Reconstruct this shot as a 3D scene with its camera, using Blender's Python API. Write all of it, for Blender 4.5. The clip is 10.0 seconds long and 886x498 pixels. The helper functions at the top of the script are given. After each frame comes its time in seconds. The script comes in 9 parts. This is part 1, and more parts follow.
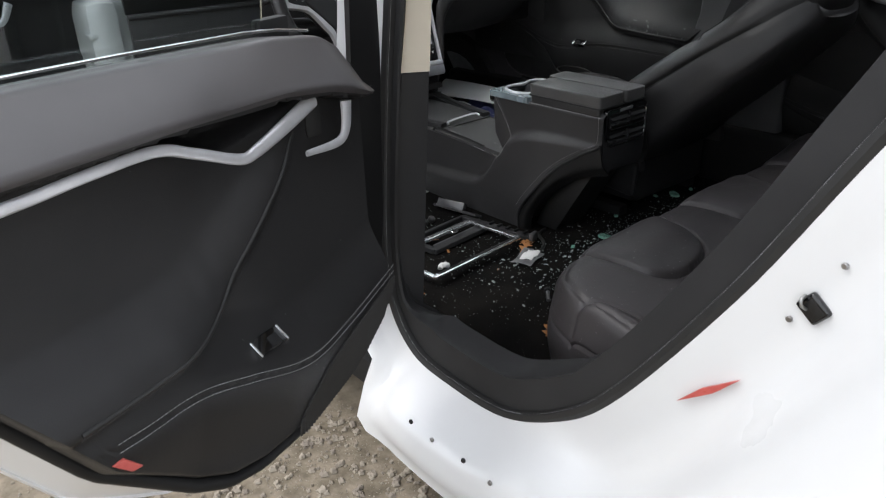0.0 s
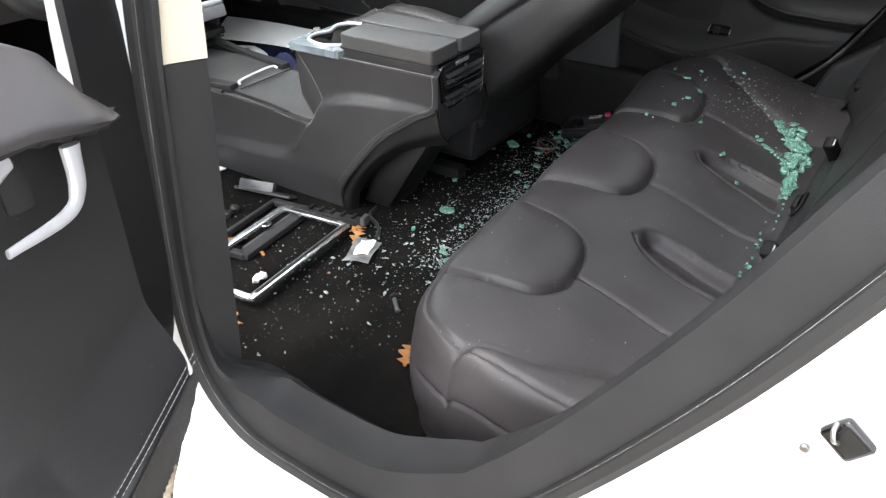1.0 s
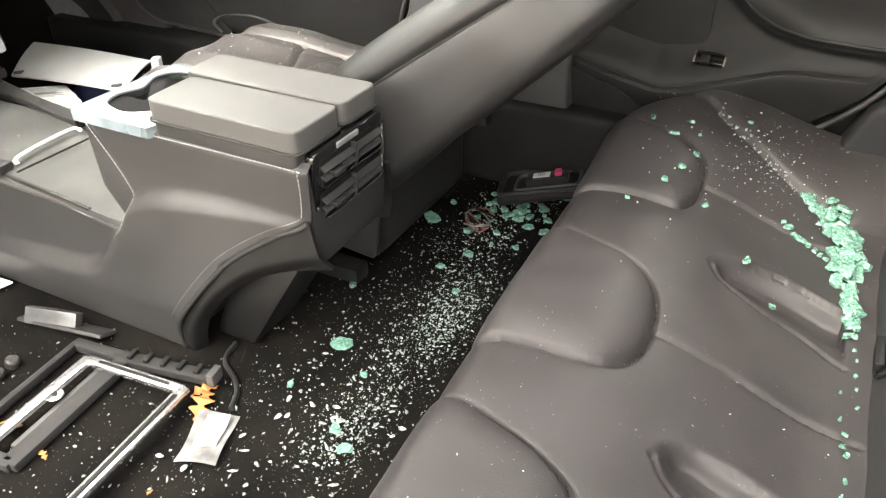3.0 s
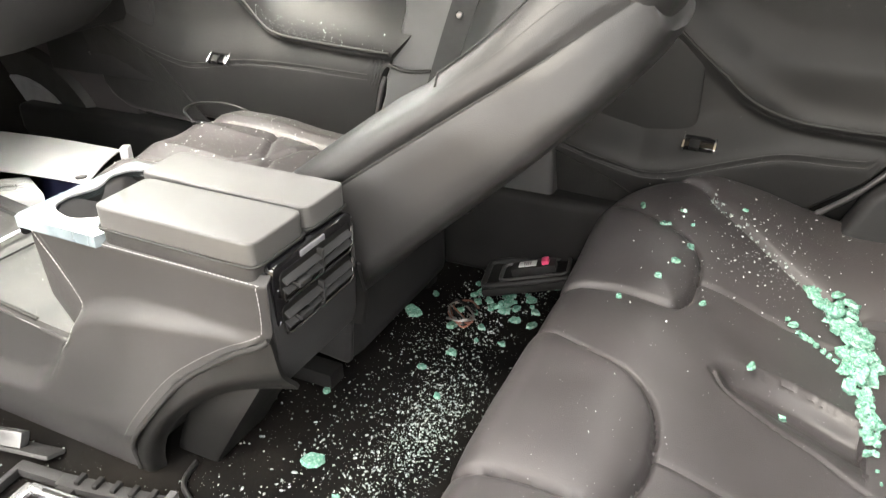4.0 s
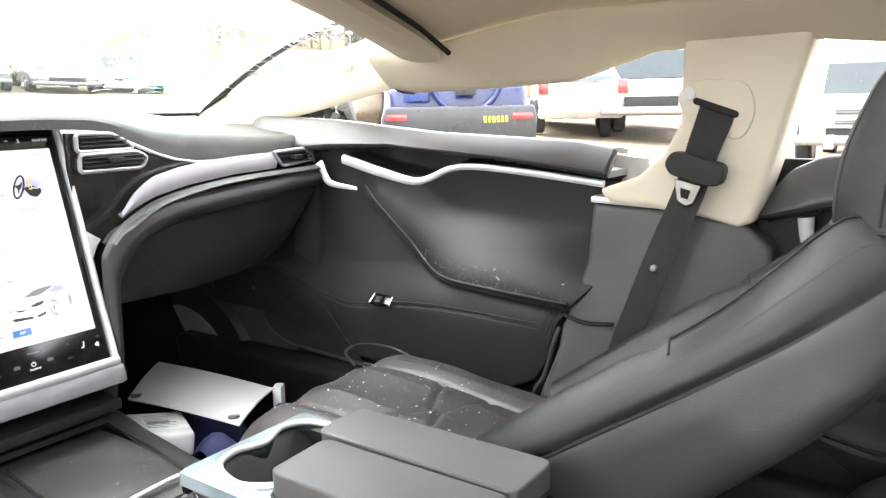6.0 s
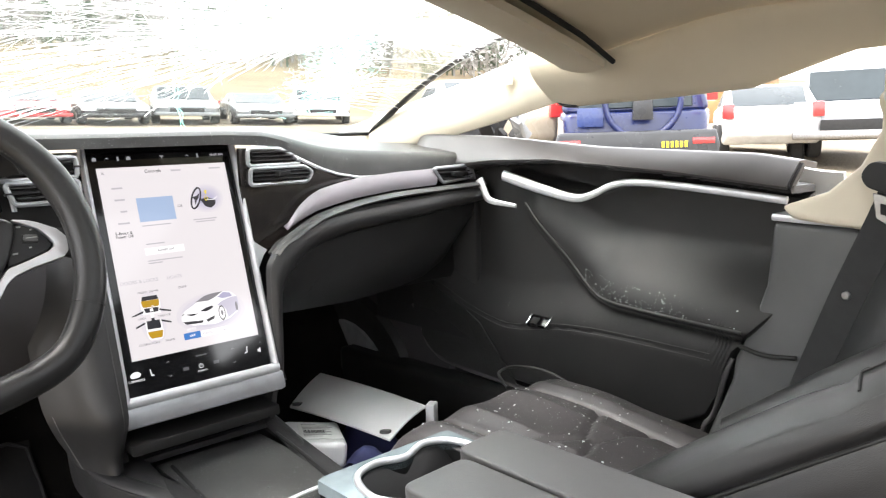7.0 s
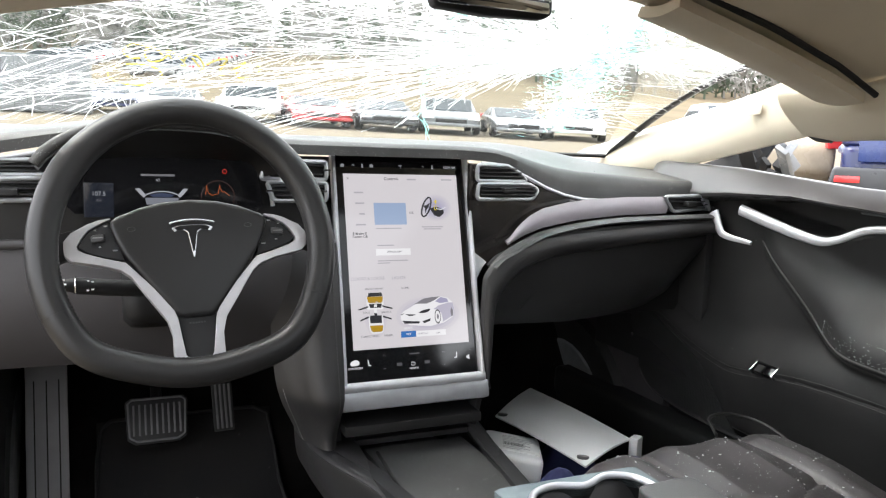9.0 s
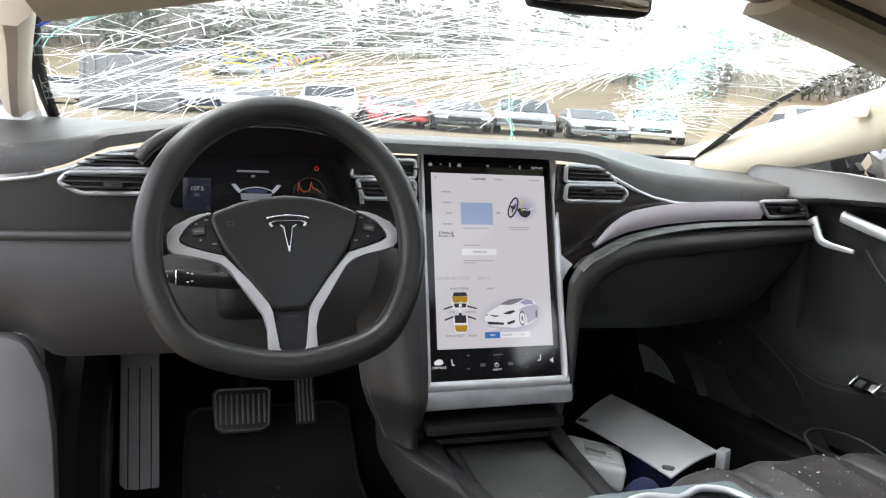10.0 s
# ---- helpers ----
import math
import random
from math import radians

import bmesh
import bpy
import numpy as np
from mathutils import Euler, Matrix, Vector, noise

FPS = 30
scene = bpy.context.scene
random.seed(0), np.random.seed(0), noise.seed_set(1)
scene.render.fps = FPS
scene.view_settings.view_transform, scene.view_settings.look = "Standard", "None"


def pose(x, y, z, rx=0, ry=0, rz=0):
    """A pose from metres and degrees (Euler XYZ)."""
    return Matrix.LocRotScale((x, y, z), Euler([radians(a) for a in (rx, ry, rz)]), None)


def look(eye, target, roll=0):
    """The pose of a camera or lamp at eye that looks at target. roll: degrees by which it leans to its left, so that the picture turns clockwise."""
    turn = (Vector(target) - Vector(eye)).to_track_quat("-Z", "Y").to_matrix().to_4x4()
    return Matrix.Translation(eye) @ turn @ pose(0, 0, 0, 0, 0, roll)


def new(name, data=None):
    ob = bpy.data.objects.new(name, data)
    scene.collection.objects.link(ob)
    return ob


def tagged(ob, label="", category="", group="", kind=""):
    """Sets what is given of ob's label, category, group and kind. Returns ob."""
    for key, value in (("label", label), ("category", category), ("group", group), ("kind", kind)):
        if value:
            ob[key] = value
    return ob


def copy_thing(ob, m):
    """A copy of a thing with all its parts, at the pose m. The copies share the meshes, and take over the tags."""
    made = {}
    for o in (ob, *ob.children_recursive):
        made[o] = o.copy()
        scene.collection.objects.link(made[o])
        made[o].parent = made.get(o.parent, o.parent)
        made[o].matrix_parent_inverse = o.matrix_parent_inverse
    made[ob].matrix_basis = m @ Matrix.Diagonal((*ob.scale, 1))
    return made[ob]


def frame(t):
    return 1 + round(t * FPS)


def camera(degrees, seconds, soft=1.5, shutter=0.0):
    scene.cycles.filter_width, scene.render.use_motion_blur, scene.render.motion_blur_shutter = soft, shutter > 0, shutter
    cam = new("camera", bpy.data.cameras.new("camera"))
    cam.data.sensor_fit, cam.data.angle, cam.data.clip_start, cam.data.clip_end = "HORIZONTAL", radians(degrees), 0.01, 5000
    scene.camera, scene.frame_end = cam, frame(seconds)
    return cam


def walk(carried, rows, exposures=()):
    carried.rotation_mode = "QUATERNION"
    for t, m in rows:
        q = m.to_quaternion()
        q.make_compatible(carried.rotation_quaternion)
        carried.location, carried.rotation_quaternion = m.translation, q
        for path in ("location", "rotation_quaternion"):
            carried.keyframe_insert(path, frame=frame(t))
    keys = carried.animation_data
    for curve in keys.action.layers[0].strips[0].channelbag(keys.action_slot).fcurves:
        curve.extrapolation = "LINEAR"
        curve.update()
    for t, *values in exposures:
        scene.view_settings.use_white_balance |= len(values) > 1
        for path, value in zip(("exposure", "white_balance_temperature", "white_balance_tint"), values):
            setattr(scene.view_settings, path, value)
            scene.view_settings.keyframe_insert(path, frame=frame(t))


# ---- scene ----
cam = camera(60.4, 10.0, 1.2, 0.12)
PATH = [
    (0, (-1.597, -0.695, 1.2), (-0.44, 0.705, 0.363), -2.0),
    (0.5, (-1.454, -0.523, 1.19), (-0.236, 0.8, 0.317), -1.2),
    (1, (-1.318, -0.371, 1.202), (0.081, 0.594, 0.148), -1.2),
    (1.5, (-1.155, -0.28, 1.185), (0.263, 0.621, 0.101), -1.6),
    (2, (-0.953, -0.209, 1.165), (0.451, 0.706, 0.074), -2.3),
    (2.5, (-0.848, -0.118, 1.148), (0.565, 0.74, 0.022), -1.4),
    (2.7, (-0.806, -0.079, 1.135), (0.635, 0.733, 0.012), -0.8),
    (3.8, (-0.658, -0.034, 1.104), (0.892, 0.744, 0.107), -1.4),
    (4, (-0.646, -0.025, 1.124), (0.924, 0.77, 0.173), -1.2),
    (4.5, (-0.615, -0.013, 1.163), (1.069, 0.81, 0.465), -0.5),
    (5, (-0.612, -0.007, 1.185), (1.114, 0.819, 0.602), -0.6),
    (5.5, (-0.621, 0.065, 1.181), (1.059, 1.03, 0.685), -0.5),
    (6, (-0.593, 0.15, 1.122), (1.016, 1.276, 0.742), -1.1),
    (6.2, (-0.564, 0.166, 1.145), (0.977, 1.378, 0.747), -2.6),
    (7.3, (-0.518, 0.145, 1.081), (0.697, 1.708, 0.794), -0.3),
    (7.5, (-0.493, 0.122, 1.081), (0.63, 1.747, 0.768), 0.3),
    (8, (-0.485, 0.115, 1.085), (0.528, 1.81, 0.771), 1.7),
    (8.5, (-0.499, 0.111, 1.096), (0.405, 1.874, 0.819), 1.9),
    (9, (-0.505, 0.116, 1.101), (0.289, 1.934, 0.847), 1.8),
    (9.5, (-0.516, 0.124, 1.098), (0.207, 1.972, 0.843), 2.1),
    (10, (-0.529, 0.133, 1.098), (0.092, 2.017, 0.839), 2.5),
]
EXPOSURES = [(0.0, -0.3, 6300, 10), (0.5, 0.05, 6300, 10), (1.0, 1.33, 6400, 10), (1.5, 1.5, 6700, 10), (2.5, 2.3, 7500, 10), (4.0, 2.83, 7300, 10), (4.5, 2.66, 7200, 10), (5.0, 2.42, 6900, 10), (5.5, 2.15, 6600, 10), (6.2, 1.65, 6600, 10), (7.5, 1.2, 6700, 10), (8.5, 1.0, 6600, 10), (10.0, 0.65, 6400, 10)]
walk(cam, [(t, look(eye, target, roll)) for t, eye, target, roll in PATH], EXPOSURES)

# ---- daylight: a bright overcast sky ----
world = bpy.data.worlds.new("overcast_sky")
scene.world = world
world.use_nodes = True
wn = world.node_tree.nodes
sky = wn.new("ShaderNodeTexSky")
sky.sky_type = "NISHITA"
sky.sun_disc = False
sky.sun_elevation, sky.sun_rotation = radians(58), radians(306)
sky.air_density, sky.dust_density, sky.ozone_density = 1.0, 4.0, 1.0
grey = wn.new("ShaderNodeMix")
grey.data_type = "RGBA"
grey.inputs[0].default_value = 0.72
grey.inputs[7].default_value = (11.5, 11.6, 11.8, 1)
world.node_tree.links.new(sky.outputs[0], grey.inputs[6])
# an overcast sky is brightest overhead
where = wn.new("ShaderNodeTexCoord")
split = wn.new("ShaderNodeSeparateXYZ")
rise = wn.new("ShaderNodeMapRange")
rise.inputs["To Min"].default_value, rise.inputs["To Max"].default_value = 1.2, 1.3
dim = wn.new("ShaderNodeMix")
dim.data_type, dim.blend_type = "RGBA", "MULTIPLY"
dim.inputs[0].default_value = 1.0
wl = world.node_tree.links.new
wl(where.outputs["Generated"], split.inputs[0])
wl(split.outputs[2], rise.inputs["Value"])
wl(grey.outputs[2], dim.inputs[6])
wl(rise.outputs[0], dim.inputs[7])
wl(dim.outputs[2], wn["Background"].inputs[0])
wn["Background"].inputs[1].default_value = 0.225
sun = new("sun", bpy.data.lights.new("sun", "SUN"))
sun.data.energy, sun.data.angle, sun.data.color = 1.4, radians(28), (1, 0.97, 0.93)
sun.matrix_world = look((-5.0, 3.6, 10), (0, 0, 0))


# ---- materials ----
def material(name, colour, rough=0.5, metal=0.0, second=None, scale=8.0, mix=0.5, grain=0.0, grain_scale=400.0, rough_var=0.08,
             coat=0.0, spec=0.5, sheen=0.0, specks=0.0, speck_scale=350.0, speck_colour=(0.6, 0.62, 0.6)):
    m = bpy.data.materials.new(name)
    m.use_nodes = True
    n, link = m.node_tree.nodes, m.node_tree.links.new
    b = n["Principled BSDF"]
    co = n.new("ShaderNodeTexCoord")
    b.inputs["Metallic"].default_value = metal
    b.inputs["Coat Weight"].default_value = coat
    b.inputs["Coat Roughness"].default_value = 0.06
    b.inputs["Specular IOR Level"].default_value = spec
    b.inputs["Sheen Weight"].default_value = sheen
    big = n.new("ShaderNodeTexNoise")
    big.inputs["Scale"].default_value, big.inputs["Detail"].default_value = scale, 6
    link(co.outputs["Object"], big.inputs["Vector"])
    ramp = n.new("ShaderNodeValToRGB")
    ramp.color_ramp.elements[0].position, ramp.color_ramp.elements[1].position = 0.35, 0.7
    link(big.outputs[0], ramp.inputs[0])
    two = n.new("ShaderNodeMix")
    two.data_type = "RGBA"
    second = second or tuple(c * (1 - 0.35 * mix) for c in colour)
    two.inputs[6].default_value, two.inputs[7].default_value = (*colour, 1), (*second, 1)
    link(ramp.outputs[0], two.inputs[0])
    shade = two.outputs[2]
    if specks:
        dots = n.new("ShaderNodeTexVoronoi")
        dots.inputs["Scale"].default_value = speck_scale
        patch = n.new("ShaderNodeTexNoise")
        patch.inputs["Scale"].default_value = 9.0
        link(co.outputs["Object"], dots.inputs["Vector"])
        link(co.outputs["Object"], patch.inputs["Vector"])
        size = n.new("ShaderNodeMath")
        size.operation, size.inputs[1].default_value = "MULTIPLY", specks
        link(patch.outputs[0], size.inputs[0])
        less = n.new("ShaderNodeMath")
        less.operation = "LESS_THAN"
        link(dots.outputs["Distance"], less.inputs[0])
        link(size.outputs[0], less.inputs[1])
        dust = n.new("ShaderNodeMix")
        dust.data_type = "RGBA"
        dust.inputs[7].default_value = (*speck_colour, 1)
        link(less.outputs[0], dust.inputs[0])
        link(shade, dust.inputs[6])
        shade = dust.outputs[2]
    link(shade, b.inputs["Base Color"])
    wear = n.new("ShaderNodeMapRange")
    wear.inputs["To Min"].default_value, wear.inputs["To Max"].default_value = max(0.02, rough - rough_var), min(1, rough + rough_var)
    link(big.outputs[0], wear.inputs["Value"])
    link(wear.outputs[0], b.inputs["Roughness"])
    if grain:
        fine = n.new("ShaderNodeTexVoronoi") if grain_scale < 900 else n.new("ShaderNodeTexNoise")
        fine.inputs["Scale"].default_value = grain_scale
        link(co.outputs["Object"], fine.inputs["Vector"])
        bump = n.new("ShaderNodeBump")
        bump.inputs["Strength"].default_value, bump.inputs["Distance"].default_value = grain, 0.001
        link(fine.outputs[0], bump.inputs["Height"])
        link(bump.outputs[0], b.inputs["Normal"])
    return m


def glowing(name, colour, strength):
    m = bpy.data.materials.new(name)
    m.use_nodes = True
    n = m.node_tree.nodes
    b = n["Principled BSDF"]
    b.inputs["Base Color"].default_value = (0.01, 0.01, 0.01, 1)
    b.inputs["Roughness"].default_value = 0.12
    b.inputs["Emission Color"].default_value = (*colour, 1)
    b.inputs["Emission Strength"].default_value = strength
    return m


def clear(name, tint, rough=0.0, ior=1.45):
    m = bpy.data.materials.new(name)
    m.use_nodes = True
    b = m.node_tree.nodes["Principled BSDF"]
    b.inputs["Base Color"].default_value = (*tint, 1)
    b.inputs["Roughness"].default_value = rough
    b.inputs["IOR"].default_value = ior
    b.inputs["Transmission Weight"].default_value = 1.0
    return m


WOOD = material("dark_grained_veneer", (0.012, 0.011, 0.011), 0.35, second=(0.016, 0.015, 0.0145), scale=9)
# long wavy grain along the dashboard
wood_n, wood_l = WOOD.node_tree.nodes, WOOD.node_tree.links.new
wood_at, wood_map = wood_n.new("ShaderNodeTexCoord"), wood_n.new("ShaderNodeMapping")
wood_map.inputs["Scale"].default_value = (5, 5, 190)
wood_noise, wood_ramp = wood_n.new("ShaderNodeTexNoise"), wood_n.new("ShaderNodeValToRGB")
wood_noise.inputs["Scale"].default_value, wood_noise.inputs["Detail"].default_value, wood_noise.inputs["Distortion"].default_value = 1.0, 5, 0.6
wood_ramp.color_ramp.elements[0].position, wood_ramp.color_ramp.elements[0].color = 0.47, (0.01, 0.0092, 0.009, 1)
wood_ramp.color_ramp.elements[1].position, wood_ramp.color_ramp.elements[1].color = 0.72, (0.085, 0.078, 0.074, 1)
wood_l(wood_at.outputs["Object"], wood_map.inputs["Vector"])
wood_l(wood_map.outputs[0], wood_noise.inputs["Vector"])
wood_l(wood_noise.outputs[0], wood_ramp.inputs[0])
wood_l(wood_ramp.outputs[0], wood_n["Principled BSDF"].inputs["Base Color"])
wood_map = WOOD.node_tree.nodes.new("ShaderNodeMapping")
wood_map.inputs["Scale"].default_value = (0.35, 1, 9)
for node in [q for q in WOOD.node_tree.nodes if q.type == "TEX_NOISE"]:
    WOOD.node_tree.links.new([q for q in WOOD.node_tree.nodes if q.type == "TEX_COORD"][0].outputs["Object"], wood_map.inputs[0])
    WOOD.node_tree.links.new(wood_map.outputs[0], node.inputs["Vector"])
# foot rest grey lightened in place of daylight from the driver door
FOOTGREY = material("lightened_grey_plastic", (0.36, 0.355, 0.365), 0.5, second=(0.3, 0.295, 0.305), scale=14, grain=0.1, grain_scale=700)
SIDEGREY = material("smooth_grey_plastic", (0.115, 0.112, 0.116), 0.45, second=(0.135, 0.132, 0.136), scale=9, grain=0.08, grain_scale=800)
# leather lightened for daylight that reaches the knee panel by the driver door
KNEE = material("lightened_leather", (0.05, 0.047, 0.049), 0.42, second=(0.063, 0.059, 0.061), scale=5, grain=0.2, grain_scale=880, spec=0.4)
RIMSKIN = material("smooth_wheel_leather", (0.015, 0.0147, 0.015), 0.36, second=(0.021, 0.0206, 0.021), scale=6, grain=0.12, grain_scale=900, spec=0.4)
LEATHER = material("black_leather", (0.026, 0.0255, 0.026), 0.37, second=(0.037, 0.036, 0.0368), scale=5, grain=0.22, grain_scale=880, spec=0.42)
# armrest leather lightened to hold the sky's sheen on its top
PADDED = material("sky_lit_armrest_leather", (0.068, 0.0665, 0.066), 0.36, second=(0.084, 0.082, 0.081), scale=5, grain=0.22, grain_scale=880, spec=0.5)
SEAT = material("seat_leather", (0.041, 0.0378, 0.0391), 0.4, second=(0.055, 0.05, 0.052), scale=6, spec=0.42, grain=0.2, grain_scale=880, specks=0.1, speck_scale=170)
SOFT = material("soft_black_plastic", (0.023, 0.023, 0.024), 0.46, second=(0.032, 0.032, 0.033), scale=7, grain=0.14, grain_scale=800, spec=0.2)
DUSTY = material("dusty_black_plastic", (0.038, 0.038, 0.038), 0.46, second=(0.066, 0.066, 0.065), scale=12, grain=0.1, grain_scale=800, specks=0.2, speck_scale=320)
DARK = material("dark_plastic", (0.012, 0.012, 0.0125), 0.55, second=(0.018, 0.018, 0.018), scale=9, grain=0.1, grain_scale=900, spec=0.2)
RUBBER = material("rubber_seal", (0.018, 0.018, 0.018), 0.55, scale=20, grain=0.05, grain_scale=900)
GREY = material("grey_plastic", (0.06, 0.061, 0.063), 0.45, second=(0.08, 0.08, 0.082), scale=7, grain=0.06, grain_scale=900)
# pedal rubber lightened to make up for missing footwell daylight
PEDAL = material("lightened_pedal_rubber", (0.19, 0.186, 0.192), 0.45, second=(0.14, 0.137, 0.142), scale=30, grain=0.1, grain_scale=900)
CARPET = material("black_carpet", (0.0055, 0.0053, 0.0053), 0.95, second=(0.0125, 0.0113, 0.0103), scale=7, grain=0.9, grain_scale=1500, spec=0.03, specks=0.11, speck_scale=260)
CREAM = material("cream_headliner", (0.66, 0.59, 0.47), 0.85, second=(0.58, 0.515, 0.41), scale=4, grain=0.25, grain_scale=1400, spec=0.2)
CREAMP = material("cream_plastic", (0.68, 0.615, 0.5), 0.6, second=(0.62, 0.555, 0.45), scale=4, grain=0.08, grain_scale=800, spec=0.3)
SILVER = material("satin_aluminium", (0.68, 0.685, 0.715), 0.32, 0.5, scale=30, rough_var=0.06)
CHROME = material("bright_metal", (0.75, 0.76, 0.77), 0.12, 1.0, scale=25, rough_var=0.05)
STEEL = material("worn_steel", (0.4, 0.4, 0.4), 0.4, 1.0, second=(0.25, 0.24, 0.23), scale=40)
PAINT = material("white_car_paint", (0.7, 0.71, 0.72), 0.3, second=(0.66, 0.665, 0.67), scale=3, coat=0.7, specks=0.05, speck_scale=120, speck_colour=(0.5, 0.5, 0.48))
GLOSS = material("gloss_black_wood", (0.008, 0.007, 0.007), 0.15, second=(0.03, 0.025, 0.022), scale=26, coat=1.0, specks=0.12, speck_scale=240)
LILAC = material("pale_dash_insert", (0.38, 0.35, 0.385), 0.45, second=(0.33, 0.305, 0.335), scale=5, grain=0.06, grain_scale=900)
WHITEP = material("white_plastic", (0.72, 0.72, 0.73), 0.4, second=(0.66, 0.66, 0.67), scale=9)
PAPER = material("white_paper", (0.75, 0.75, 0.74), 0.8, scale=20)
GROUND = material("gravel_ground", (0.27, 0.23, 0.175), 0.95, second=(0.13, 0.11, 0.08), scale=22, grain=1.0, grain_scale=120, spec=0.1)
GRASS = material("dry_grass_field", (0.19, 0.155, 0.105), 0.95, second=(0.14, 0.117, 0.078), scale=0.12, grain=0.6, grain_scale=8, spec=0.05)
STONE = material("gravel_stone", (0.33, 0.29, 0.23), 0.9, second=(0.2, 0.17, 0.14), scale=30, grain=0.4, grain_scale=200)
LEAF = material("dry_oak_leaf", (0.42, 0.19, 0.06), 0.75, second=(0.3, 0.12, 0.035), scale=35, grain=0.3, grain_scale=500)
WEB = material("belt_webbing", (0.02, 0.02, 0.021), 0.8, scale=40, grain=0.5, grain_scale=1200)
REFLECT = material("faded_red_reflector", (0.5, 0.1, 0.085), 0.3, second=(0.42, 0.07, 0.06), scale=60)
NAVY = material("dark_blue_cloth", (0.02, 0.025, 0.09), 0.8, scale=30)
GLASS = clear("clear_glass", (0.93, 0.97, 0.95))
TINTED = clear("tinted_glass", (0.5, 0.56, 0.55))
# near-black for gaps, and for recesses whose shade sits in the colour
HOLE = material("near_black", (0.004, 0.004, 0.004), 0.5, scale=20)
SHARD = material("green_broken_glass", (0.1, 0.3, 0.22), 0.25, second=(0.3, 0.5, 0.42), scale=210, grain=0.9, grain_scale=420, coat=0.6, rough_var=0.15)
ROOFGLASS = bpy.data.materials.new("dark_roof_glass")
ROOFGLASS.use_nodes = True
rn, rl = ROOFGLASS.node_tree.nodes, ROOFGLASS.node_tree.links.new
see, shine, both_ = rn.new("ShaderNodeBsdfTransparent"), rn.new("ShaderNodeBsdfGlossy"), rn.new("ShaderNodeMixShader")
see.inputs[0].default_value = (0.33, 0.34, 0.34, 1)
shine.inputs["Roughness"].default_value = 0.03
both_.inputs[0].default_value = 0.06
rl(see.outputs[0], both_.inputs[1])
rl(shine.outputs[0], both_.inputs[2])
rl(both_.outputs[0], rn["Material Output"].inputs[0])
STITCH = material("grey_thread", (0.32, 0.32, 0.32), 0.8, scale=50)
BLACK = material("black_glass", (0.006, 0.006, 0.007), 0.08, scale=10, rough_var=0.03, spec=0.6)
PAGE = glowing("lit_page", (0.84, 0.80, 0.84), 0.42)
MIRROR = material("mirror", (0.85, 0.86, 0.87), 0.03, 1.0, scale=5, rough_var=0.01)
YELLOW = material("yellow_grease_pencil", (0.8, 0.62, 0.03), 0.6, scale=60)


def lit_through(name, colour, share):
    """Crushed glass that light passes through and scatters in."""
    m = material(name, colour, 0.5, scale=5)
    n, link = m.node_tree.nodes, m.node_tree.links.new
    tr = n.new("ShaderNodeBsdfTranslucent")
    tr.inputs[0].default_value = (*colour, 1)
    both = n.new("ShaderNodeMixShader")
    both.inputs[0].default_value = share
    link(n["Principled BSDF"].outputs[0], both.inputs[1])
    link(tr.outputs[0], both.inputs[2])
    link(both.outputs[0], n["Material Output"].inputs[0])
    return m


CRACK = lit_through("cracked_glass_edge", (0.92, 0.95, 0.95), 0.65)
GREENCRACK = lit_through("green_cracked_glass", (0.35, 0.8, 0.72), 0.65)
FILM = material("pale_blue_film", (0.3, 0.36, 0.385), 0.25, 0.3, second=(0.17, 0.215, 0.24), scale=14, grain=0.3, grain_scale=60, coat=0.5)
FILMC = material("cloudy_plastic", (0.1, 0.1, 0.105), 0.22, second=(0.3, 0.31, 0.31), scale=20)
CRUMBW = material("pale_glass_crumbs", (0.13, 0.17, 0.16), 0.12, second=(0.6, 0.65, 0.63), scale=260, coat=0.5)
RUST = material("rusty_steel", (0.3, 0.12, 0.08), 0.7, 0.3, second=(0.2, 0.1, 0.08), scale=60)
PINK = material("pink_plastic", (0.8, 0.08, 0.2), 0.4, scale=30)
PANELS = material("silver_painted_plastic", (0.74, 0.74, 0.75), 0.38, 0.15, second=(0.68, 0.68, 0.69), scale=8)
YELLOWP = material("yellow_machine_paint", (0.26, 0.14, 0.05), 0.6, scale=6)
# bark and needles lightened to stand for haze over the distance
BARK = material("hazed_branches", (0.27, 0.26, 0.24), 0.9, second=(0.22, 0.21, 0.195), scale=0.3)
PINE = material("hazed_needles", (0.09, 0.115, 0.075), 0.85, second=(0.06, 0.08, 0.055), scale=0.4)
GREYM = material("satin_grey_metal", (0.4, 0.41, 0.43), 0.32, 0.6, scale=30)
MATC = material("grey_black_mat", (0.024, 0.024, 0.025), 0.95, second=(0.028, 0.027, 0.026), scale=9, grain=0.9, grain_scale=1500, spec=0.05, specks=0.08, speck_scale=240)
SPOKE = material("satin_wheel_silver", (0.54, 0.535, 0.55), 0.3, 0.35, scale=30, rough_var=0.06)
CRUMBL = material("white_glass_specks", (0.5, 0.55, 0.54), 0.15, second=(0.85, 0.88, 0.87), scale=260, coat=0.4)


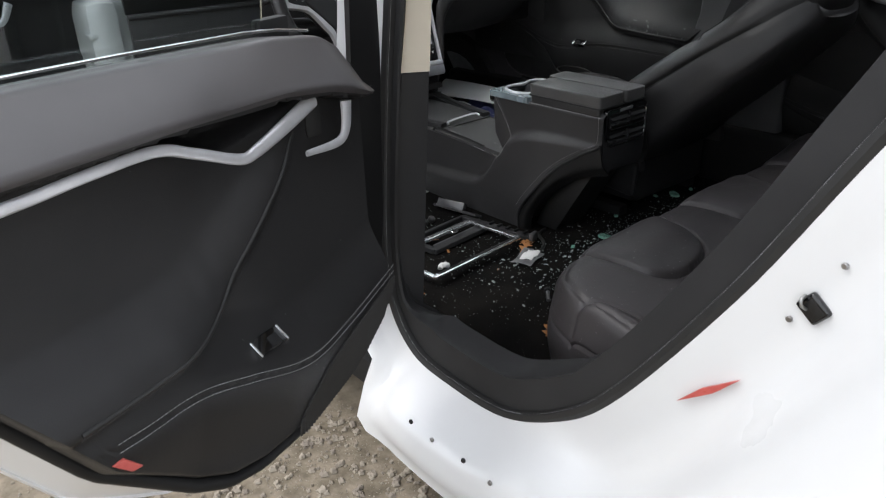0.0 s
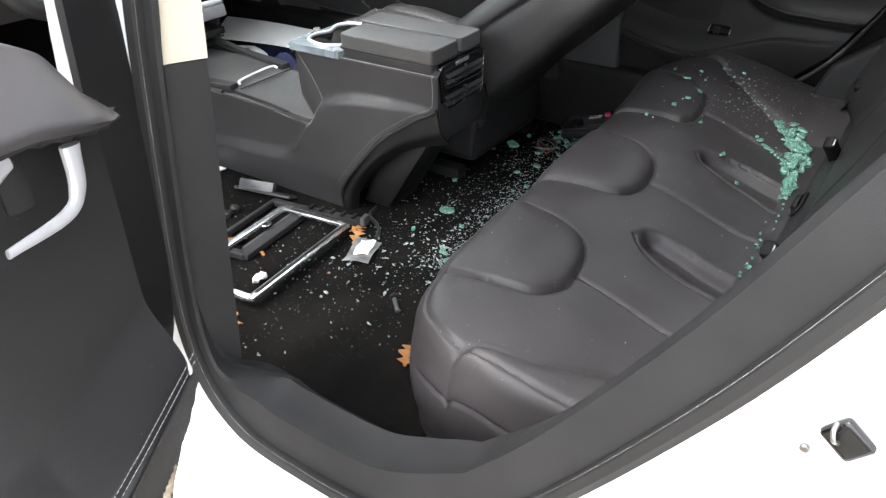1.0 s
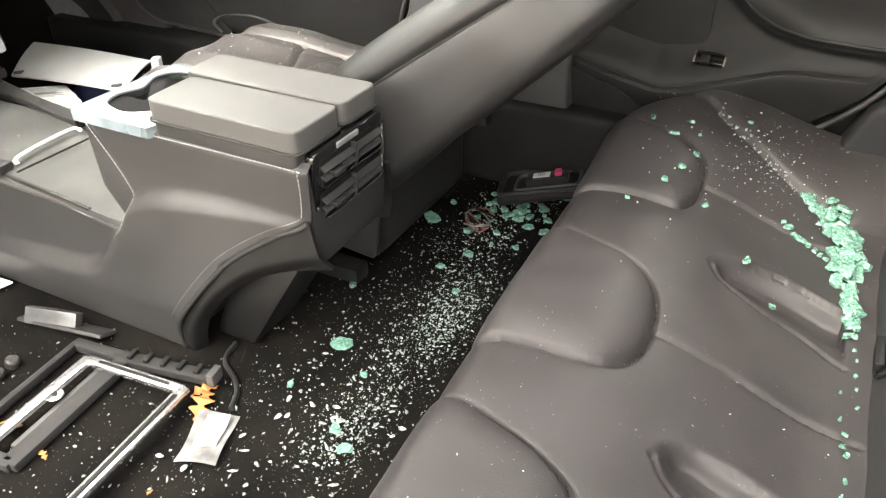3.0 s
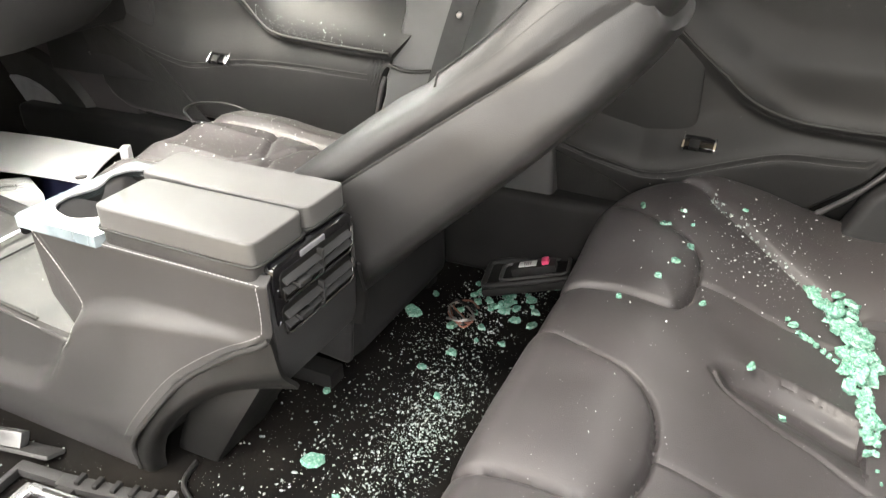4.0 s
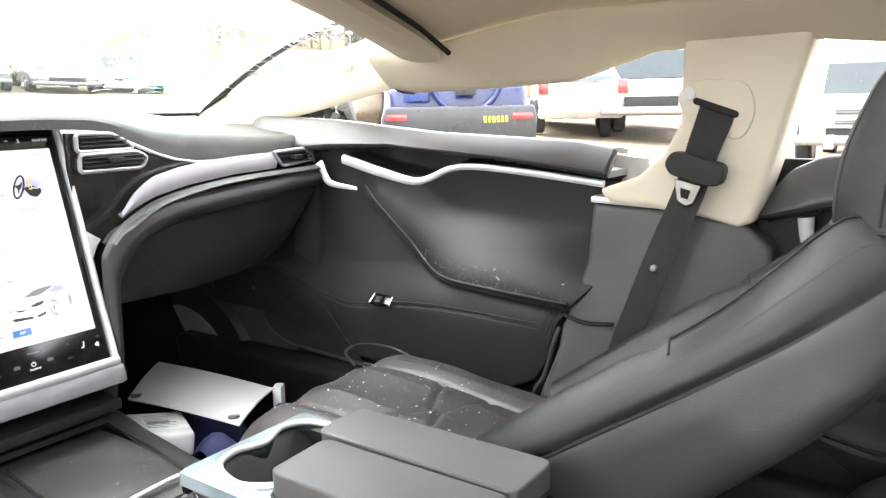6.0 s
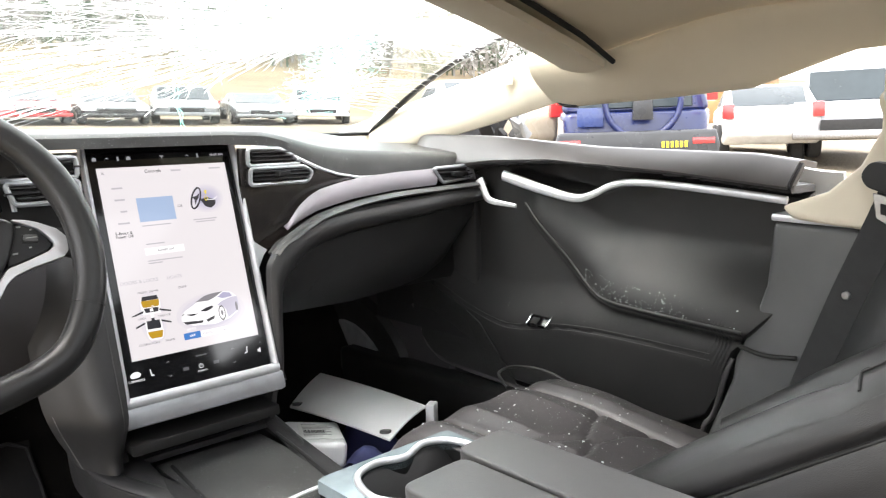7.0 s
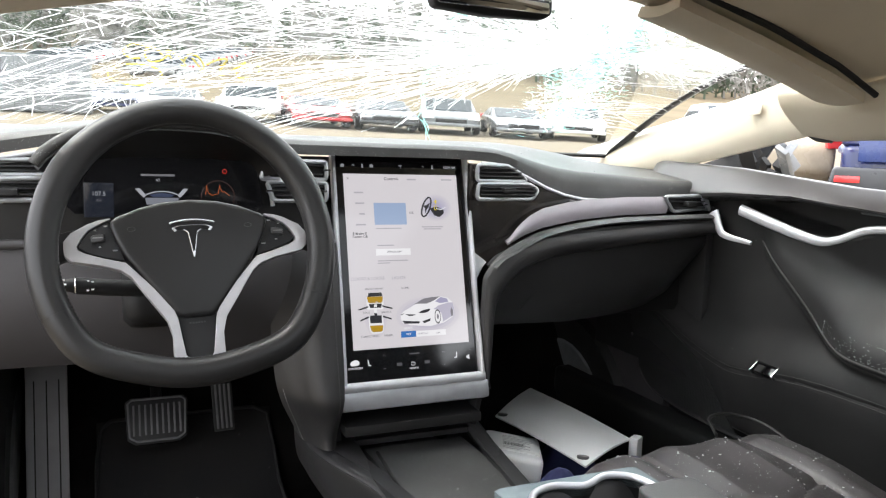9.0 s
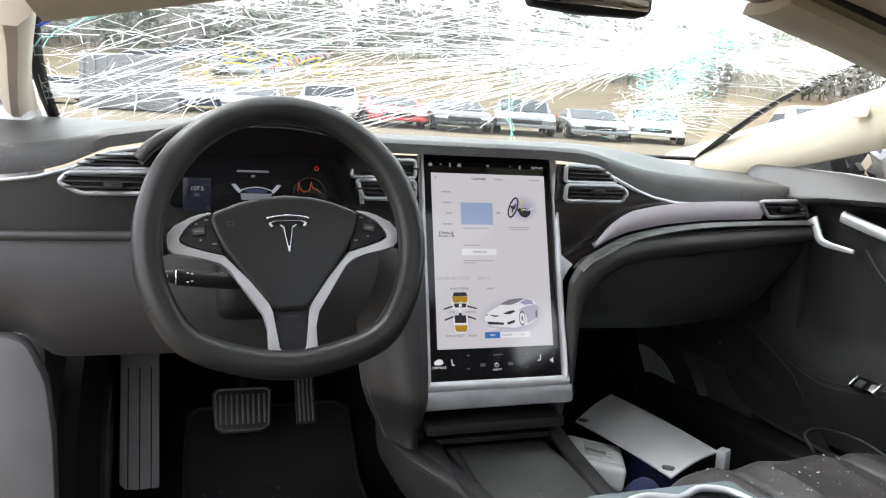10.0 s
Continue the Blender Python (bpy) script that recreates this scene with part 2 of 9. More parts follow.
# ---- mesh helpers ----
def mesh_object(name, verts, faces, mat, parent=None, label="", smooth=True):
    me = bpy.data.meshes.new(name)
    me.from_pydata([tuple(map(float, v)) for v in verts], [], [tuple(map(int, f)) for f in faces])
    me.validate()
    bm = bmesh.new()
    bm.from_mesh(me)
    bmesh.ops.recalc_face_normals(bm, faces=bm.faces)
    for f in bm.faces:
        f.smooth = smooth
    if smooth:
        for e in bm.edges:
            if len(e.link_faces) == 2 and e.calc_face_angle(0) > 0.75:
                e.smooth = False
    bm.to_mesh(me)
    bm.free()
    me.materials.append(mat)
    ob = new(name, me)
    if parent:
        ob.parent = parent
        if label:
            tagged(ob, label)
    return ob


def thing(name, label, category, group="", kind="", m=None):
    ob = new(name)
    ob.empty_display_size = 0.1
    if m is not None:
        ob.matrix_basis = m
    return tagged(ob, label, category, group, kind)


def cells(nu, nv, wrap_u=False, wrap_v=False):
    out = []
    for i in range(nu if wrap_u else nu - 1):
        for j in range(nv if wrap_v else nv - 1):
            a, b = (i + 1) % nu, (j + 1) % nv
            out.append((i * nv + j, a * nv + j, a * nv + b, i * nv + b))
    return out


def sheet_data(fn, nu, nv, thick):
    """A curved sheet fn(s, t), s and t from 0 to 1, made solid to one side (against its normal)."""
    p = np.array([[fn(i / (nu - 1), j / (nv - 1)) for j in range(nv)] for i in range(nu)], float)
    du, dv = np.gradient(p, axis=0), np.gradient(p, axis=1)
    n = np.cross(du, dv)
    n /= np.linalg.norm(n, axis=-1, keepdims=True) + 1e-12
    q = p - n * thick
    verts = np.concatenate([p.reshape(-1, 3), q.reshape(-1, 3)])
    k = nu * nv
    faces = cells(nu, nv)
    faces += [(f[3] + k, f[2] + k, f[1] + k, f[0] + k) for f in cells(nu, nv)]
    rim = [i * nv for i in range(nu)] + [(nu - 1) * nv + j for j in range(1, nv)]
    rim += [i * nv + nv - 1 for i in range(nu - 2, -1, -1)] + [j for j in range(nv - 2, 0, -1)]
    faces += [(a, b, b + k, a + k) for a, b in zip(rim, rim[1:] + rim[:1])]
    return verts, faces


def sheet(name, fn, nu, nv, thick, mat, parent=None, label=""):
    return mesh_object(name, *sheet_data(fn, nu, nv, thick), mat, parent, label)


def spline(pts, n=8, closed=False):
    """A smooth line through the points."""
    p = [np.array(q, float) for q in pts]
    if closed:
        p = [p[-1]] + p + [p[0], p[1]]
    else:
        p = [2 * p[0] - p[1]] + p + [2 * p[-1] - p[-2]]
    out = []
    for a, b, c, d in zip(p, p[1:], p[2:], p[3:]):
        for k in range(n):
            t = k / n
            out.append(0.5 * (2 * b + (c - a) * t + (2 * a - 5 * b + 4 * c - d) * t * t + (3 * b - a - 3 * c + d) * t**3))
    if not closed:
        out.append(p[-2])
    return out


def sweep_data(pts, section, closed=False, up=(0, 0, 1), scale=None):
    """A section (list of sideways, up) carried along a line."""
    p = np.array(pts, float)
    n = len(p)
    verts = []
    for i in range(n):
        a, b = (p[(i - 1) % n], p[(i + 1) % n]) if closed else (p[max(i - 1, 0)], p[min(i + 1, n - 1)])
        t = (b - a) / (np.linalg.norm(b - a) + 1e-12)
        side = np.cross(t, up)
        side /= np.linalg.norm(side) + 1e-12
        top = np.cross(side, t)
        k = scale(i / (n - 1)) if scale else 1
        verts += [p[i] + k * (u * side + v * top) for u, v in section]
    m = len(section)
    faces = cells(n, m, wrap_u=closed, wrap_v=True)
    if not closed:
        faces += [tuple(range(m - 1, -1, -1)), tuple(range((n - 1) * m, n * m))]
    return verts, faces


def oval(a, b, n=10):
    return [(a * math.cos(2 * math.pi * k / n), b * math.sin(2 * math.pi * k / n)) for k in range(n)]


def tube(name, pts, r, mat, parent=None, label="", closed=False, flat=None, up=(0, 0, 1), seg=10, scale=None):
    return mesh_object(name, *sweep_data(pts, oval(r, flat or r, seg), closed, up, scale), mat, parent, label)


def prism_data(poly, axis, a, b, bevel=0.0, seg=2):
    """An outline in the two other axes (in the order x, y, z), drawn out along axis from a to b, with rounded edges."""
    i = "xyz".index(axis)
    bm = bmesh.new()

    def at(p, w):
        q = list(p)
        q.insert(i, w)
        return bm.verts.new(q)

    lo, hi = [at(p, a) for p in poly], [at(p, b) for p in poly]
    bm.faces.new(lo)
    bm.faces.new(hi[::-1])
    for k in range(len(poly)):
        j = (k + 1) % len(poly)
        bm.faces.new((lo[k], hi[k], hi[j], lo[j]))
    bmesh.ops.recalc_face_normals(bm, faces=bm.faces)
    if bevel:
        edges = [e for e in bm.edges if e.calc_face_angle(0) > 0.5]
        bmesh.ops.bevel(bm, geom=edges, offset=bevel, segments=seg, profile=0.6, affect="EDGES", clamp_overlap=True)
    bm.verts.index_update()
    out = [tuple(v.co) for v in bm.verts], [tuple(v.index for v in f.verts) for f in bm.faces]
    bm.free()
    return out


def prism(name, poly, axis, a, b, mat, parent=None, label="", bevel=0.0, seg=2, m=None):
    ob = mesh_object(name, *prism_data(poly, axis, a, b, bevel, seg), mat, parent, label)
    if m is not None:
        ob.data.transform(m)
    return ob


def box(name, centre, size, mat, parent=None, label="", bevel=0.003, rot=(0, 0, 0), seg=2):
    x, y, z = (s / 2 for s in size)
    ob = mesh_object(name, *prism_data([(-x, -y), (x, -y), (x, y), (-x, y)], "z", -z, z, min(bevel, x, y, z), seg), mat, parent, label)
    ob.data.transform(pose(*centre, *rot))
    return ob


def disc(name, r, depth, mat, parent=None, label="", m=None, n=28, bevel=0.002):
    ob = mesh_object(name, *prism_data(oval(r, r, n), "z", -depth / 2, depth / 2, bevel, 1), mat, parent, label)
    if m is not None:
        ob.data.transform(m)
    return ob


def dashes(name, pts, mat, parent=None, normal=(0, 0, 1), length=0.0045, gap=0.0022, wide=0.0015):
    """A seam of small stitches along a line."""
    p = np.array(pts, float)
    way = np.r_[0, np.cumsum(np.linalg.norm(np.diff(p, axis=0), axis=1))]
    verts, faces, s = [], [], 0.0
    n = np.array(normal, float)
    while s + length < way[-1]:
        a, b = (np.array([np.interp(d, way, p[:, k]) for k in range(3)]) for d in (s, s + length))
        t = (b - a) / (np.linalg.norm(b - a) + 1e-9)
        side = np.cross(t, n) * wide / 2
        up = n * 0.0008
        k = len(verts)
        verts += [a - side, a + side, b + side, b - side, a + up, b + up]
        faces += [(k, k + 1, k + 4), (k + 1, k + 2, k + 5, k + 4), (k + 2, k + 3, k + 5), (k + 3, k, k + 4, k + 5)]
        s += length + gap
    return mesh_object(name, verts, faces, mat, parent, smooth=False)


def step(x, a, b):
    t = min(1.0, max(0.0, (x - a) / (b - a)))
    return t * t * (3 - 2 * t)


def curve_at(pts, x):
    return float(np.interp(x, [p[0] for p in pts], [p[1] for p in pts]))


def lettering(name, text, size, mat, parent, m, label="", depth=0.0003):
    cu = bpy.data.curves.new(name, "FONT")
    cu.body, cu.size, cu.extrude, cu.align_x, cu.align_y = text, size, depth, "CENTER", "CENTER"
    tmp = bpy.data.objects.new(name, cu)
    me = bpy.data.meshes.new_from_object(tmp)
    bpy.data.objects.remove(tmp)
    bpy.data.curves.remove(cu)
    me.transform(m)
    me.materials.clear()
    me.materials.append(mat)
    ob = new(name, me)
    ob.parent = parent
    if label:
        tagged(ob, label)
    return ob


def rounded(poly, r, n=4):
    """The outline with its corners rounded."""
    out, m = [], len(poly)
    p = [np.array(q, float) for q in poly]
    for k in range(m):
        a, b, c = p[k - 1], p[k], p[(k + 1) % m]
        u, v = (a - b) / np.linalg.norm(a - b), (c - b) / np.linalg.norm(c - b)
        d = min(r, 0.45 * np.linalg.norm(a - b), 0.45 * np.linalg.norm(c - b))
        for i in range(n + 1):
            t = i / n
            out.append((1 - t) ** 2 * (b + u * d) + 2 * t * (1 - t) * b + t * t * (b + v * d))
    return out


def line_gap(p, line):
    """Distance of each point to a line, and the nearest place on it."""
    best, at_ = np.full(len(p), 9.0), np.zeros((len(p), 2))
    for a, b in zip(line, line[1:]):
        ab = b - a
        t = np.clip((p - a) @ ab / (ab @ ab + 1e-12), 0, 1)
        q = a + t[:, None] * ab
        d = np.linalg.norm(p - q, axis=1)
        m = d < best
        best[m], at_[m] = d[m], q[m]
    return best, at_


def within(p, poly):
    """Which points lie inside a closed outline."""
    odd = np.zeros(len(p), bool)
    for a, b in zip(poly, list(poly[1:]) + [poly[0]]):
        if a[1] != b[1]:
            odd ^= ((a[1] > p[:, 1]) != (b[1] > p[:, 1])) & (p[:, 0] < (b[0] - a[0]) * (p[:, 1] - a[1]) / (b[1] - a[1]) + a[0])
    return odd


def ease(x, a, b):
    t = np.clip((x - a) / (b - a), 0, 1)
    return t * t * (3 - 2 * t)


def curve3(pts, s):
    k = s * (len(pts) - 1)
    i = min(int(k), len(pts) - 2)
    return pts[i] + (pts[i + 1] - pts[i]) * (k - i)


# ---- ground ----
DIP = 0.2
SLOPE = [(-400, 0.0), (2, 0.0), (6, 0.35), (16, 1.2), (22, 1.72), (30, 2.3), (70, 7.2), (110, 14.5), (160, 22), (400, 40)]


def ground_height(x, y):
    r = math.hypot(x, y)
    dip = 0.0 if r > 30 else DIP * math.exp(-((x - 8.6) ** 2 + (y - 6.5) ** 2) / 12)
    return curve_at(SLOPE, y) - dip - 0.1 * step(x, 9, 14) * step(-y, -6, 0) + 0.012 * noise.noise((x * 1.7, y * 1.7, 0)) * step(r, 0.5, 3) + 0.25 * noise.noise((x * 0.06, y * 0.06, 3)) * step(r, 25, 60)


def ground_point(s, t):
    a = 2 * math.pi * s
    r = 0.2 + 1500 * t**5
    x, y = r * math.cos(a), r * math.sin(a)
    return x, y, ground_height(x, y)


verts = [ground_point(i / 160, j / 149) for i in range(160) for j in range(150)] + [(0, 0, 0)]
faces = cells(160, 150, wrap_u=True) + [(i * 150, ((i + 1) % 160) * 150, len(verts) - 1) for i in range(160)]
ground = tagged(mesh_object("ground", verts, faces, GROUND), "pale gravel yard rising into a dry grass field", "ground", kind="structure")
ground.data.materials.append(GRASS)
for f in ground.data.polygons:
    c = f.center
    if c.y + 2 * noise.noise((c.x * 0.2, c.y * 0.2, 0)) > 26 or c.x > 40 or c.x < -40 or c.y < -40:
        f.material_index = 1

rng = random.Random(4)
verts, faces = [], []
for k in range(9000):
    x, y = rng.uniform(-1.5, -0.75), rng.uniform(-0.5, 1.3)
    r = 0.0018 + 0.012 * rng.random() ** 6
    z = ground_height(x, y) + r * 0.2
    b = len(verts)
    ring = [(rng.uniform(0.6, 1.1) * r * math.cos(q), rng.uniform(0.6, 1.1) * r * math.sin(q)) for q in (0, 1.2, 2.4, 3.7, 5.0)]
    verts += [(x + u, y + v, z) for u, v in ring] + [(x + u * 0.6, y + v * 0.6, z + r * rng.uniform(0.4, 0.7)) for u, v in ring]
    faces += [(b + i, b + (i + 1) % 5, b + 5 + (i + 1) % 5, b + 5 + i) for i in range(5)] + [tuple(b + 5 + i for i in range(5))]
gravel = tagged(mesh_object("gravel", verts, faces, STONE, smooth=False), "small tan stones scattered on the dirt", "gravel", kind="stuff")

# ---- the car's body ----
car = thing("car", "white sedan with its doors open and a stripped interior", "car")

OPENING = spline([(0.36, 1.25), (0.385, 1.05), (0.41, 0.9), (0.445, 0.6), (0.43, 0.45), (0.36, 0.365), (0.25, 0.345), (0.1, 0.352), (-0.031, 0.422),
                  (-0.137, 0.527), (-0.29, 0.748), (-0.392, 0.927), (-0.46, 1.05), (-0.5, 1.16), (-0.43, 1.24), (-0.15, 1.275), (0.2, 1.28)], 6, closed=True)


def opening_frame(i):
    n = len(OPENING)
    p, a, b = OPENING[i % n], OPENING[(i - 1) % n], OPENING[(i + 1) % n]
    t = (b - a) / np.linalg.norm(b - a)
    return p, np.array([t[1], -t[0]]) if (p - (0, 0.8)) @ np.array([t[1], -t[0]]) > 0 else np.array([-t[1], t[0]])


def opening_band(profile, mirror=1, soften=0):
    """A band all round the rear door opening: profile(normal) gives rows of x and offset from the opening's edge."""
    verts, n = [], len(OPENING)
    for i in range(n):
        p = opening_frame(i)[0]
        out = sum(opening_frame(i + j)[1] for j in range(-soften, soften + 1))
        out = out / np.linalg.norm(out)
        rows = profile(out)
        verts += [(mirror * x, p[0] + out[0] * d, p[1] + out[1] * d) for x, d in rows]
    return verts, cells(n, len(rows), wrap_u=True)


def jamb(out):
    back, low = step(-out[0], 0.15, 0.8), step(-out[1], 0.75, 0.97)
    rear = np.array([(-0.806, -0.01), (-0.812, 0.02), (-0.802, 0.06), (-0.808, 0.1), (-0.816, 0.118), (-0.838, 0.136), (-0.87, 0.155), (-0.915, 0.19), (-0.962, 0.28), (-0.975, 0.42)])
    sill = np.array([(-0.806, -0.01), (-0.822, 0.012), (-0.845, 0.035), (-0.875, 0.06), (-0.895, 0.075), (-0.9, 0.09), (-0.902, 0.115), (-0.905, 0.14), (-0.895, 0.155), (-0.893, 0.185)])
    slim = np.array([(-0.806, -0.01), (-0.815, 0.008), (-0.825, 0.015), (-0.83, 0.025), (-0.835, 0.03), (-0.84, 0.035), (-0.85, 0.04), (-0.86, 0.045), (-0.865, 0.05), (-0.87, 0.055)])
    k = max(back, low)
    return (k * ((1 - low) * rear + low * sill) + (1 - k) * slim).tolist()


part = mesh_object
part("door_jamb", *opening_band(jamb, soften=5), PAINT, car, "bare white painted metal round the rear door opening")
part("weatherstrip", *opening_band(lambda o: [(-0.8 + 0.014 * math.cos(a), 0.012 * math.sin(a)) for a in np.linspace(0, 2 * math.pi, 9)]), RUBBER, car, "black rubber door seal")


def sill_trim(out):
    low = step(-out[1], 0.3, 0.9)
    wide = max(low, step(-out[0], 0.2, 0.8) * step(-out[1], -0.6, 0.2))
    return [(-0.797 + (x + 0.797) * (0.22 + 0.78 * wide), d * (0.4 + 0.6 * wide)) for x, d in [(-0.797, 0.004), (-0.794, -0.03), (-0.785, -0.055 - 0.01 * low), (-0.765, -0.062), (-0.73, -0.05 * low - 0.03), (-0.69, -0.01 * low - 0.02), (-0.655, 0.05 * low), (-0.62, 0.09 * low)]]


part("sill_trim", *opening_band(sill_trim), SOFT, car, "black plastic trim along the door sill")

# floor and walls
def carpet_point(s, t):
    x, y = -0.72 + 1.44 * s, -0.3 + 2.55 * t
    z = 0.3 + 0.42 * step(y, 1.78, 2.2) + 0.004 * noise.noise((x * 9, y * 9, 0)) + 0.03 * step(abs(x), 0.66, 0.72)
    return x, y, z


sheet("carpet", carpet_point, 60, 90, 0.02, CARPET, car, "black floor carpet strewn with glass crumbs")
box("floor_pan", (0, 0.6, 0.25), (1.66, 4.2, 0.07), DARK, car, "underbody")
box("rear_wall", (0, -1.05, 0.75), (1.6, 0.04, 1.0), DARK, car, "dark rear wall of the cabin")
box("parcel_shelf", (0, -0.8, 0.92), (1.5, 0.5, 0.03), SOFT, car, "black parcel shelf")
box("firewall", (0, 2.26, 0.65), (1.6, 0.04, 0.75), DARK, car, "dark firewall")
box("rear_quarter_trim", (0.75, -0.66, 0.72), (0.06, 0.8, 1.0), SOFT, car, "black trim beside the rear seat", bevel=0.02)
box("rear_quarter_trim", (-0.72, -0.78, 0.78), (0.06, 0.55, 0.95), SOFT, car, "black trim beside the rear seat", bevel=0.02)
box("front_fender", (-0.9, 2.35, 0.6), (0.1, 1.5, 0.75), PAINT, car, "white front wing", bevel=0.04)
box("front_fender", (0.9, 2.35, 0.6), (0.1, 1.5, 0.75), PAINT, car, "white front wing", bevel=0.04)
# kick panels lightened in place of daylight in the footwells
box("kick_panel", (0.742, 1.85, 0.62), (0.04, 0.6, 0.75), KNEE, car, "black kick panel", bevel=0.01)
box("kick_panel", (-0.8, 1.9, 0.58), (0.04, 0.6, 0.7), GREY, car, "dark grey kick panel", bevel=0.01)
sheet("hood", lambda s, t: (-0.88 + 1.76 * s, 1.98 + 1.3 * t, 1.08 - 0.13 * t - 0.08 * (2 * s - 1) ** 2), 16, 12, 0.03, PAINT, car, "white bonnet")


# outside of the car behind and beside the cabin
sheet("trunk_lid", lambda s, t: (-0.72 + 1.44 * s, -1.06 - 1.0 * t, 1.26 - 0.24 * t**0.8 - 0.3 * step(t, 0.9, 1.0) - 0.05 * (2 * s - 1) ** 2), 16, 24, 0.02, PAINT, car, "white tail lid")
for side in (-1, 1):
    sheet("rear_quarter_panel", lambda s, t: (side * (0.93 - 0.16 * t**2 - 0.08 * s * s), -0.78 - 1.28 * s, 0.32 + 0.8 * t + 0.3 * math.exp(-(((s - 0.28) / 0.16) ** 2)) * (1 - t) ** 2), 24, 14, 0.012 * side, PAINT, car, "white rear quarter panel")
    for y in (-1.12, 1.98):
        w = disc("wheel", 0.34, 0.23, RUBBER, car, "black tyre", pose(side * 0.82, y, 0.34, 0, 90, 0), 40, 0.04)
        disc("rim", 0.24, 0.24, GREYM, w, "grey alloy rim", pose(side * 0.82, y, 0.34, 0, 90, 0), 30, 0.02)
sheet("rear_bumper", lambda s, t: (-0.85 + 1.7 * s, -2.06 - 0.1 * math.sin(math.pi * s) + 0.05 * t, 0.3 + 0.45 * t), 14, 6, 0.02, PAINT, car, "white rear bumper")
sheet("front_bumper", lambda s, t: (-0.9 + 1.8 * s, 3.2 + 0.22 * math.sin(math.pi * s) - 0.06 * t, 0.25 + 0.62 * t), 14, 6, 0.02, PAINT, car, "white front bumper")

# rocker holes and plugs
for k, y in enumerate((0.257, 0.195, 0.108, 0.04)):
    disc("rocker_plug", 0.0048, 0.005, STEEL if k % 2 else DARK, car, "small plug in a rocker hole", pose(-0.904, y, 0.3 - 0.006 * (k % 2), 0, 90, 0), 12, 0.001)

# left pillar between the doors
def pillar_left(name, mat, z0, z1, grow, label):
    pts = [(-0.755, 0.525 - 0.1 * (z - 0.45), z) for z in np.linspace(z0, z1, 10)]
    sec = [(0.045 + grow, -0.055), (0.03, -0.075 - grow), (-0.028, -0.098 - grow), (-0.045 - grow, -0.075), (-0.05 - grow, 0.0), (-0.04, 0.08), (0.045 + grow, 0.08)]
    return part(name, *sweep_data(pts, sec, up=(0, 1, 0)), mat, car, label)


pillar_left("pillar_lower_trim", SOFT, 0.33, 0.925, 0.0, "black lower pillar trim")
sheet("pillar_cover", lambda s, t: (-0.79 - 0.1 * t, 0.455 - 0.03 * t + 0.12 * max(0, (0.62 - 0.35 - 0.9 * s)) - 0.09 * (0.3 + 0.9 * s - 0.45), 0.33 + 0.93 * s), 16, 6, 0.01, DARK, car, "black cover on the outside of the pillar")
pillar_left("pillar_upper_trim", CREAMP, 0.927, 1.3, 0.002, "cream upper pillar trim")

# right pillar: cream above, black belt cover below with a silver lip
prism("pillar_upper_trim", [(0.549, 1.24), (0.55, 1.08), (0.575, 1.03), (0.62, 0.99), (0.69, 0.965), (0.67, 0.945), (0.52, 0.93), (0.45, 0.915), (0.428, 0.925), (0.386, 1.083), (0.35, 1.24)],
      "x", 0.655, 0.75, CREAMP, car, "cream upper pillar trim", 0.014, 3)
prism("belt_recess", [tuple(p) for p in rounded([(0.45, 1.05), (0.54, 1.085), (0.558, 1.13), (0.52, 1.15), (0.445, 1.145), (0.43, 1.1)], 0.03, 5)], "x", 0.651, 0.66, CREAMP, car, "rounded belt guide plate", 0.003, 2)
# white disc paints the daylight that shows through the guide's hole
disc("belt_guide_daylight", 0.011, 0.004, WHITEP, car, "pale bolt cap beside the belt slot", pose(0.65, 0.535, 1.128, 0, 90, 0), 18, 0.001)
prism("belt_slot", rounded([(0.525, 1.122), (0.456, 1.098), (0.458, 1.088), (0.528, 1.112)], 0.004, 2), "x", 0.646, 0.653, DARK, car, "dark belt slot", 0.001, 1)
prism("pillar_lower_trim", [(0.706, 0.94), (0.715, 0.833), (0.735, 0.77), (0.755, 0.72), (0.765, 0.7), (0.77, 0.66), (0.82, 0.53), (0.85, 0.4), (0.86, 0.3), (0.4, 0.3), (0.4, 0.88), (0.45, 0.925), (0.58, 0.935)],
      "x", 0.672, 0.76, GREY, car, "dark grey lower pillar cover", 0.012, 3)
box("pillar_cover_lip", (0.688, 0.645, 0.944), (0.045, 0.125, 0.012), SILVER, car, "satin silver lip on the pillar cover", 0.004, (2, 0, 0))
tube("pillar_cover_seam", spline([(0.67, 0.755, 0.722), (0.664, 0.71, 0.716), (0.668, 0.66, 0.72)], 5), 0.004, DARK, car, "padded seam")


# roof
def roof_point(s, t):
    x, y = -0.68 + 1.36 * s, -1.0 + 2.05 * t
    z = 1.345 - 0.1 * abs(x / 0.68) ** 2.4 - 0.06 * step(-y, 0.2, 1.0)
    lip = curve_at([(0, 1.342), (0.2, 1.322), (0.36, 1.285), (0.5, 1.252), (0.68, 1.213)], abs(x))
    z += (lip - z) * step(y, 0.72, 1.05)
    return x, y, z


def headliner_data():
    v, f = sheet_data(roof_point, 35, 42, -0.02)
    keep = [q for q in f if not all(abs(v[i][0]) < 0.41 and -0.35 < v[i][1] < 0.72 for i in q)]
    return v, keep


part("headliner", *headliner_data(), CREAM, car, "cream cloth headliner")
def skin_data():
    v, f = sheet_data(lambda s, t: tuple(np.array(roof_point(s, t)) * (1.08, 1.02, 1) + (0, 0, 0.045)), 35, 42, -0.02)
    return v, [q for q in f if not all(abs(v[i][0]) < 0.45 and -0.38 < v[i][1] < 0.75 for i in q)]


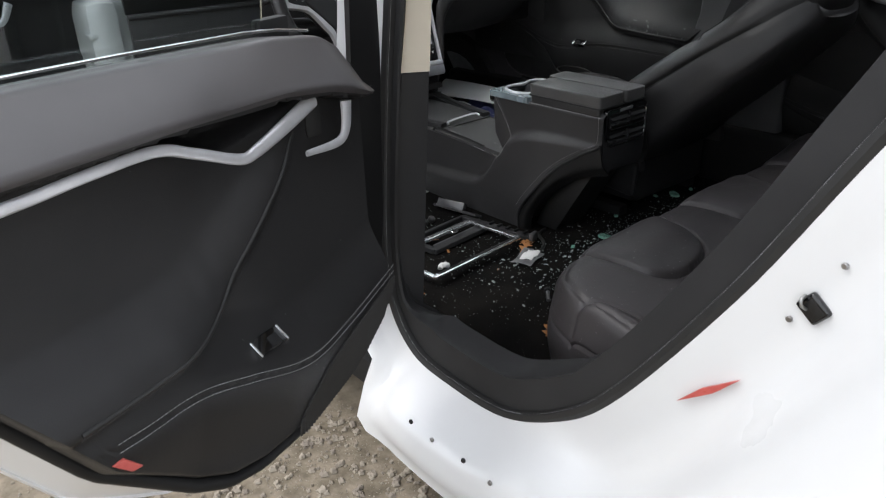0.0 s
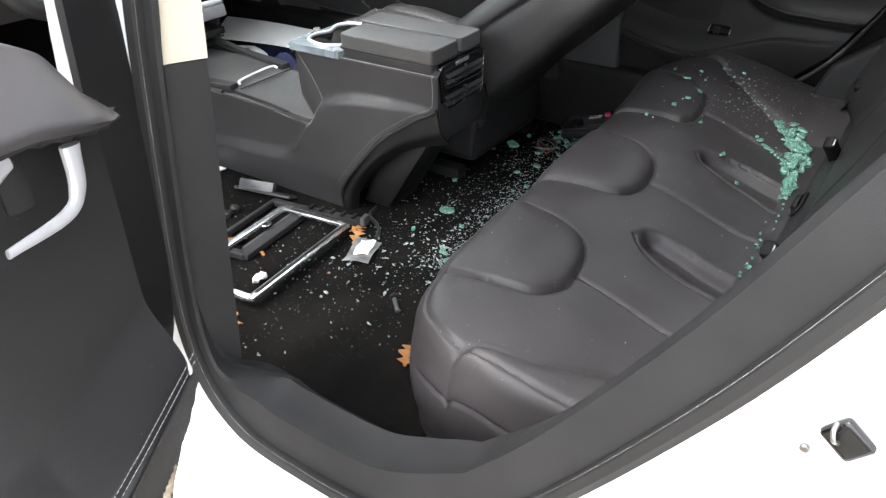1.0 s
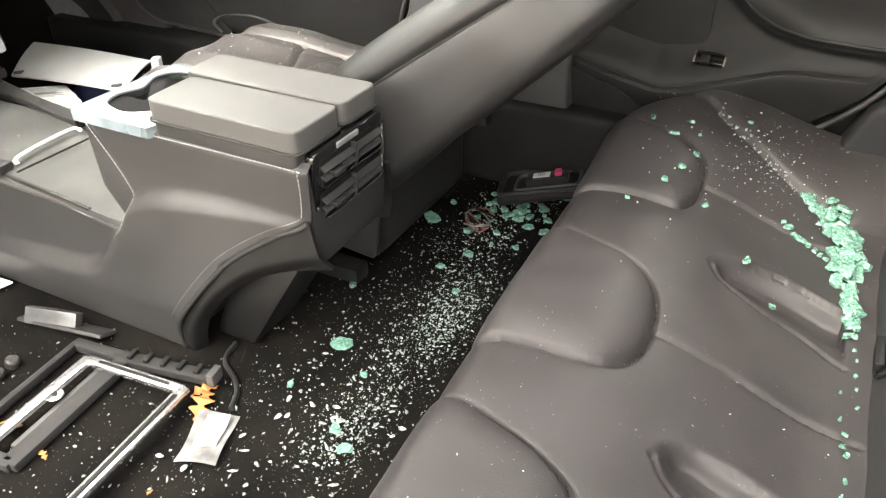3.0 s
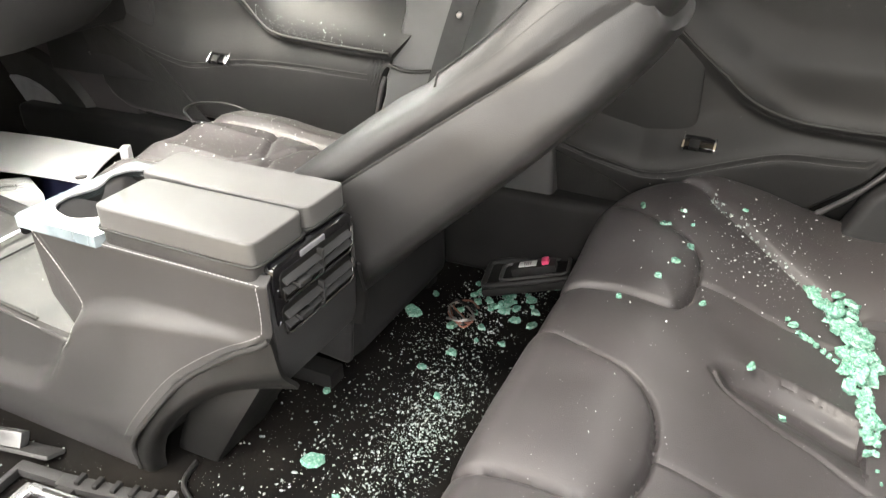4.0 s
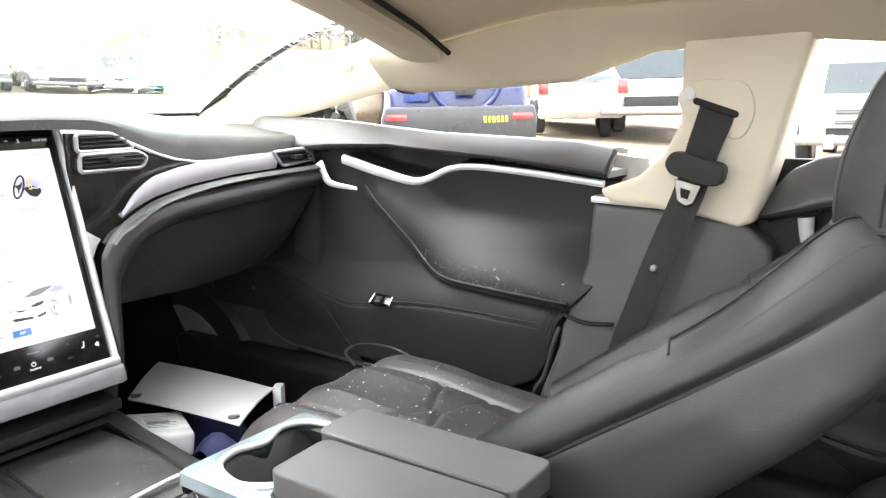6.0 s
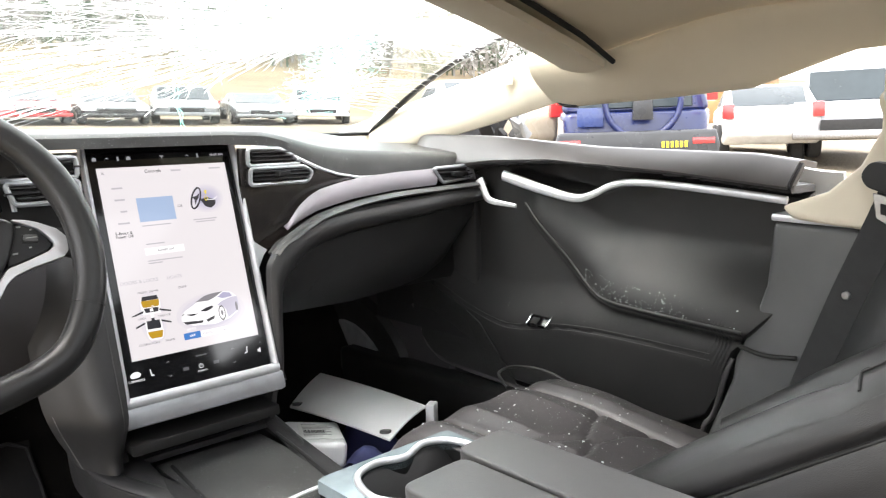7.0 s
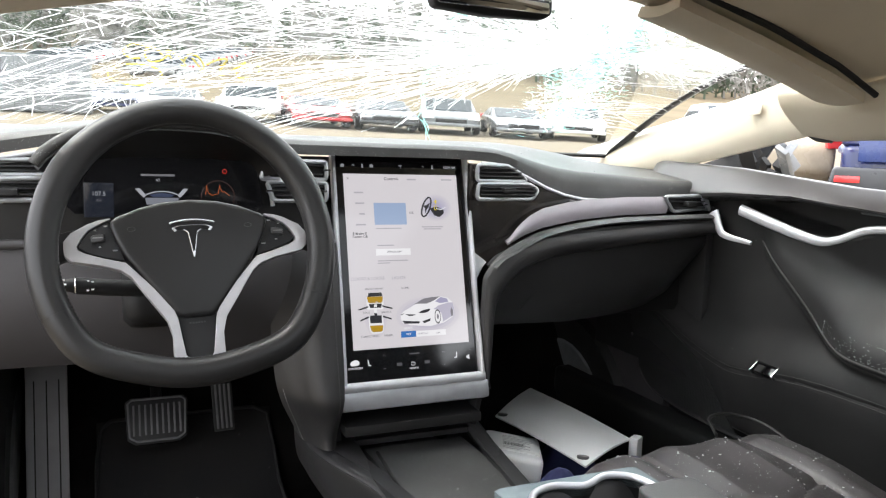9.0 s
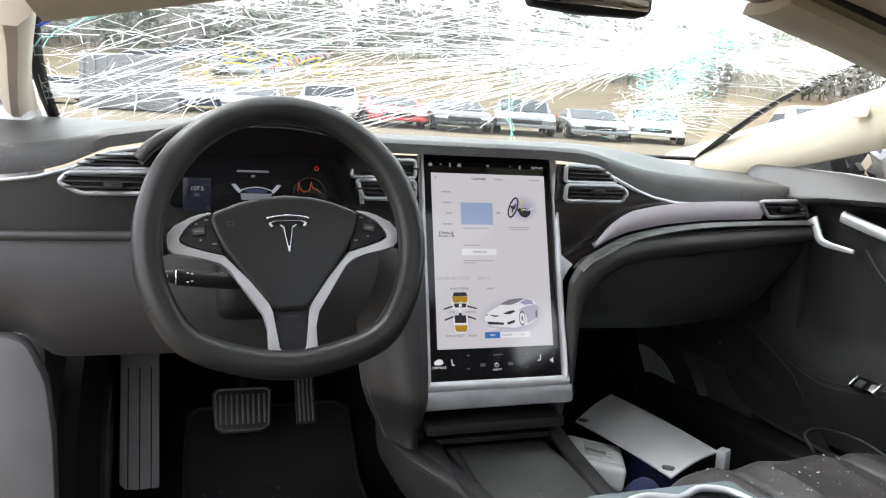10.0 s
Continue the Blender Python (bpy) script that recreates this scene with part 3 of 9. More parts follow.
part("roof_skin", *skin_data(), PAINT, car, "white roof skin")
pane_at = lambda s, t: (-0.42 + 0.84 * s, -0.36 + 1.09 * t, 1.385 - 0.02 * (2 * s - 1) ** 2)
part("sunroof", [pane_at(i / 9, j / 9) for i in range(10) for j in range(10)], cells(10, 10), ROOFGLASS, car, "dark tinted glass roof panel")
tube("sunroof_rim", [(0.415 * math.copysign(abs(math.cos(a)) ** 0.2, math.cos(a)), 0.185 + 0.54 * math.copysign(abs(math.sin(a)) ** 0.2, math.sin(a)), 1.35) for a in np.linspace(0, 2 * math.pi, 60, endpoint=False)], 0.018, RUBBER, car, "black sunroof rim", closed=True)
RAIL = [(-1.0, 1.12), (0.08, 1.173), (0.36, 1.203), (0.6, 1.197), (0.75, 1.152), (0.9, 1.145), (1.1, 1.14), (1.16, 1.15)]


def roof_rail(s, t):
    y = -1.0 + 2.16 * s
    low = curve_at(RAIL, y)
    top = roof_point(0.5 + 0.6 / 1.36, min(1, (y + 1.0) / 2.05))[2] - 0.004
    if t > 0.75:
        return 0.672 + 0.05 * (t - 0.75) / 0.25, y, low + 0.012 * ((t - 0.75) / 0.25) ** 2
    k = t / 0.75
    return 0.6 + 0.072 * k**1.5 - 0.012 * math.sin(math.pi * k), y, top + (low - top) * k**1.3


for side in (1, -1):
    if side > 0:
        sheet("roof_rail_trim", roof_rail, 70, 20, 0.008, CREAM, car, "cream padded roof rail")
    else:
        pts = [(-0.665, y, curve_at([(-1.0, 1.255), (0.08, 1.27), (0.36, 1.3), (0.6, 1.293), (0.75, 1.255), (1.1, 1.255)], y) + 0.02) for y in np.linspace(-1.0, 1.12, 40)]
        part("roof_rail_trim", *sweep_data(pts, oval(0.04, 0.026, 12)), CREAM, car, "cream padded roof rail")
    up = spline([(side * 0.755, 2.04, 1.055), (side * 0.745, 1.72, 1.11), (side * 0.735, 1.47, 1.155), (side * 0.722, 1.22, 1.207), (side * 0.7, 1.06, 1.24)], 8)
    if side < 0:
        up = spline([(-0.822, 2.02, 1.075), (-0.838, 1.85, 1.122), (-0.825, 1.65, 1.174), (-0.79, 1.45, 1.224), (-0.75, 1.25, 1.262), (-0.722, 1.1, 1.275)], 8)
    part("windshield_pillar_trim", *sweep_data(up, oval(0.03, 0.062, 14), scale=lambda t: 0.75 + 0.3 * t), CREAMP, car, "cream windshield pillar trim")
    out = [p + (side * 0.05, 0.03, 0.03) for p in up]
    part("windshield_pillar", *sweep_data(out, oval(0.03, 0.04, 8)), PAINT, car, "white windshield pillar")
box("airbag_tag", (0.69, 1.3, 1.205), (0.003, 0.035, 0.022), CREAMP, car, "small embossed tag on the pillar", 0.001, (0, 12, 0))
tube("trim_gap", spline([(0.65, 1.15, 1.26), (0.662, 1.158, 1.235), (0.668, 1.163, 1.2), (0.674, 1.16, 1.165), (0.676, 1.135, 1.146), (0.674, 1.1, 1.142)], 6), 0.005, HOLE, car, "dark gap between two trims")

# far sill
box("sill_cover", (0.7, 0.8, 0.4), (0.09, 2.3, 0.2), DARK, car, "black sill cover", 0.02, seg=3)
box("sill_cover", (0.73, 0.4, 0.62), (0.03, 0.5, 0.4), DARK, car, "dark inner sill wall", 0.01)


# ---- cracked windshield ----
windshield = thing("windshield", "shattered windshield with a dense web of white cracks", "windshield")


def pane(s, t, lift=0.0):
    """s from the car's left to its right, t from the dashboard to the roof."""
    k = 2 * s - 1
    x = k * (0.735 - 0.085 * t + (0.075 * math.sin(math.pi * min(1, 0.25 + 0.75 * t)) if k < 0 else 0.0))
    y = 1.99 - 0.13 * k * k - (0.92 - 0.1 * k * k) * t
    z = 1.1 + 0.24 * t + 0.05 * math.sin(math.pi * t) - 0.02 * k * k * t + lift
    return x, y, z


glass = sheet("glass", pane, 30, 16, 0.004, GLASS, windshield)
glass.visible_shadow = False
edge = [pane(s, 0.0, 0.004) for s in np.linspace(0, 1, 40)]
edge += [pane(1, t, 0.004) for t in np.linspace(0, 1, 30)[1:]] + [pane(s, 1, 0.004) for s in np.linspace(1, 0, 40)[1:]] + [pane(0, t, 0.004) for t in np.linspace(1, 0, 30)[1:-1]]
tube("black_border", edge, 0.012, RUBBER, windshield, "black glue border", closed=True, flat=0.007)

rng = random.Random(11)
crack_v, crack_f, green_v, green_f = [], [], [], []


def crack(points, wide, green=False):
    v, f = (green_v, green_f) if green else (crack_v, crack_f)
    b, n = len(v), len(points)
    p = np.array([pane(min(1, max(0, s)), min(1, max(0, t)), -0.005) for s, t in points])
    for i in range(n):
        d = p[min(i + 1, n - 1)] - p[max(i - 1, 0)]
        side = np.cross(d, (0, 0.3, 1))
        side /= np.linalg.norm(side) + 1e-9
        w = wide * rng.uniform(0.5, 1.2)
        v += [p[i] - side * w, p[i] + side * w]
    f += [(b + 2 * i, b + 2 * i + 1, b + 2 * i + 3, b + 2 * i + 2) for i in range(n - 1)]


def wander(s, t, angle, length, wild, steps):
    pts = [(s, t)]
    for _ in range(steps):
        angle += rng.gauss(0, wild)
        s += math.cos(angle) * length / steps
        t += math.sin(angle) * length / steps * 1.5
        pts.append((s, t))
    return pts


# long cracks run from a blow high on the passenger's side; short ones join them
HUB = np.array([0.775, 0.66])
rays = sorted(rng.uniform(-0.5, 0.95) for k in range(56))


def on_ray(k, r):
    """A point of a long crack, r from the blow (0) to the driver's edge (1)."""
    bend = 0.05 * math.sin(3.1 * r + k * 1.7) + 0.015 * math.sin(11 * r + k)
    return HUB[0] * (1 - r) - 0.02 * r, HUB[1] + (rays[k] - HUB[1]) * r + bend * r * (1 - 0.4 * r)


for k in range(len(rays)):
    reach = 1.0 if k % 3 == 0 else rng.uniform(0.35, 0.85)
    r = rng.uniform(0.02, 0.25)
    while r < reach:
        run = min(reach - r, rng.uniform(0.08, 0.4))
        crack([on_ray(k, r + run * i / 8) for i in range(9)], rng.uniform(0.0005, 0.0012) * (1.4 if k % 3 == 0 else 0.85))
        r += run + rng.choice((0.0, 0.0, 0.03, 0.1))
for j in range(640):
    k = rng.randrange(len(rays) - 1)
    r = rng.random() ** 0.6 if j % 3 else rng.uniform(0.4, 1)
    a, b = np.array(on_ray(k, r)), np.array(on_ray(min(len(rays) - 1, k + rng.choice((1, 1, 2))), min(1, r + rng.uniform(-0.06, 0.09))))
    if np.hypot(*(b - a)) < 0.2:
        m = (a + b) / 2 + (rng.gauss(0, 0.006), rng.gauss(0, 0.012))
        crack([tuple(a), tuple(m), tuple(b)], rng.uniform(0.0004, 0.0009))
# a second family slants down towards the driver's side
slants = sorted(rng.uniform(0.02, 0.98) for k in range(48))


def on_slant(k, r):
    return slants[k] - 0.44 * r + 0.012 * math.sin(4 * r + k * 2.3), 1.02 - 0.95 * r + 0.1 * r * r + 0.02 * math.sin(5 * r + k)


for k in range(len(slants)):
    r = rng.uniform(0.0, 0.2)
    while r < 1.05:
        run = rng.uniform(0.15, 0.55)
        pts = [on_slant(k, r + run * i / 8) for i in range(9)]
        pts = [p for p in pts if 0.01 < p[0] < 0.8 and 0.01 < p[1] < 0.99]
        if len(pts) > 2:
            crack(pts, rng.uniform(0.0005, 0.0012) * (1.2 if k % 4 == 0 else 0.75))
        r += run + rng.choice((0.0, 0.04, 0.15))
for j in range(170):
    k, r = rng.randrange(len(slants) - 1), rng.random()
    a, b = np.array(on_slant(k, r)), np.array(on_slant(k + 1, r + rng.uniform(-0.08, 0.02)))
    if a[0] > 0.02 and b[0] < 0.75 and min(a[1], b[1]) > 0.02 and max(a[1], b[1]) < 0.98 and abs(b[0] - a[0]) < 0.08:
        crack([tuple(a), tuple((a + b) / 2 + (0, rng.gauss(0, 0.01))), tuple(b)], rng.uniform(0.0004, 0.0008))
# fine streaks that thicken towards the blow
for k in range(1500):
    a = rng.uniform(math.pi * 0.72, math.pi * 1.32) if k % 4 else rng.uniform(-0.5, 0.6)
    r = abs(rng.gauss(0.06, 0.15)) + 0.02
    s, t = HUB[0] + r * math.cos(a), HUB[1] + 1.5 * r * math.sin(a)
    crack(wander(s, t, math.atan2(math.sin(a) * 1.5, math.cos(a)) + rng.gauss(0, 0.3), rng.uniform(0.015, 0.07), 0.1, 4), rng.uniform(0.0004, 0.001))
for k in range(60):
    crack(wander(rng.uniform(0.8, 0.9), rng.uniform(0.2, 0.95), rng.gauss(0.0, 0.22), rng.uniform(0.06, 0.2), 0.06, 7), rng.uniform(0.0005, 0.001))
# crushed band through the blow
for k in range(1300):
    u = rng.random()
    s, t = 0.7 + 0.15 * u + rng.gauss(0, 0.028), 0.98 - 0.75 * u + rng.gauss(0, 0.04)
    crack(wander(s, t, rng.uniform(0, 6.3), rng.uniform(0.008, 0.035), 0.45, 3), rng.uniform(0.0005, 0.0013), green=k % 5 < 2)
for line in ([(0.5, 0.83), (0.51, 0.75), (0.545, 0.6), (0.55, 0.57)], [(0.55, 0.57), (0.6, 0.55), (0.66, 0.545), (0.74, 0.52), (0.79, 0.48)], [(0.715, 0.98), (0.73, 0.87), (0.745, 0.75), (0.77, 0.6)], [(0.5, 0.8), (0.56, 0.78), (0.6, 0.74), (0.59, 0.62)], [(0.55, 0.57), (0.565, 0.4), (0.62, 0.2), (0.66, 0.05)], [(0.0, 0.42), (0.05, 0.58), (0.11, 0.8)], [(0.7, 0.95), (0.79, 0.6), (0.86, 0.28)]):
    pts = [(p[0] + rng.gauss(0, 0.003), p[1] + rng.gauss(0, 0.006)) for p in spline(line, 7)]
    crack(pts, 0.0013, green=True)
    crack([(p[0] + 0.004 + rng.gauss(0, 0.002), p[1] + rng.gauss(0, 0.008)) for p in pts], 0.0007, green=True)
# fixed violet-blue colour stands for the torn laminate's iridescence
IRIS = lit_through("iridescent_laminate_edge", (0.2, 0.25, 0.75), 0.5)
tube("laminate_edge", spline([pane(a, b, -0.004) for a, b in ((0.0, 0.49), (0.04, 0.6), (0.1, 0.7), (0.15, 0.76), (0.19, 0.79))], 6), 0.0022, IRIS, windshield, "violet and blue edge of torn laminate", seg=6)
web = part("crack_web", crack_v, crack_f, CRACK, windshield, smooth=False)
web2 = part("crack_web", green_v, green_f, GREENCRACK, windshield, smooth=False)
tagged(web, "web of fine white cracks", kind="stuff")
tagged(web2, "pale green crushed glass lines", kind="stuff")

# yellow grease-pencil scrawl on the glass, not readable
scrawl = []
for k in range(7):
    s, t = 0.2 + 0.022 * k, 0.44 - 0.01 * k
    tube("yellow_mark", spline([pane(s + 0.013 * math.cos(a + k), t + 0.035 * math.sin(a * (1 + 0.3 * (k % 2))), 0.006) for a in np.linspace(0, 5.2, 7)], 5), 0.0016, YELLOW, windshield,
         "yellow grease pencil scrawl", seg=5)
tube("yellow_mark", spline([pane(0.205 + 0.03 * math.cos(a), 0.33 + 0.05 * math.sin(a), 0.006) for a in np.linspace(0, 6.2, 12)], 4), 0.0016, YELLOW, windshield, "yellow grease pencil ring", seg=5)

# rear-view mirror
mirror = thing("rear_view_mirror", "black rear-view mirror hanging below the roof", "mirror")
prism("housing", [(-0.085, 1.318), (-0.08, 1.305), (0.0, 1.3), (0.1, 1.303), (0.112, 1.312), (0.112, 1.36), (-0.085, 1.362)], "y", 1.14, 1.17, DARK, mirror, "", 0.008, 3)
box("mirror_glass", (0.013, 1.138, 1.335), (0.18, 0.003, 0.05), MIRROR, mirror, "", 0.002)
tube("stem", [(0.0, 1.17, 1.325), (0.0, 1.21, 1.33), (0.0, 1.25, 1.36)], 0.014, DARK, mirror)

# sun visor, folded up
visor = thing("sun_visor", "cream sun visor folded against the headliner", "sun visor")
sheet("flap", lambda s, t: (0.2 + 0.37 * s, 1.045 - 0.085 * t, curve_at([(0.2, 1.318), (0.36, 1.279), (0.5, 1.24), (0.57, 1.217)], 0.2 + 0.37 * s) - 0.006 * t * s - 0.006 * math.sin(math.pi * t)), 24, 10, -0.016, CREAM, visor)
# dark tube draws the shadow line along the visor's rear edge
tube("visor_shadow_gap", [(0.2 + 0.38 * s, 0.95, curve_at([(0.2, 1.328), (0.36, 1.289), (0.5, 1.244), (0.58, 1.208)], 0.2 + 0.38 * s)) for s in np.linspace(0, 1, 14)], 0.005, DARK, visor, "dark gap behind the visor")
box("warning_label", (0.5, 1.005, 1.229), (0.075, 0.026, 0.002), PAPER, visor, "pale warning label", 0.0005, (0, 17, 0))
box("label_stripe", (0.525, 1.0, 1.2195), (0.022, 0.027, 0.002), YELLOW, visor, "yellow stripe on the label", 0.0005, (0, 17, 0))
box("hinge", (0.585, 1.04, 1.23), (0.05, 0.03, 0.03), CREAMP, visor, "", 0.008)


# ---- doors ----
REAR = dict(
    length=0.8,
    bottom=[(0, 0.6), (0.02, 0.517), (0.06, 0.475), (0.1, 0.452), (0.23, 0.416), (0.32, 0.415), (0.385, 0.432), (0.444, 0.471), (0.579, 0.598), (0.674, 0.748), (0.8, 0.93)],
    top=[(0, 0.94), (0.03, 0.96), (0.06, 1.0), (0.106, 1.024), (0.2, 1.036), (0.43, 1.043), (0.8, 1.05)],
    pad=[(0, 0.925), (0.04, 0.925), (0.14, 0.952), (0.236, 0.965), (0.408, 0.968), (0.8, 0.966)],
    trim=[(0.79, 0.95), (0.616, 0.95), (0.523, 0.954), (0.435, 0.954), (0.381, 0.936), (0.311, 0.908), (0.279, 0.91), (0.22, 0.928), (0.157, 0.95)],
    handle=[(0.093, 0.935), (0.099, 0.895), (0.121, 0.879), (0.192, 0.882)],
    bowl=[(0.18, 0.905), (0.24, 0.84), (0.295, 0.79), (0.338, 0.757), (0.368, 0.733), (0.405, 0.717), (0.45, 0.709), (0.511, 0.705), (0.6, 0.703), (0.8, 0.705)],
    stitch=[(0.003, 0.623), (0.08, 0.6), (0.144, 0.583), (0.21, 0.57), (0.27, 0.577), (0.36, 0.61), (0.447, 0.638), (0.53, 0.642), (0.575, 0.645)],
    grille=[(0.0, 0.61), (0.147, 0.555), (0.197, 0.527), (0.235, 0.475), (0.253, 0.43)], switch=(0.31, 0.637), corner=0.385, well=0.085, lip=0.046)
FRONT = dict(
    length=0.98,
    bottom=[(0, 0.66), (0.02, 0.57), (0.06, 0.535), (0.12, 0.519), (0.36, 0.508), (0.76, 0.517), (0.82, 0.55), (0.85, 0.6), (0.88, 0.69), (0.98, 0.8)],
    top=[(0, 1.095), (0.3, 1.082), (0.58, 1.056), (0.9, 1.042), (0.98, 1.03)],
    pad=[(0, 1.0), (0.2, 1.01), (0.32, 1.022), (0.486, 1.027), (0.765, 1.006), (0.98, 0.982)],
    trim=[(0.965, 0.971), (0.83, 0.984), (0.7, 0.993), (0.632, 0.988), (0.575, 0.965), (0.53, 0.958), (0.44, 0.975), (0.338, 1.0)],
    handle=[(0.27, 0.99), (0.29, 0.955), (0.312, 0.942), (0.382, 0.935)],
    bowl=[(0.38, 0.938), (0.487, 0.846), (0.53, 0.808), (0.561, 0.786), (0.59, 0.773), (0.63, 0.765), (0.77, 0.755), (0.9, 0.749), (0.98, 0.747)],
    stitch=[(0.077, 0.75), (0.15, 0.722), (0.229, 0.691), (0.337, 0.666), (0.42, 0.672), (0.505, 0.686), (0.626, 0.692), (0.878, 0.687)],
    grille=[(0.0, 0.76), (0.077, 0.745), (0.2, 0.69), (0.264, 0.655), (0.313, 0.57), (0.364, 0.5)], switch=(0.45, 0.688), corner=0.57, well=0.14, lip=0.052)


def door_depth(d, u, z):
    """How far the lining stands out into the cabin."""
    zs, zp, zt = curve_at(d["stitch"], u), curve_at(d["pad"], u), curve_at(d["top"], u)
    zb = curve_at(d["bowl"], u)
    trim = sorted(d["trim"])
    zr = curve_at(trim, u)
    low = 0.046 - 0.034 * step(zs - z, 0.0, 0.16) - 0.003 * math.exp(-(((z - zs) / 0.005) ** 2))
    shelf = 0.046 - 0.036 * step(z - zs, 0.0, 0.1)
    w = low if z < zs else shelf
    u0 = d["bowl"][0][0]
    lip = (0.014 + d["lip"] * step(u, d["corner"] - 0.06, d["corner"] + 0.1)) * step(u, u0 - 0.02, u0 + 0.05)
    if u > u0 - 0.02:
        h = z - zb
        peak = max(lip + 0.006, w)
        rise = step(h, -0.032, -0.002)
        well = d["well"]
        inside = peak * (1 - step(h, 0.0, well)) - 0.012 * step(h, 0.03, 0.14) * step(u, u0, u0 + 0.12)
        w = inside if h > 0 else w + (peak - w) * rise
    if z > zp:
        t = (z - zp) / (zt - zp + 1e-6)
        return 0.064 - 0.052 * t**1.25 - 0.012 * step(-t, -0.18, 0.0) - 0.02 * step(-u, -0.09, 0)
    if trim[0][0] - 0.02 < u and z > zr:
        w = w - 0.04 * step(z, zr, zr + 0.018) * step(u, trim[0][0] - 0.02, trim[0][0] + 0.02)
    return w


def door_frame(at):
    """The matrix whose axes run back along the door, into the cabin and up."""
    o = Vector(at(0, 0, 0))
    u, w, z = (Vector(at(*c)) - o for c in ((1, 0, 0), (0, 1, 0), (0, 0, 1)))
    return Matrix(((u.x, w.x, z.x, o.x), (u.y, w.y, z.y, o.y), (u.z, w.z, z.z, o.z), (0, 0, 0, 1)))


def make_door(name, d, at, label, group, window=False, hand=1):
    """at(u, w, z): back from the hinge, into the cabin, up; hand is -1 on the car's left."""
    door = thing(name, label, "car door", group)
    n = d["length"]

    def lining(s, t):
        u = n * s
        z0, z1 = curve_at(d["bottom"], u), curve_at(d["top"], u)
        z = z0 + (z1 - z0) * t
        return at(u, door_depth(d, u, z) - 0.03 * (step(-t, -0.04, 0) + step(-s, -0.02, 0)), z)

    sheet("lining", lining, 150, 130, 0.012 * hand, LINING, door, "black leather door lining")

    def pad(s, t):
        u = n * (0.012 + 0.983 * s)
        z0, z1 = curve_at(d["pad"], u) + 0.003, curve_at(d["top"], u)
        z = z0 + (z1 - z0) * min(1, t / 0.72)
        back = 0.07 * max(0, t - 0.72) / 0.28
        return at(u, door_depth(d, u, min(z, z1 - 0.001)) + 0.004 - back - 0.02 * step(-s, -0.015, 0), z + 0.004 - 0.006 * step(t, 0.8, 1))

    sheet("top_pad", pad, 70, 28, 0.01 * hand, PADM, door, "smooth black pad below the window")
    def inside_edge(run, gap=0.012):
        return [p for p in run if p[1] > curve_at(d["bottom"], p[0]) + gap]

    crease = inside_edge(spline([np.array(q) for q in d["bowl"]], 8))
    # dark tube drawn along the bowl's crease to strengthen it
    tube("armrest_edge", [at(u, door_depth(d, u, z) - 0.0005, z) for u, z in crease], 0.0032, THREAD2, door, "piped edge of the armrest")
    def skin(s, t):
        u = n * (1.04 * s - 0.02)
        z0, z1 = curve_at(d["bottom"], u) - 0.035 - 0.05 * step(u, 0.35, 0.6), curve_at(d["top"], u) - 0.02
        return at(u, -0.085 - 0.04 * math.sin(math.pi * t * 0.8), z0 + (z1 - z0) * t)

    sheet("outer_skin", skin, 30, 20, -0.008 * hand, PAINT, door, "white painted outer skin")

    def edge(s, t):
        u = n * (1.04 * s - 0.02)
        z0 = curve_at(d["bottom"], u) - 0.035 - 0.05 * step(u, 0.35, 0.6)
        return at(u, -0.09 + 0.085 * t, z0 + (0.028 + 0.05 * step(u, 0.35, 0.6)) * t)

    if hand < 0:
        sheet("door_edge", edge, 40, 4, 0.006 * hand, PAINT, door, "white door edge")
    if hand < 0:
        tube("seal", [at(n * s, -0.012, curve_at(d["bottom"], n * s) - 0.006) for s in np.linspace(0.0, 1, 50)], 0.011, DARK, door, "black rubber seal")
    front = [at(-0.012, -0.09 + 0.07 * k, z) for z in np.linspace(d["bottom"][0][1], d["top"][0][1], 8) for k in (0, 1)]
    if hand < 0:
        part("front_edge", front, cells(8, 2), PAINT, door, "white hinge edge")
    trim = [at(u, max(door_depth(d, u, z - 0.02), 0.012) + 0.022, z) for u, z in (p for p in spline([np.array(q) for q in d["trim"]], 6))]
    tube("trim_strip", trim, 0.005, SILVER, door, "satin aluminium trim strip", flat=0.0088, seg=12, scale=lambda t: 0.8 + 0.55 * step(t, 0.55, 0.95))
    handle = [at(u, 0.035 + 0.008 * (1 - abs(z - 0.9)), z) for u, z in spline([np.array(q) for q in d["handle"]], 6)]
    tube("release_handle", handle, 0.0055, SILVER, door, "satin aluminium release handle", flat=0.011, scale=lambda t: 1.15 - 0.75 * t)
    cup = d["handle"][1]
    if hand < 0:
        # solid dark block takes the place of a recess behind the handle
        box("handle_backing", at(cup[0] + 0.035, 0.004, cup[1] + 0.022), (0.03, 0.03, 0.06), DARK, door, "dark recess behind the handle", 0.01)
    run = inside_edge(spline([np.array(q) for q in d["stitch"]], 8), 0.03)
    side = np.array(at(0, 1, 0)) - np.array(at(0, 0, 0))
    for off in (0.006, -0.006):
        # pale thread on the lit open doors, dark copy on the shaded closed ones
        dashes("stitching", [at(u, door_depth(d, u, z + off) + 0.0015, z + off) for u, z in run], STITCH if hand < 0 else THREAD, door, side, wide=0.0009)
    rest = [p for p in inside_edge(spline([np.array(q) for q in d["bowl"]], 8), 0.03) if p[0] > d["corner"]]
    dashes("stitching", [at(u, door_depth(d, u, z - 0.012) + 0.001, z - 0.012) for u, z in rest], THREAD, door, side)
    ux, uz = d["switch"]
    wx = door_depth(d, ux, uz)
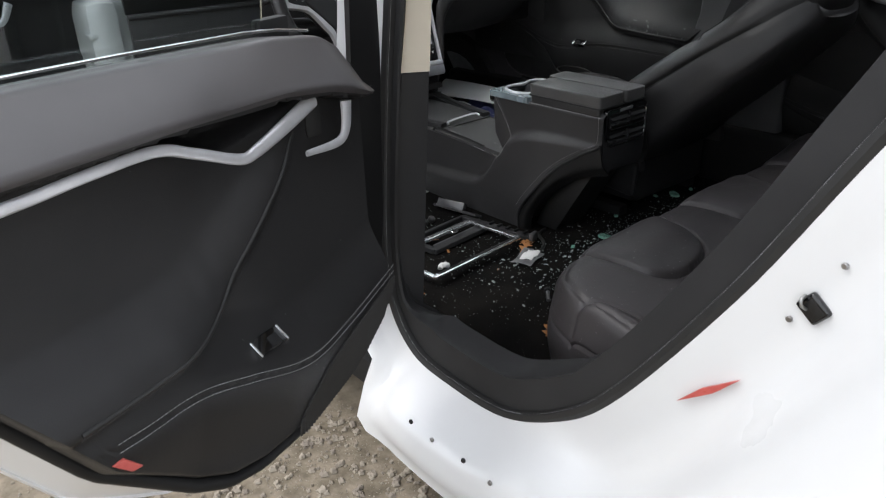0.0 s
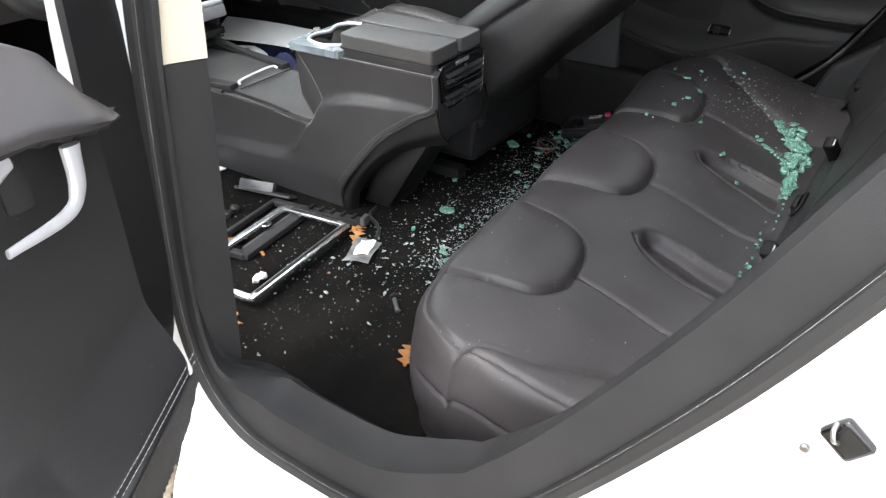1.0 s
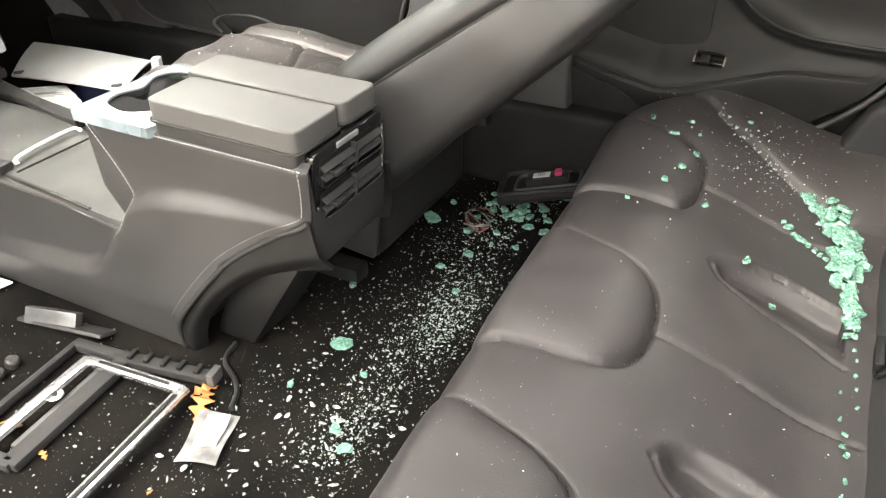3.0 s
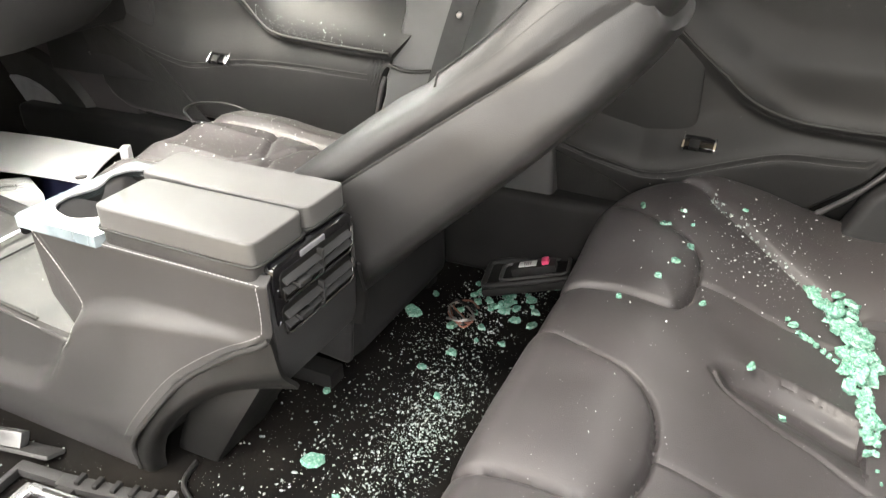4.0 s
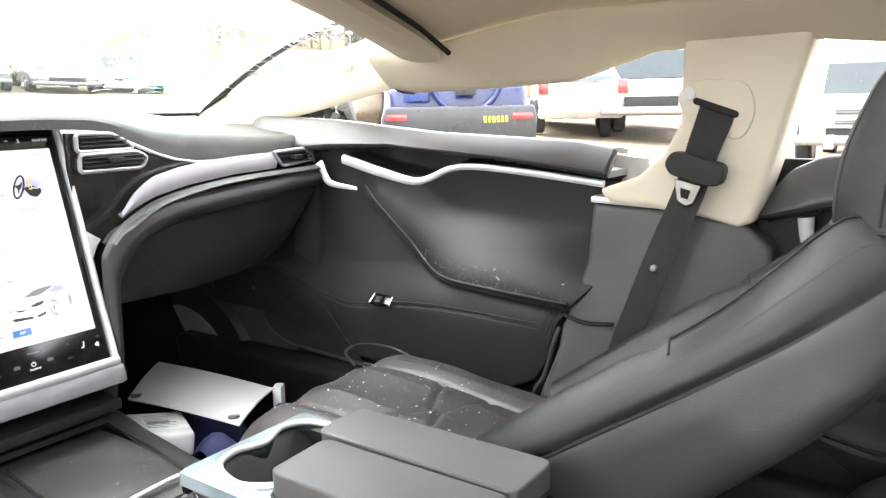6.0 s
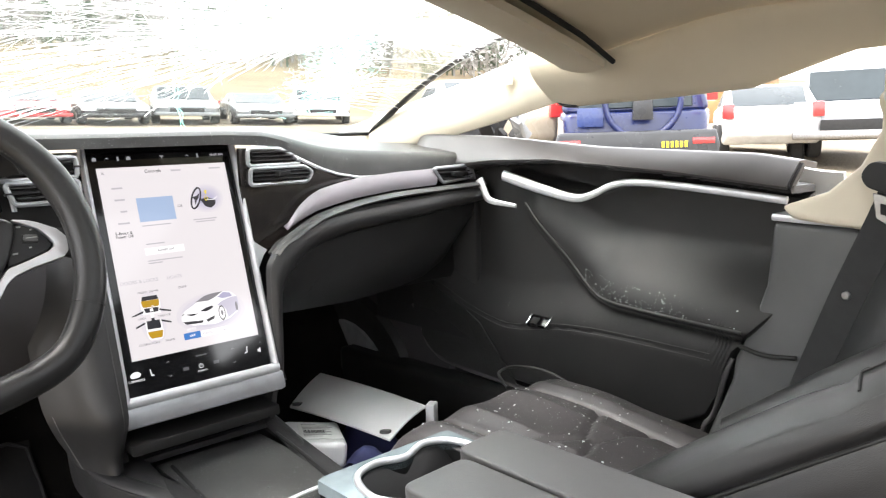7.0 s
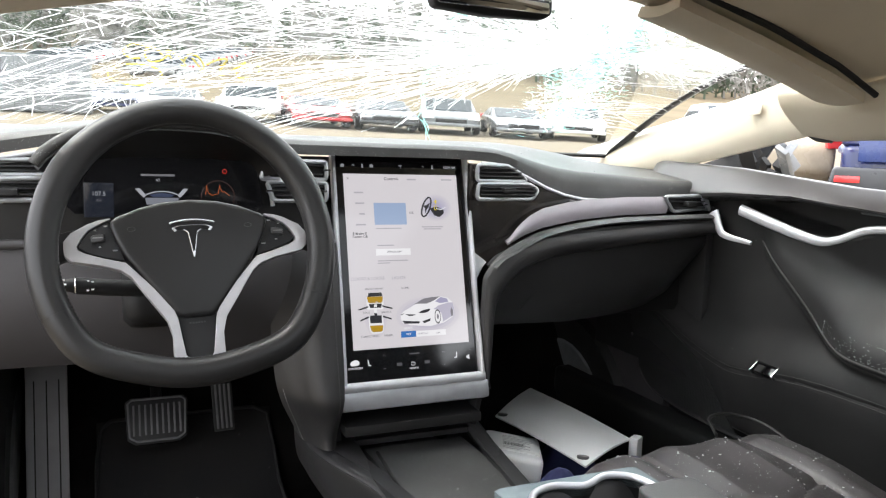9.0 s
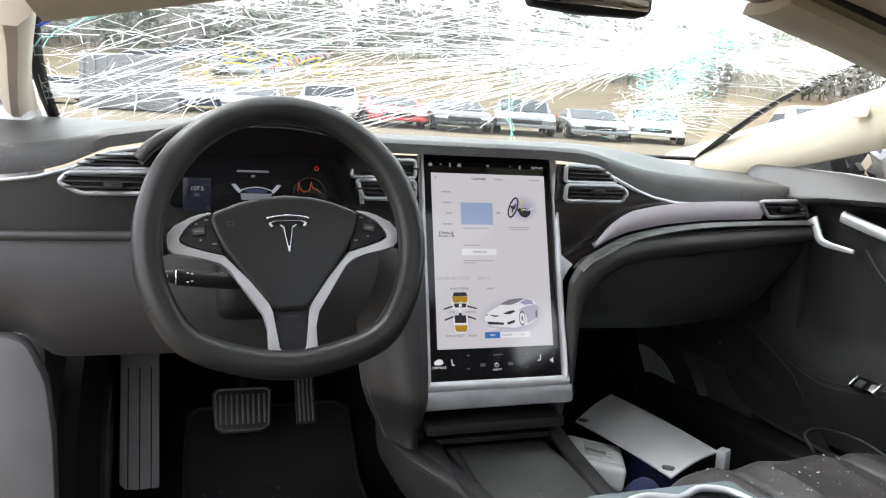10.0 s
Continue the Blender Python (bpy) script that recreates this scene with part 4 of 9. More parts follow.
    turn = math.degrees(math.atan2(*(np.array(at(1, 0, 0)) - np.array(at(0, 0, 0)))[[1, 0]]))
    tilt = 38 if side[0] * math.sin(math.radians(turn)) - side[1] * math.cos(math.radians(turn)) > 0 else -38
    sw = box("window_switch", at(ux, wx + 0.002, uz), (0.052, 0.026, 0.012), BLACK, door, "glossy black window switch", 0.002, (tilt, 0, turn))
    for k in (-1, 1):
        box("switch_edge", at(ux + k * 0.027, wx + 0.004, uz), (0.004, 0.028, 0.013), CHROME, sw, "bright edge", 0.001, (tilt, 0, turn))
    box("switch_key", at(ux - 0.008, wx + 0.008, uz), (0.018, 0.018, 0.01), DARK, sw, "", 0.002, (tilt, 0, turn))

    def grille(s, t):
        u = d["grille"][-1][0] * (0.02 + 0.96 * s)
        z0, z1 = curve_at(d["bottom"], u) + 0.006, min(curve_at(d["grille"], u), curve_at(d["stitch"], u) - 0.012)
        z = z0 + max(0.004, z1 - z0) * t
        return at(u, door_depth(d, u, z) + 0.0035 + (0.0012 if hand < 0 else 0.0002) * math.cos(math.pi * s * 72), z)

    if hand > 0:
        # lighter tube paints a lit rim along the lining's lower edge
        rim_ = [at(u, door_depth(d, u, z + 0.02) - 0.006, z) for u, z in spline([np.array(q) for q in d["bottom"][:-1]], 5)]
        tube("lining_edge", rim_, 0.005, PADM, door, "rolled edge of the lining")
    sheet("speaker_grille", grille, 145, 12, 0.003 * hand, MESHY, door, "fine black speaker grille")
    if window:
        pane_ = sheet("window_glass", lambda s, t: at(0.172 + 0.6 * s + 0.03 * t * s, -0.035 + 0.09 * t * t, 1.0 + 0.3 * t), 8, 8, 0.004, TINTED, door, "raised tinted window glass")
        pane_.visible_shadow = False
        tube("window_chrome", [at(u, -0.01, curve_at(d["top"], u) + 0.012) for u in np.linspace(0.1, 0.8, 12)], 0.0022, CHROME, door, "bright line along the glass")
        box("glass_corner", at(0.15, -0.035, 1.035), (0.06, 0.02, 0.045), DARK, door, "black corner cap", 0.005, (0, 0, turn))
        prism("red_tag", [(0.585, 0.629), (0.57, 0.63), (0.548, 0.603), (0.563, 0.605)], "y", 0.04, 0.048, REFLECT, door, "red reflector on the door's edge", 0.001, 1, door_frame(at))
    return door


# darker copy of the leather, for shade missing on the rear door
LINING = material("shaded_lining_leather", (0.018, 0.0178, 0.0183), 0.4, second=(0.025, 0.0246, 0.025), scale=5, grain=0.2, grain_scale=880, spec=0.2, specks=0.05, speck_scale=240)
MESHY = material("speaker_mesh", (0.016, 0.016, 0.016), 0.6, scale=30, grain=0.8, grain_scale=500)
# black raised in colour for the sky that the pad reflects
PADM = material("smooth_black_pad", (0.05, 0.047, 0.049), 0.36, second=(0.065, 0.061, 0.063), scale=7, grain=0.08, grain_scale=800, spec=0.6)
THREAD2 = material("dark_piping", (0.012, 0.012, 0.012), 0.6, scale=50)
THREAD = material("black_thread", (0.07, 0.07, 0.07), 0.8, scale=50)


def hinged(hx, hy, degrees):
    a = radians(degrees)
    r, i = (-math.sin(a), -math.cos(a)), (math.cos(a), -math.sin(a))
    return lambda u, w, z: (hx + u * r[0] + w * i[0], hy + u * r[1] + w * i[1], z)


make_door("rear_door", REAR, hinged(-0.922, 0.318, 70), "open rear door with black leather lining and silver trim", "car doors", True, -1)
make_door("rear_door", REAR, lambda u, w, z: (0.73 - w, 0.45 - u, z), "closed rear door with black leather lining and silver trim", "car doors")
make_door("front_door", FRONT, lambda u, w, z: (0.73 - w, 1.66 - u, z), "closed front passenger door with dusty black lining", "car doors")
make_door("front_door", FRONT, hinged(-0.9, 1.75, 66), "wide open driver door with black leather lining", "car doors", False, -1)

box("inner_sill_wall", (0.75, 1.1, 0.5), (0.012, 1.5, 0.5), DARK, car, "dark wall below the closed doors", 0.003)
# hinge post ahead of the driver door
box("hinge_post", (-0.84, 1.72, 0.72), (0.07, 0.16, 0.85), PAINT, car, "white painted hinge post", 0.02)
for z in (0.872, 0.806):
    h = prism("door_hinge", rounded([(-0.95, 1.6), (-0.88, 1.61), (-0.85, 1.66), (-0.85, 1.7), (-0.95, 1.66)], 0.012), "z", z, z + 0.014, PAINT, car, "white painted door hinge", 0.003, 2)
    for x, y in ((-0.905, 1.628), (-0.875, 1.645)):
        disc("hinge_bolt", 0.009, 0.016, STEEL, h, "steel bolt", pose(x, y, z - 0.012, 70, 0, 20), 6, 0.002)
# rear side trims beside the bench
box("pillar_end", (0.765, 0.02, 0.66), (0.02, 1.1, 0.72), DARK, car, "dark inner wall behind the trims", 0.004)
prism("quarter_trim", [(-0.08, 0.45), (-0.14, 0.6), (-0.3, 0.72), (-0.42, 0.95), (-0.7, 0.95), (-0.7, 0.3), (-0.1, 0.3)], "x", 0.66, 0.74, SOFT, car, "black trim beside the rear seat", 0.015, 3)


# ---- dashboard ----
dash = thing("dashboard", "black leather dashboard with pale insert and dusty top", "dashboard")
EDGE = [(-0.9, 1.035), (-0.86, 1.04), (-0.8, 1.044), (-0.76, 1.05), (-0.72, 1.062), (-0.66, 1.09), (-0.57, 1.108), (-0.42, 1.118), (-0.27, 1.1), (0.1, 1.1), (0.18, 1.096), (0.22, 1.086), (0.26, 1.068), (0.3, 1.05), (0.34, 1.037), (0.39, 1.028), (0.45, 1.026), (0.73, 1.032)]


def dash_top(s, t):
    x = -0.89 + 1.62 * s
    z0 = curve_at(EDGE, x) + 0.004
    y = 1.44 + 0.55 * t - 0.12 * t * (x / 0.74) ** 2
    far = 1.128 - 0.05 * step(x, 0.35, 0.73)
    rise = step(t, 0.0, 0.05) * 0.3 + 0.7 * math.sin(math.pi / 2 * min(1, t * 1.2))
    z = z0 + (far - z0) * rise + 0.02 * math.sin(math.pi * min(1, t * 2)) * math.exp(-(((x + 0.42) / 0.17) ** 2))
    return x, y + 0.01 * (1 - math.sqrt(min(1, t / 0.02))), z - 0.016 * (1 - math.sqrt(max(0.0, 1 - (1 - min(1, t / 0.03)) ** 2)))


sheet("top_pad", dash_top, 120, 60, 0.02, DUSTY, dash, "dusty black top pad")
tube("trim_line", [(x, 1.443, curve_at(EDGE, x) - 0.016) for x in np.linspace(0.15, 0.71, 60)], 0.003, SILVER, dash, "satin silver line below the pad")
tube("trim_line", [(x, 1.443, curve_at(EDGE, x) - 0.02) for x in np.linspace(-0.82, -0.58, 40)], 0.0035, GREYM, dash, "satin silver line below the pad")
box("core", (0.0, 1.8, 0.88), (1.46, 0.6, 0.26), DARK, dash, "dark inside of the dashboard", 0.01)


def band(name, x0, x1, lower, upper, y, mat, label, bulge=0.0, n=40, lean=0.0):
    def f(s, t):
        x = x0 + (x1 - x0) * s
        a, b = curve_at(lower, x), curve_at(upper, x)
        z = a + (b - a) * t
        return x, y - bulge * math.sin(math.pi * t) + lean * t, z

    return sheet(name, f, n, 12, 0.01, mat, dash, label)


band("wood_panel", 0.13, 0.72, [(0.13, 0.86), (0.2, 0.9), (0.3, 0.955), (0.72, 0.975)], [(x, z - 0.018) for x, z in EDGE], 1.452, GLOSS, "glossy black veneer")
band("wood_panel", -0.885, -0.15, [(-0.885, 0.944), (-0.15, 0.94)], [(x, z - 0.022) for x, z in EDGE], 1.46, WOOD, "dark wood veneer with grey grain")
LOW = [(0.2, 0.915), (0.24, 0.936), (0.28, 0.951), (0.36, 0.966), (0.469, 0.976), (0.704, 0.983)]
band("pale_insert", 0.206, 0.59, [(x, z + 0.004) for x, z in LOW], [(0.204, 0.93), (0.232, 0.964), (0.258, 0.983), (0.283, 0.995), (0.34, 1.007), (0.391, 1.013), (0.48, 1.018), (0.6, 1.02)], 1.428, LILAC, "pale lilac leather insert", 0.006)
tube("ledge", [(x, 1.402, z - 0.004) for x, z in spline([np.array(p) for p in [(0.16, 0.888), (0.178, 0.905)] + LOW], 8)], 0.022, DUSTY, dash, "padded dusty ledge", flat=0.006, up=(0, 0, 1))
OUTER = spline([(0.146, 0.65), (0.138, 0.7), (0.137, 0.765), (0.138, 0.85), (0.145, 0.876), (0.169, 0.904), (0.217, 0.933), (0.307, 0.951), (0.444, 0.962), (0.58, 0.97), (0.705, 0.978)], 6)
INNER = spline([(0.152, 0.643), (0.166, 0.665), (0.171, 0.718), (0.174, 0.774), (0.181, 0.802), (0.2, 0.832), (0.24, 0.866), (0.304, 0.889), (0.44, 0.904), (0.58, 0.918), (0.705, 0.932)], 6)


def beam(s, t):
    p = curve3(OUTER, s) + (curve3(INNER, s) - curve3(OUTER, s)) * t
    return p[0], 1.39 - 0.012 * math.sin(math.pi * min(1, t * 1.3)) + 0.05 * step(t, 0.6, 1.0) ** 2 + 0.006 * (1 - step(t, 0, 0.1)), p[1]


def glovebox(s, t):
    x = 0.16 + 0.55 * s
    a = curve_at([(0.14, 0.752), (0.2, 0.752), (0.38, 0.748), (0.5, 0.757), (0.58, 0.772), (0.64, 0.8), (0.68, 0.85), (0.71, 0.89)], x)
    b = curve_at([(0.14, 0.8), (0.2, 0.842), (0.24, 0.875), (0.304, 0.898), (0.44, 0.913), (0.71, 0.94)], x)
    return x, 1.425 + 0.03 * (1 - t) + 0.02 * (1 - t) ** 4 - 0.012 * math.sin(math.pi * t), a + (b - a) * t


sheet("leather_beam", beam, 90, 24, -0.012, LEATHER, dash, "black leather beam that sweeps down beside the touchscreen")
box("dash_end", (0.712, 1.62, 0.8), (0.02, 0.4, 0.4), SOFT, dash, "black end of the dashboard", 0.006)
sheet("glovebox_door", glovebox, 50, 26, 0.015, SOFT, dash, "black glovebox door set back below the beam")
tube("glovebox_gap", [(x, 1.4305 + 0.0 * x, z) for x, z in ((0.24, 0.79), (0.3, 0.845), (0.31, 0.85))], 0.0012, HOLE, dash, "thin gap of the glovebox door")
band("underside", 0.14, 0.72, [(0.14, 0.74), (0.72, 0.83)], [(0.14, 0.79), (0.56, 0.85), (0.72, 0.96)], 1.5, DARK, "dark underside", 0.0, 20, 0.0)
dashes("stitching", [(x, 1.3835, z + 0.001) for x, z in [q * 0.94 + r * 0.06 for q, r in zip(OUTER, INNER)][:-2]], THREAD, dash, (0, -1, 0))


def knee(s, t):
    x = -0.885 + 0.735 * s
    a = curve_at([(-0.885, 0.77), (-0.8, 0.772), (-0.782, 0.765), (-0.765, 0.738), (-0.74, 0.728), (-0.15, 0.722)], x)
    return x, 1.452 - 0.012 * math.sin(math.pi * t) + 0.05 * (1 - t) ** 3, a + (0.935 - a) * t


sheet("knee_panel", knee, 40, 20, 0.012, KNEE, dash, "black leather knee panel")
dashes("stitching", [(x, 1.447, 0.928) for x in np.linspace(-0.79, -0.64, 20)], THREAD, dash, (0, -1, 0))
tube("knee_roll", [(x, 1.45, 0.938) for x in np.linspace(-0.885, -0.16, 10)], 0.008, KNEE, dash, "rolled leather edge")
box("column_shroud", (-0.415, 1.4, 0.875), (0.16, 0.2, 0.13), DARK, dash, "black steering column shroud", 0.03, (-15, 0, 0), 3)
prism("door_side_panel", rounded([(-0.9, 0.3), (-0.745, 0.3), (-0.748, 0.6), (-0.757, 0.7), (-0.785, 0.764), (-0.81, 0.775), (-0.9, 0.778)], 0.02), "y", 1.455, 1.5, SIDEGREY, dash, "grey panel beside the knee panel", 0.008, 2)
# hood face coloured near-black to hold the shade under its overhang
HOODFACE = [(-0.612, 1.06), (-0.59, 1.085), (-0.55, 1.108), (-0.49, 1.123), (-0.42, 1.128), (-0.35, 1.125), (-0.29, 1.112), (-0.256, 1.09), (-0.24, 1.06)]
SCREENTOP = [(-0.58, 1.05), (-0.572, 1.065), (-0.55, 1.078), (-0.49, 1.083), (-0.42, 1.084), (-0.35, 1.084), (-0.29, 1.08), (-0.272, 1.066), (-0.265, 1.05)]
hood_a, hood_b = spline(HOODFACE, 5), spline(SCREENTOP, 5)
sheet("cluster_hood", lambda s, t: ((1 - t) * curve3(hood_a, s)[0] + t * curve3(hood_b, s)[0], 1.405 + 0.05 * t, (1 - t) * curve3(hood_a, s)[1] + t * curve3(hood_b, s)[1]), 50, 8, 0.01, HOLE, dash, "deep black hood round the instrument display")
tube("hood_lip", [(x, 1.405, z + 0.004) for x, z in hood_a], 0.009, DUSTY, dash, "padded lip of the hood")


def air_vent(outline, y, slats, label, knob=None):
    """A vent: dark box behind, slats across, a bright rim along the outline."""
    xs, zs = [p[0] for p in outline], [p[1] for p in outline]
    x0, x1, z0, z1 = min(xs), max(xs), min(zs), max(zs)
    grown = rounded(outline, 0.008)
    v = prism("air_vent", [tuple(p) for p in grown], "y", y, y + 0.02, DARK, dash, label)
    tube("vent_rim", [(p[0], y - 0.004, p[1]) for p in grown], 0.0042, GREYM, v, "satin grey rim", closed=True, up=(0, 1, 0), seg=8)
    for k in range(slats):
        z = z0 + (z1 - z0) * (k + 1) / (slats + 1)
        span = [p[0] for p in grown if abs(p[1] - z) < (z1 - z0) / (slats + 1)]
        a, b = (min(span) + 0.006, max(span) - 0.006) if span else (x0, x1)
        box("slat", ((a + b) / 2, y - 0.002, z), (b - a, 0.014, 0.003), SOFT, v, "", 0.001, (-12, 0, 0))
    if knob:
        box("vent_knob", (knob[0], y - 0.012, knob[1]), (0.028, 0.016, 0.01), SOFT, v, "", 0.003)
    return v


air_vent([(0.14, 1.047), (0.14, 1.078), (0.205, 1.077), (0.235, 1.062), (0.25, 1.047)], 1.443, 3, "upper centre air vent")
air_vent([(0.14, 1.012), (0.142, 1.042), (0.255, 1.042), (0.275, 1.03), (0.262, 1.012)], 1.44, 3, "lower centre air vent", (0.205, 1.03))
air_vent([(-0.272, 1.045), (-0.26, 1.076), (-0.157, 1.076), (-0.157, 1.045)], 1.443, 3, "upper centre air vent")
air_vent([(-0.25, 1.008), (-0.262, 1.04), (-0.157, 1.04), (-0.157, 1.008)], 1.44, 3, "lower centre air vent")
air_vent([(-0.712, 1.044), (-0.69, 1.056), (-0.66, 1.066), (-0.585, 1.072), (-0.585, 1.047)], 1.445, 3, "outer air vent")
air_vent([(-0.73, 1.023), (-0.716, 1.038), (-0.585, 1.042), (-0.585, 1.008), (-0.697, 1.006)], 1.442, 3, "outer air vent", (-0.65, 1.02))
air_vent([(0.577, 1.02), (0.676, 1.023), (0.694, 0.996), (0.602, 0.988)], 1.424, 4, "outer passenger air vent", (0.64, 1.006))
prism("vent_end", [(0.684, 1.022), (0.698, 1.018), (0.708, 0.992), (0.702, 0.988)], "y", 1.42, 1.44, GREYM, dash, "satin end piece of the outer vent", 0.002, 2)

# instrument cluster
cluster = thing("instrument_cluster", "dark lit instrument display under a hood", "instrument display")
prism("screen", [(-0.575, 1.0), (-0.565, 1.07), (-0.53, 1.084), (-0.3, 1.084), (-0.275, 1.066), (-0.265, 1.0), (-0.28, 0.985), (-0.56, 0.985)], "y", 1.45, 1.46, BLACK, cluster)
for side in (-1, 1):
    tube("bezel", spline([(-0.42 + side * 0.15, 1.446, 1.078), (-0.42 + side * 0.164, 1.444, 1.04), (-0.42 + side * 0.17, 1.443, 0.998)], 5), 0.004, GREYM, cluster, "satin grey bezel")
box("radio_tile", (-0.525, 1.4488, 1.007), (0.044, 0.001, 0.055), glowing("blue_tile", (0.035, 0.05, 0.1), 0.09), cluster, "dim blue tile", 0.0003)
face = Matrix.Rotation(radians(90), 4, "X")
WHITEGLOW = glowing("white_letters", (0.8, 0.82, 0.9), 0.24)
DIMGLOW = glowing("dim_letters", (0.6, 0.6, 0.65), 0.14)
lettering("radio_text", "107.5", 0.0095, WHITEGLOW, cluster, pose(-0.525, 1.4478, 1.017) @ face, "lit white figures")
lettering("radio_text", "FM", 0.006, DIMGLOW, cluster, pose(-0.525, 1.4478, 1.006) @ face, "lit white letters")
box("name_bar", (-0.436, 1.4488, 1.048), (0.052, 0.001, 0.0035), DIMGLOW, cluster, "small lit bar", 0.0003)
lettering("figures", "60", 0.0065, WHITEGLOW, cluster, pose(-0.436, 1.4478, 1.04) @ face, "lit white figures")
GREYGLOW = glowing("grey_picture", (0.5, 0.53, 0.62), 0.2)
for side in (-1, 1):
    prism("open_door_picture", [(-0.43 + side * x, z) for x, z in ((0.028, 1.011), (0.034, 1.017), (0.041, 1.026), (0.034, 1.0265), (0.024, 1.015))][::side], "y", 1.4483, 1.4495, WHITEGLOW, cluster, "lit white door of the car picture")
tube("roof_picture", [(-0.43 + x, 1.4487, 1.0215 - 9 * x * x) for x in np.linspace(-0.024, 0.024, 12)], 0.001, WHITEGLOW, cluster, "lit roof line of the car picture", up=(0, 1, 0), seg=5)
prism("window_picture", [(-0.45, 1.016), (-0.43, 1.0195), (-0.41, 1.016), (-0.416, 1.012), (-0.444, 1.012)], "y", 1.4485, 1.4495, glowing("blue_grey_picture", (0.1, 0.13, 0.25), 0.2), cluster, "dim rear window of the car picture")
prism("tail_picture", [(-0.456, 1.011), (-0.404, 1.011), (-0.406, 1.0), (-0.454, 1.0)], "y", 1.4484, 1.4495, GREYGLOW, cluster, "dim grey tail of the car picture")
tube("dial_ring", [(-0.341 + 0.027 * math.cos(a), 1.449, 1.013 + 0.027 * math.sin(a)) for a in np.linspace(-0.4, 3.6, 30)], 0.0004, glowing("red_ring", (0.3, 0.12, 0.1), 0.12), cluster, "dim red dial ring", up=(0, 1, 0), seg=5)
JAGS = [(-0.361, 1.017), (-0.3592, 1.032), (-0.357, 1.02), (-0.354, 1.018), (-0.35, 1.015), (-0.346, 1.017), (-0.341, 1.018), (-0.338, 1.033), (-0.336, 1.024), (-0.333, 1.021), (-0.33, 1.022), (-0.327, 1.019), (-0.322, 1.015)]
tube("energy_line", [(x, 1.449, z) for x, z in JAGS], 0.0006, glowing("orange_line", (0.9, 0.2, 0.04), 0.22), cluster, "orange energy line", up=(0, 1, 0), seg=5)
tube("warning_light", [(-0.33 + 0.0035 * math.cos(a), 1.449, 1.056 + 0.0035 * math.sin(a)) for a in np.linspace(0, 6.283, 14)[:-1]], 0.0006, glowing("red_light", (1, 0.05, 0.03), 0.3), cluster, "red warning light", closed=True, up=(0, 1, 0), seg=5)

# ---- touchscreen ----
screen = thing("touchscreen", "large upright touchscreen with a white page in a satin silver frame", "touchscreen")
SCR = Matrix(((1, 0, 0, 0), (0, 0.262, -0.965, 1.441), (0, 0.965, 0.262, 0.9), (0, 0, 0, 1)))


def on_screen(name, u0, u1, v0, v1, lift, mat, label="", depth=0.0006, parent=None, bevel=0.0):
    ob = mesh_object(name, *prism_data([(u0, v0), (u1, v0), (u1, v1), (u0, v1)], "z", lift - depth, lift, bevel, 2), mat, parent or screen, label)
    ob.data.transform(SCR)
    return ob


on_screen("glass", -0.129, 0.129, -0.224, 0.196, 0.0, BLACK, "black glass", 0.02)
for side in (-1, 1):
    pts = [SCR @ Vector(p) for p in [(side * 0.134, 0.203, 0.003), (side * 0.134, 0.0, 0.003), (side * 0.134, -0.12, 0.003), (side * 0.135, -0.224, 0.003)]]
    tube("side_frame", spline(pts, 4), 0.0052, SILVER, screen, "satin silver frame", flat=0.01)
    prism("side_button", [(side * 0.137, 0.01), (side * 0.165, -0.012), (side * 0.155, -0.022), (side * 0.137, -0.05)][::side], "z", -0.004, 0.004, SILVER, screen, "satin triangular button", 0.001, 1, SCR)
tube("bottom_frame", [SCR @ Vector((x, -0.23, 0.004)) for x in np.linspace(-0.14, 0.14, 8)], 0.007, SILVER, screen, "satin silver frame", flat=0.009)
on_screen("chin", -0.15, 0.15, -0.272, -0.236, 0.004, GREYM, "satin grey chin below the screen", 0.03, bevel=0.008)
on_screen("page", -0.1144, 0.1144, -0.1645, 0.1605, 0.0012, PAGE, "lit white page")
BLUE = glowing("blue_panel", (0.4, 0.52, 0.75), 0.42)
LINE = glowing("pale_grey_text", (0.55, 0.53, 0.58), 0.42)
MIDINK = glowing("mid_grey_text", (0.26, 0.25, 0.28), 0.42)
INK = glowing("dark_text", (0.03, 0.03, 0.038), 0.42)
LITE = glowing("lit_white", (0.95, 0.94, 0.97), 0.47)
HAZES = [glowing("picture_haze", (0.84 - 0.055 * k, 0.80 - 0.052 * k, 0.84 - 0.03 * k), 0.42) for k in range(1, 8)]


def drawn(name, pts, lift, mat, label, soft=0.0):
    """A flat shape of the lit picture on the page."""
    return prism(name, [tuple(p) for p in (rounded(pts, soft) if soft else pts)], "z", lift - 0.0003, lift, mat, screen, label, 0, 1, SCR)


def haze(cx, cy, rx, ry, layers):
    for k in range(layers):
        w = 1 - 0.75 * k / layers
        drawn("soft_shade", [(cx + w * rx * math.cos(a), cy + w * ry * math.sin(a)) for a in np.linspace(0, 6.283, 30)[:-1]], 0.0014 + 0.00006 * k, HAZES[k], "soft lilac shade of the picture")


on_screen("blue_tile", -0.059, 0.0045, 0.064, 0.1055, 0.0018, BLUE, "pale blue tile")
on_screen("white_button", -0.06, 0.008, 0.0065, 0.0185, 0.0018, LITE, "white button")
on_screen("blue_button", -0.022, 0.0075, -0.1475, -0.136, 0.0022, glowing("blue_button", (0.04, 0.17, 0.5), 0.5), "blue button")
on_screen("white_button", 0.0085, 0.068, -0.1475, -0.137, 0.0018, LITE, "white button")
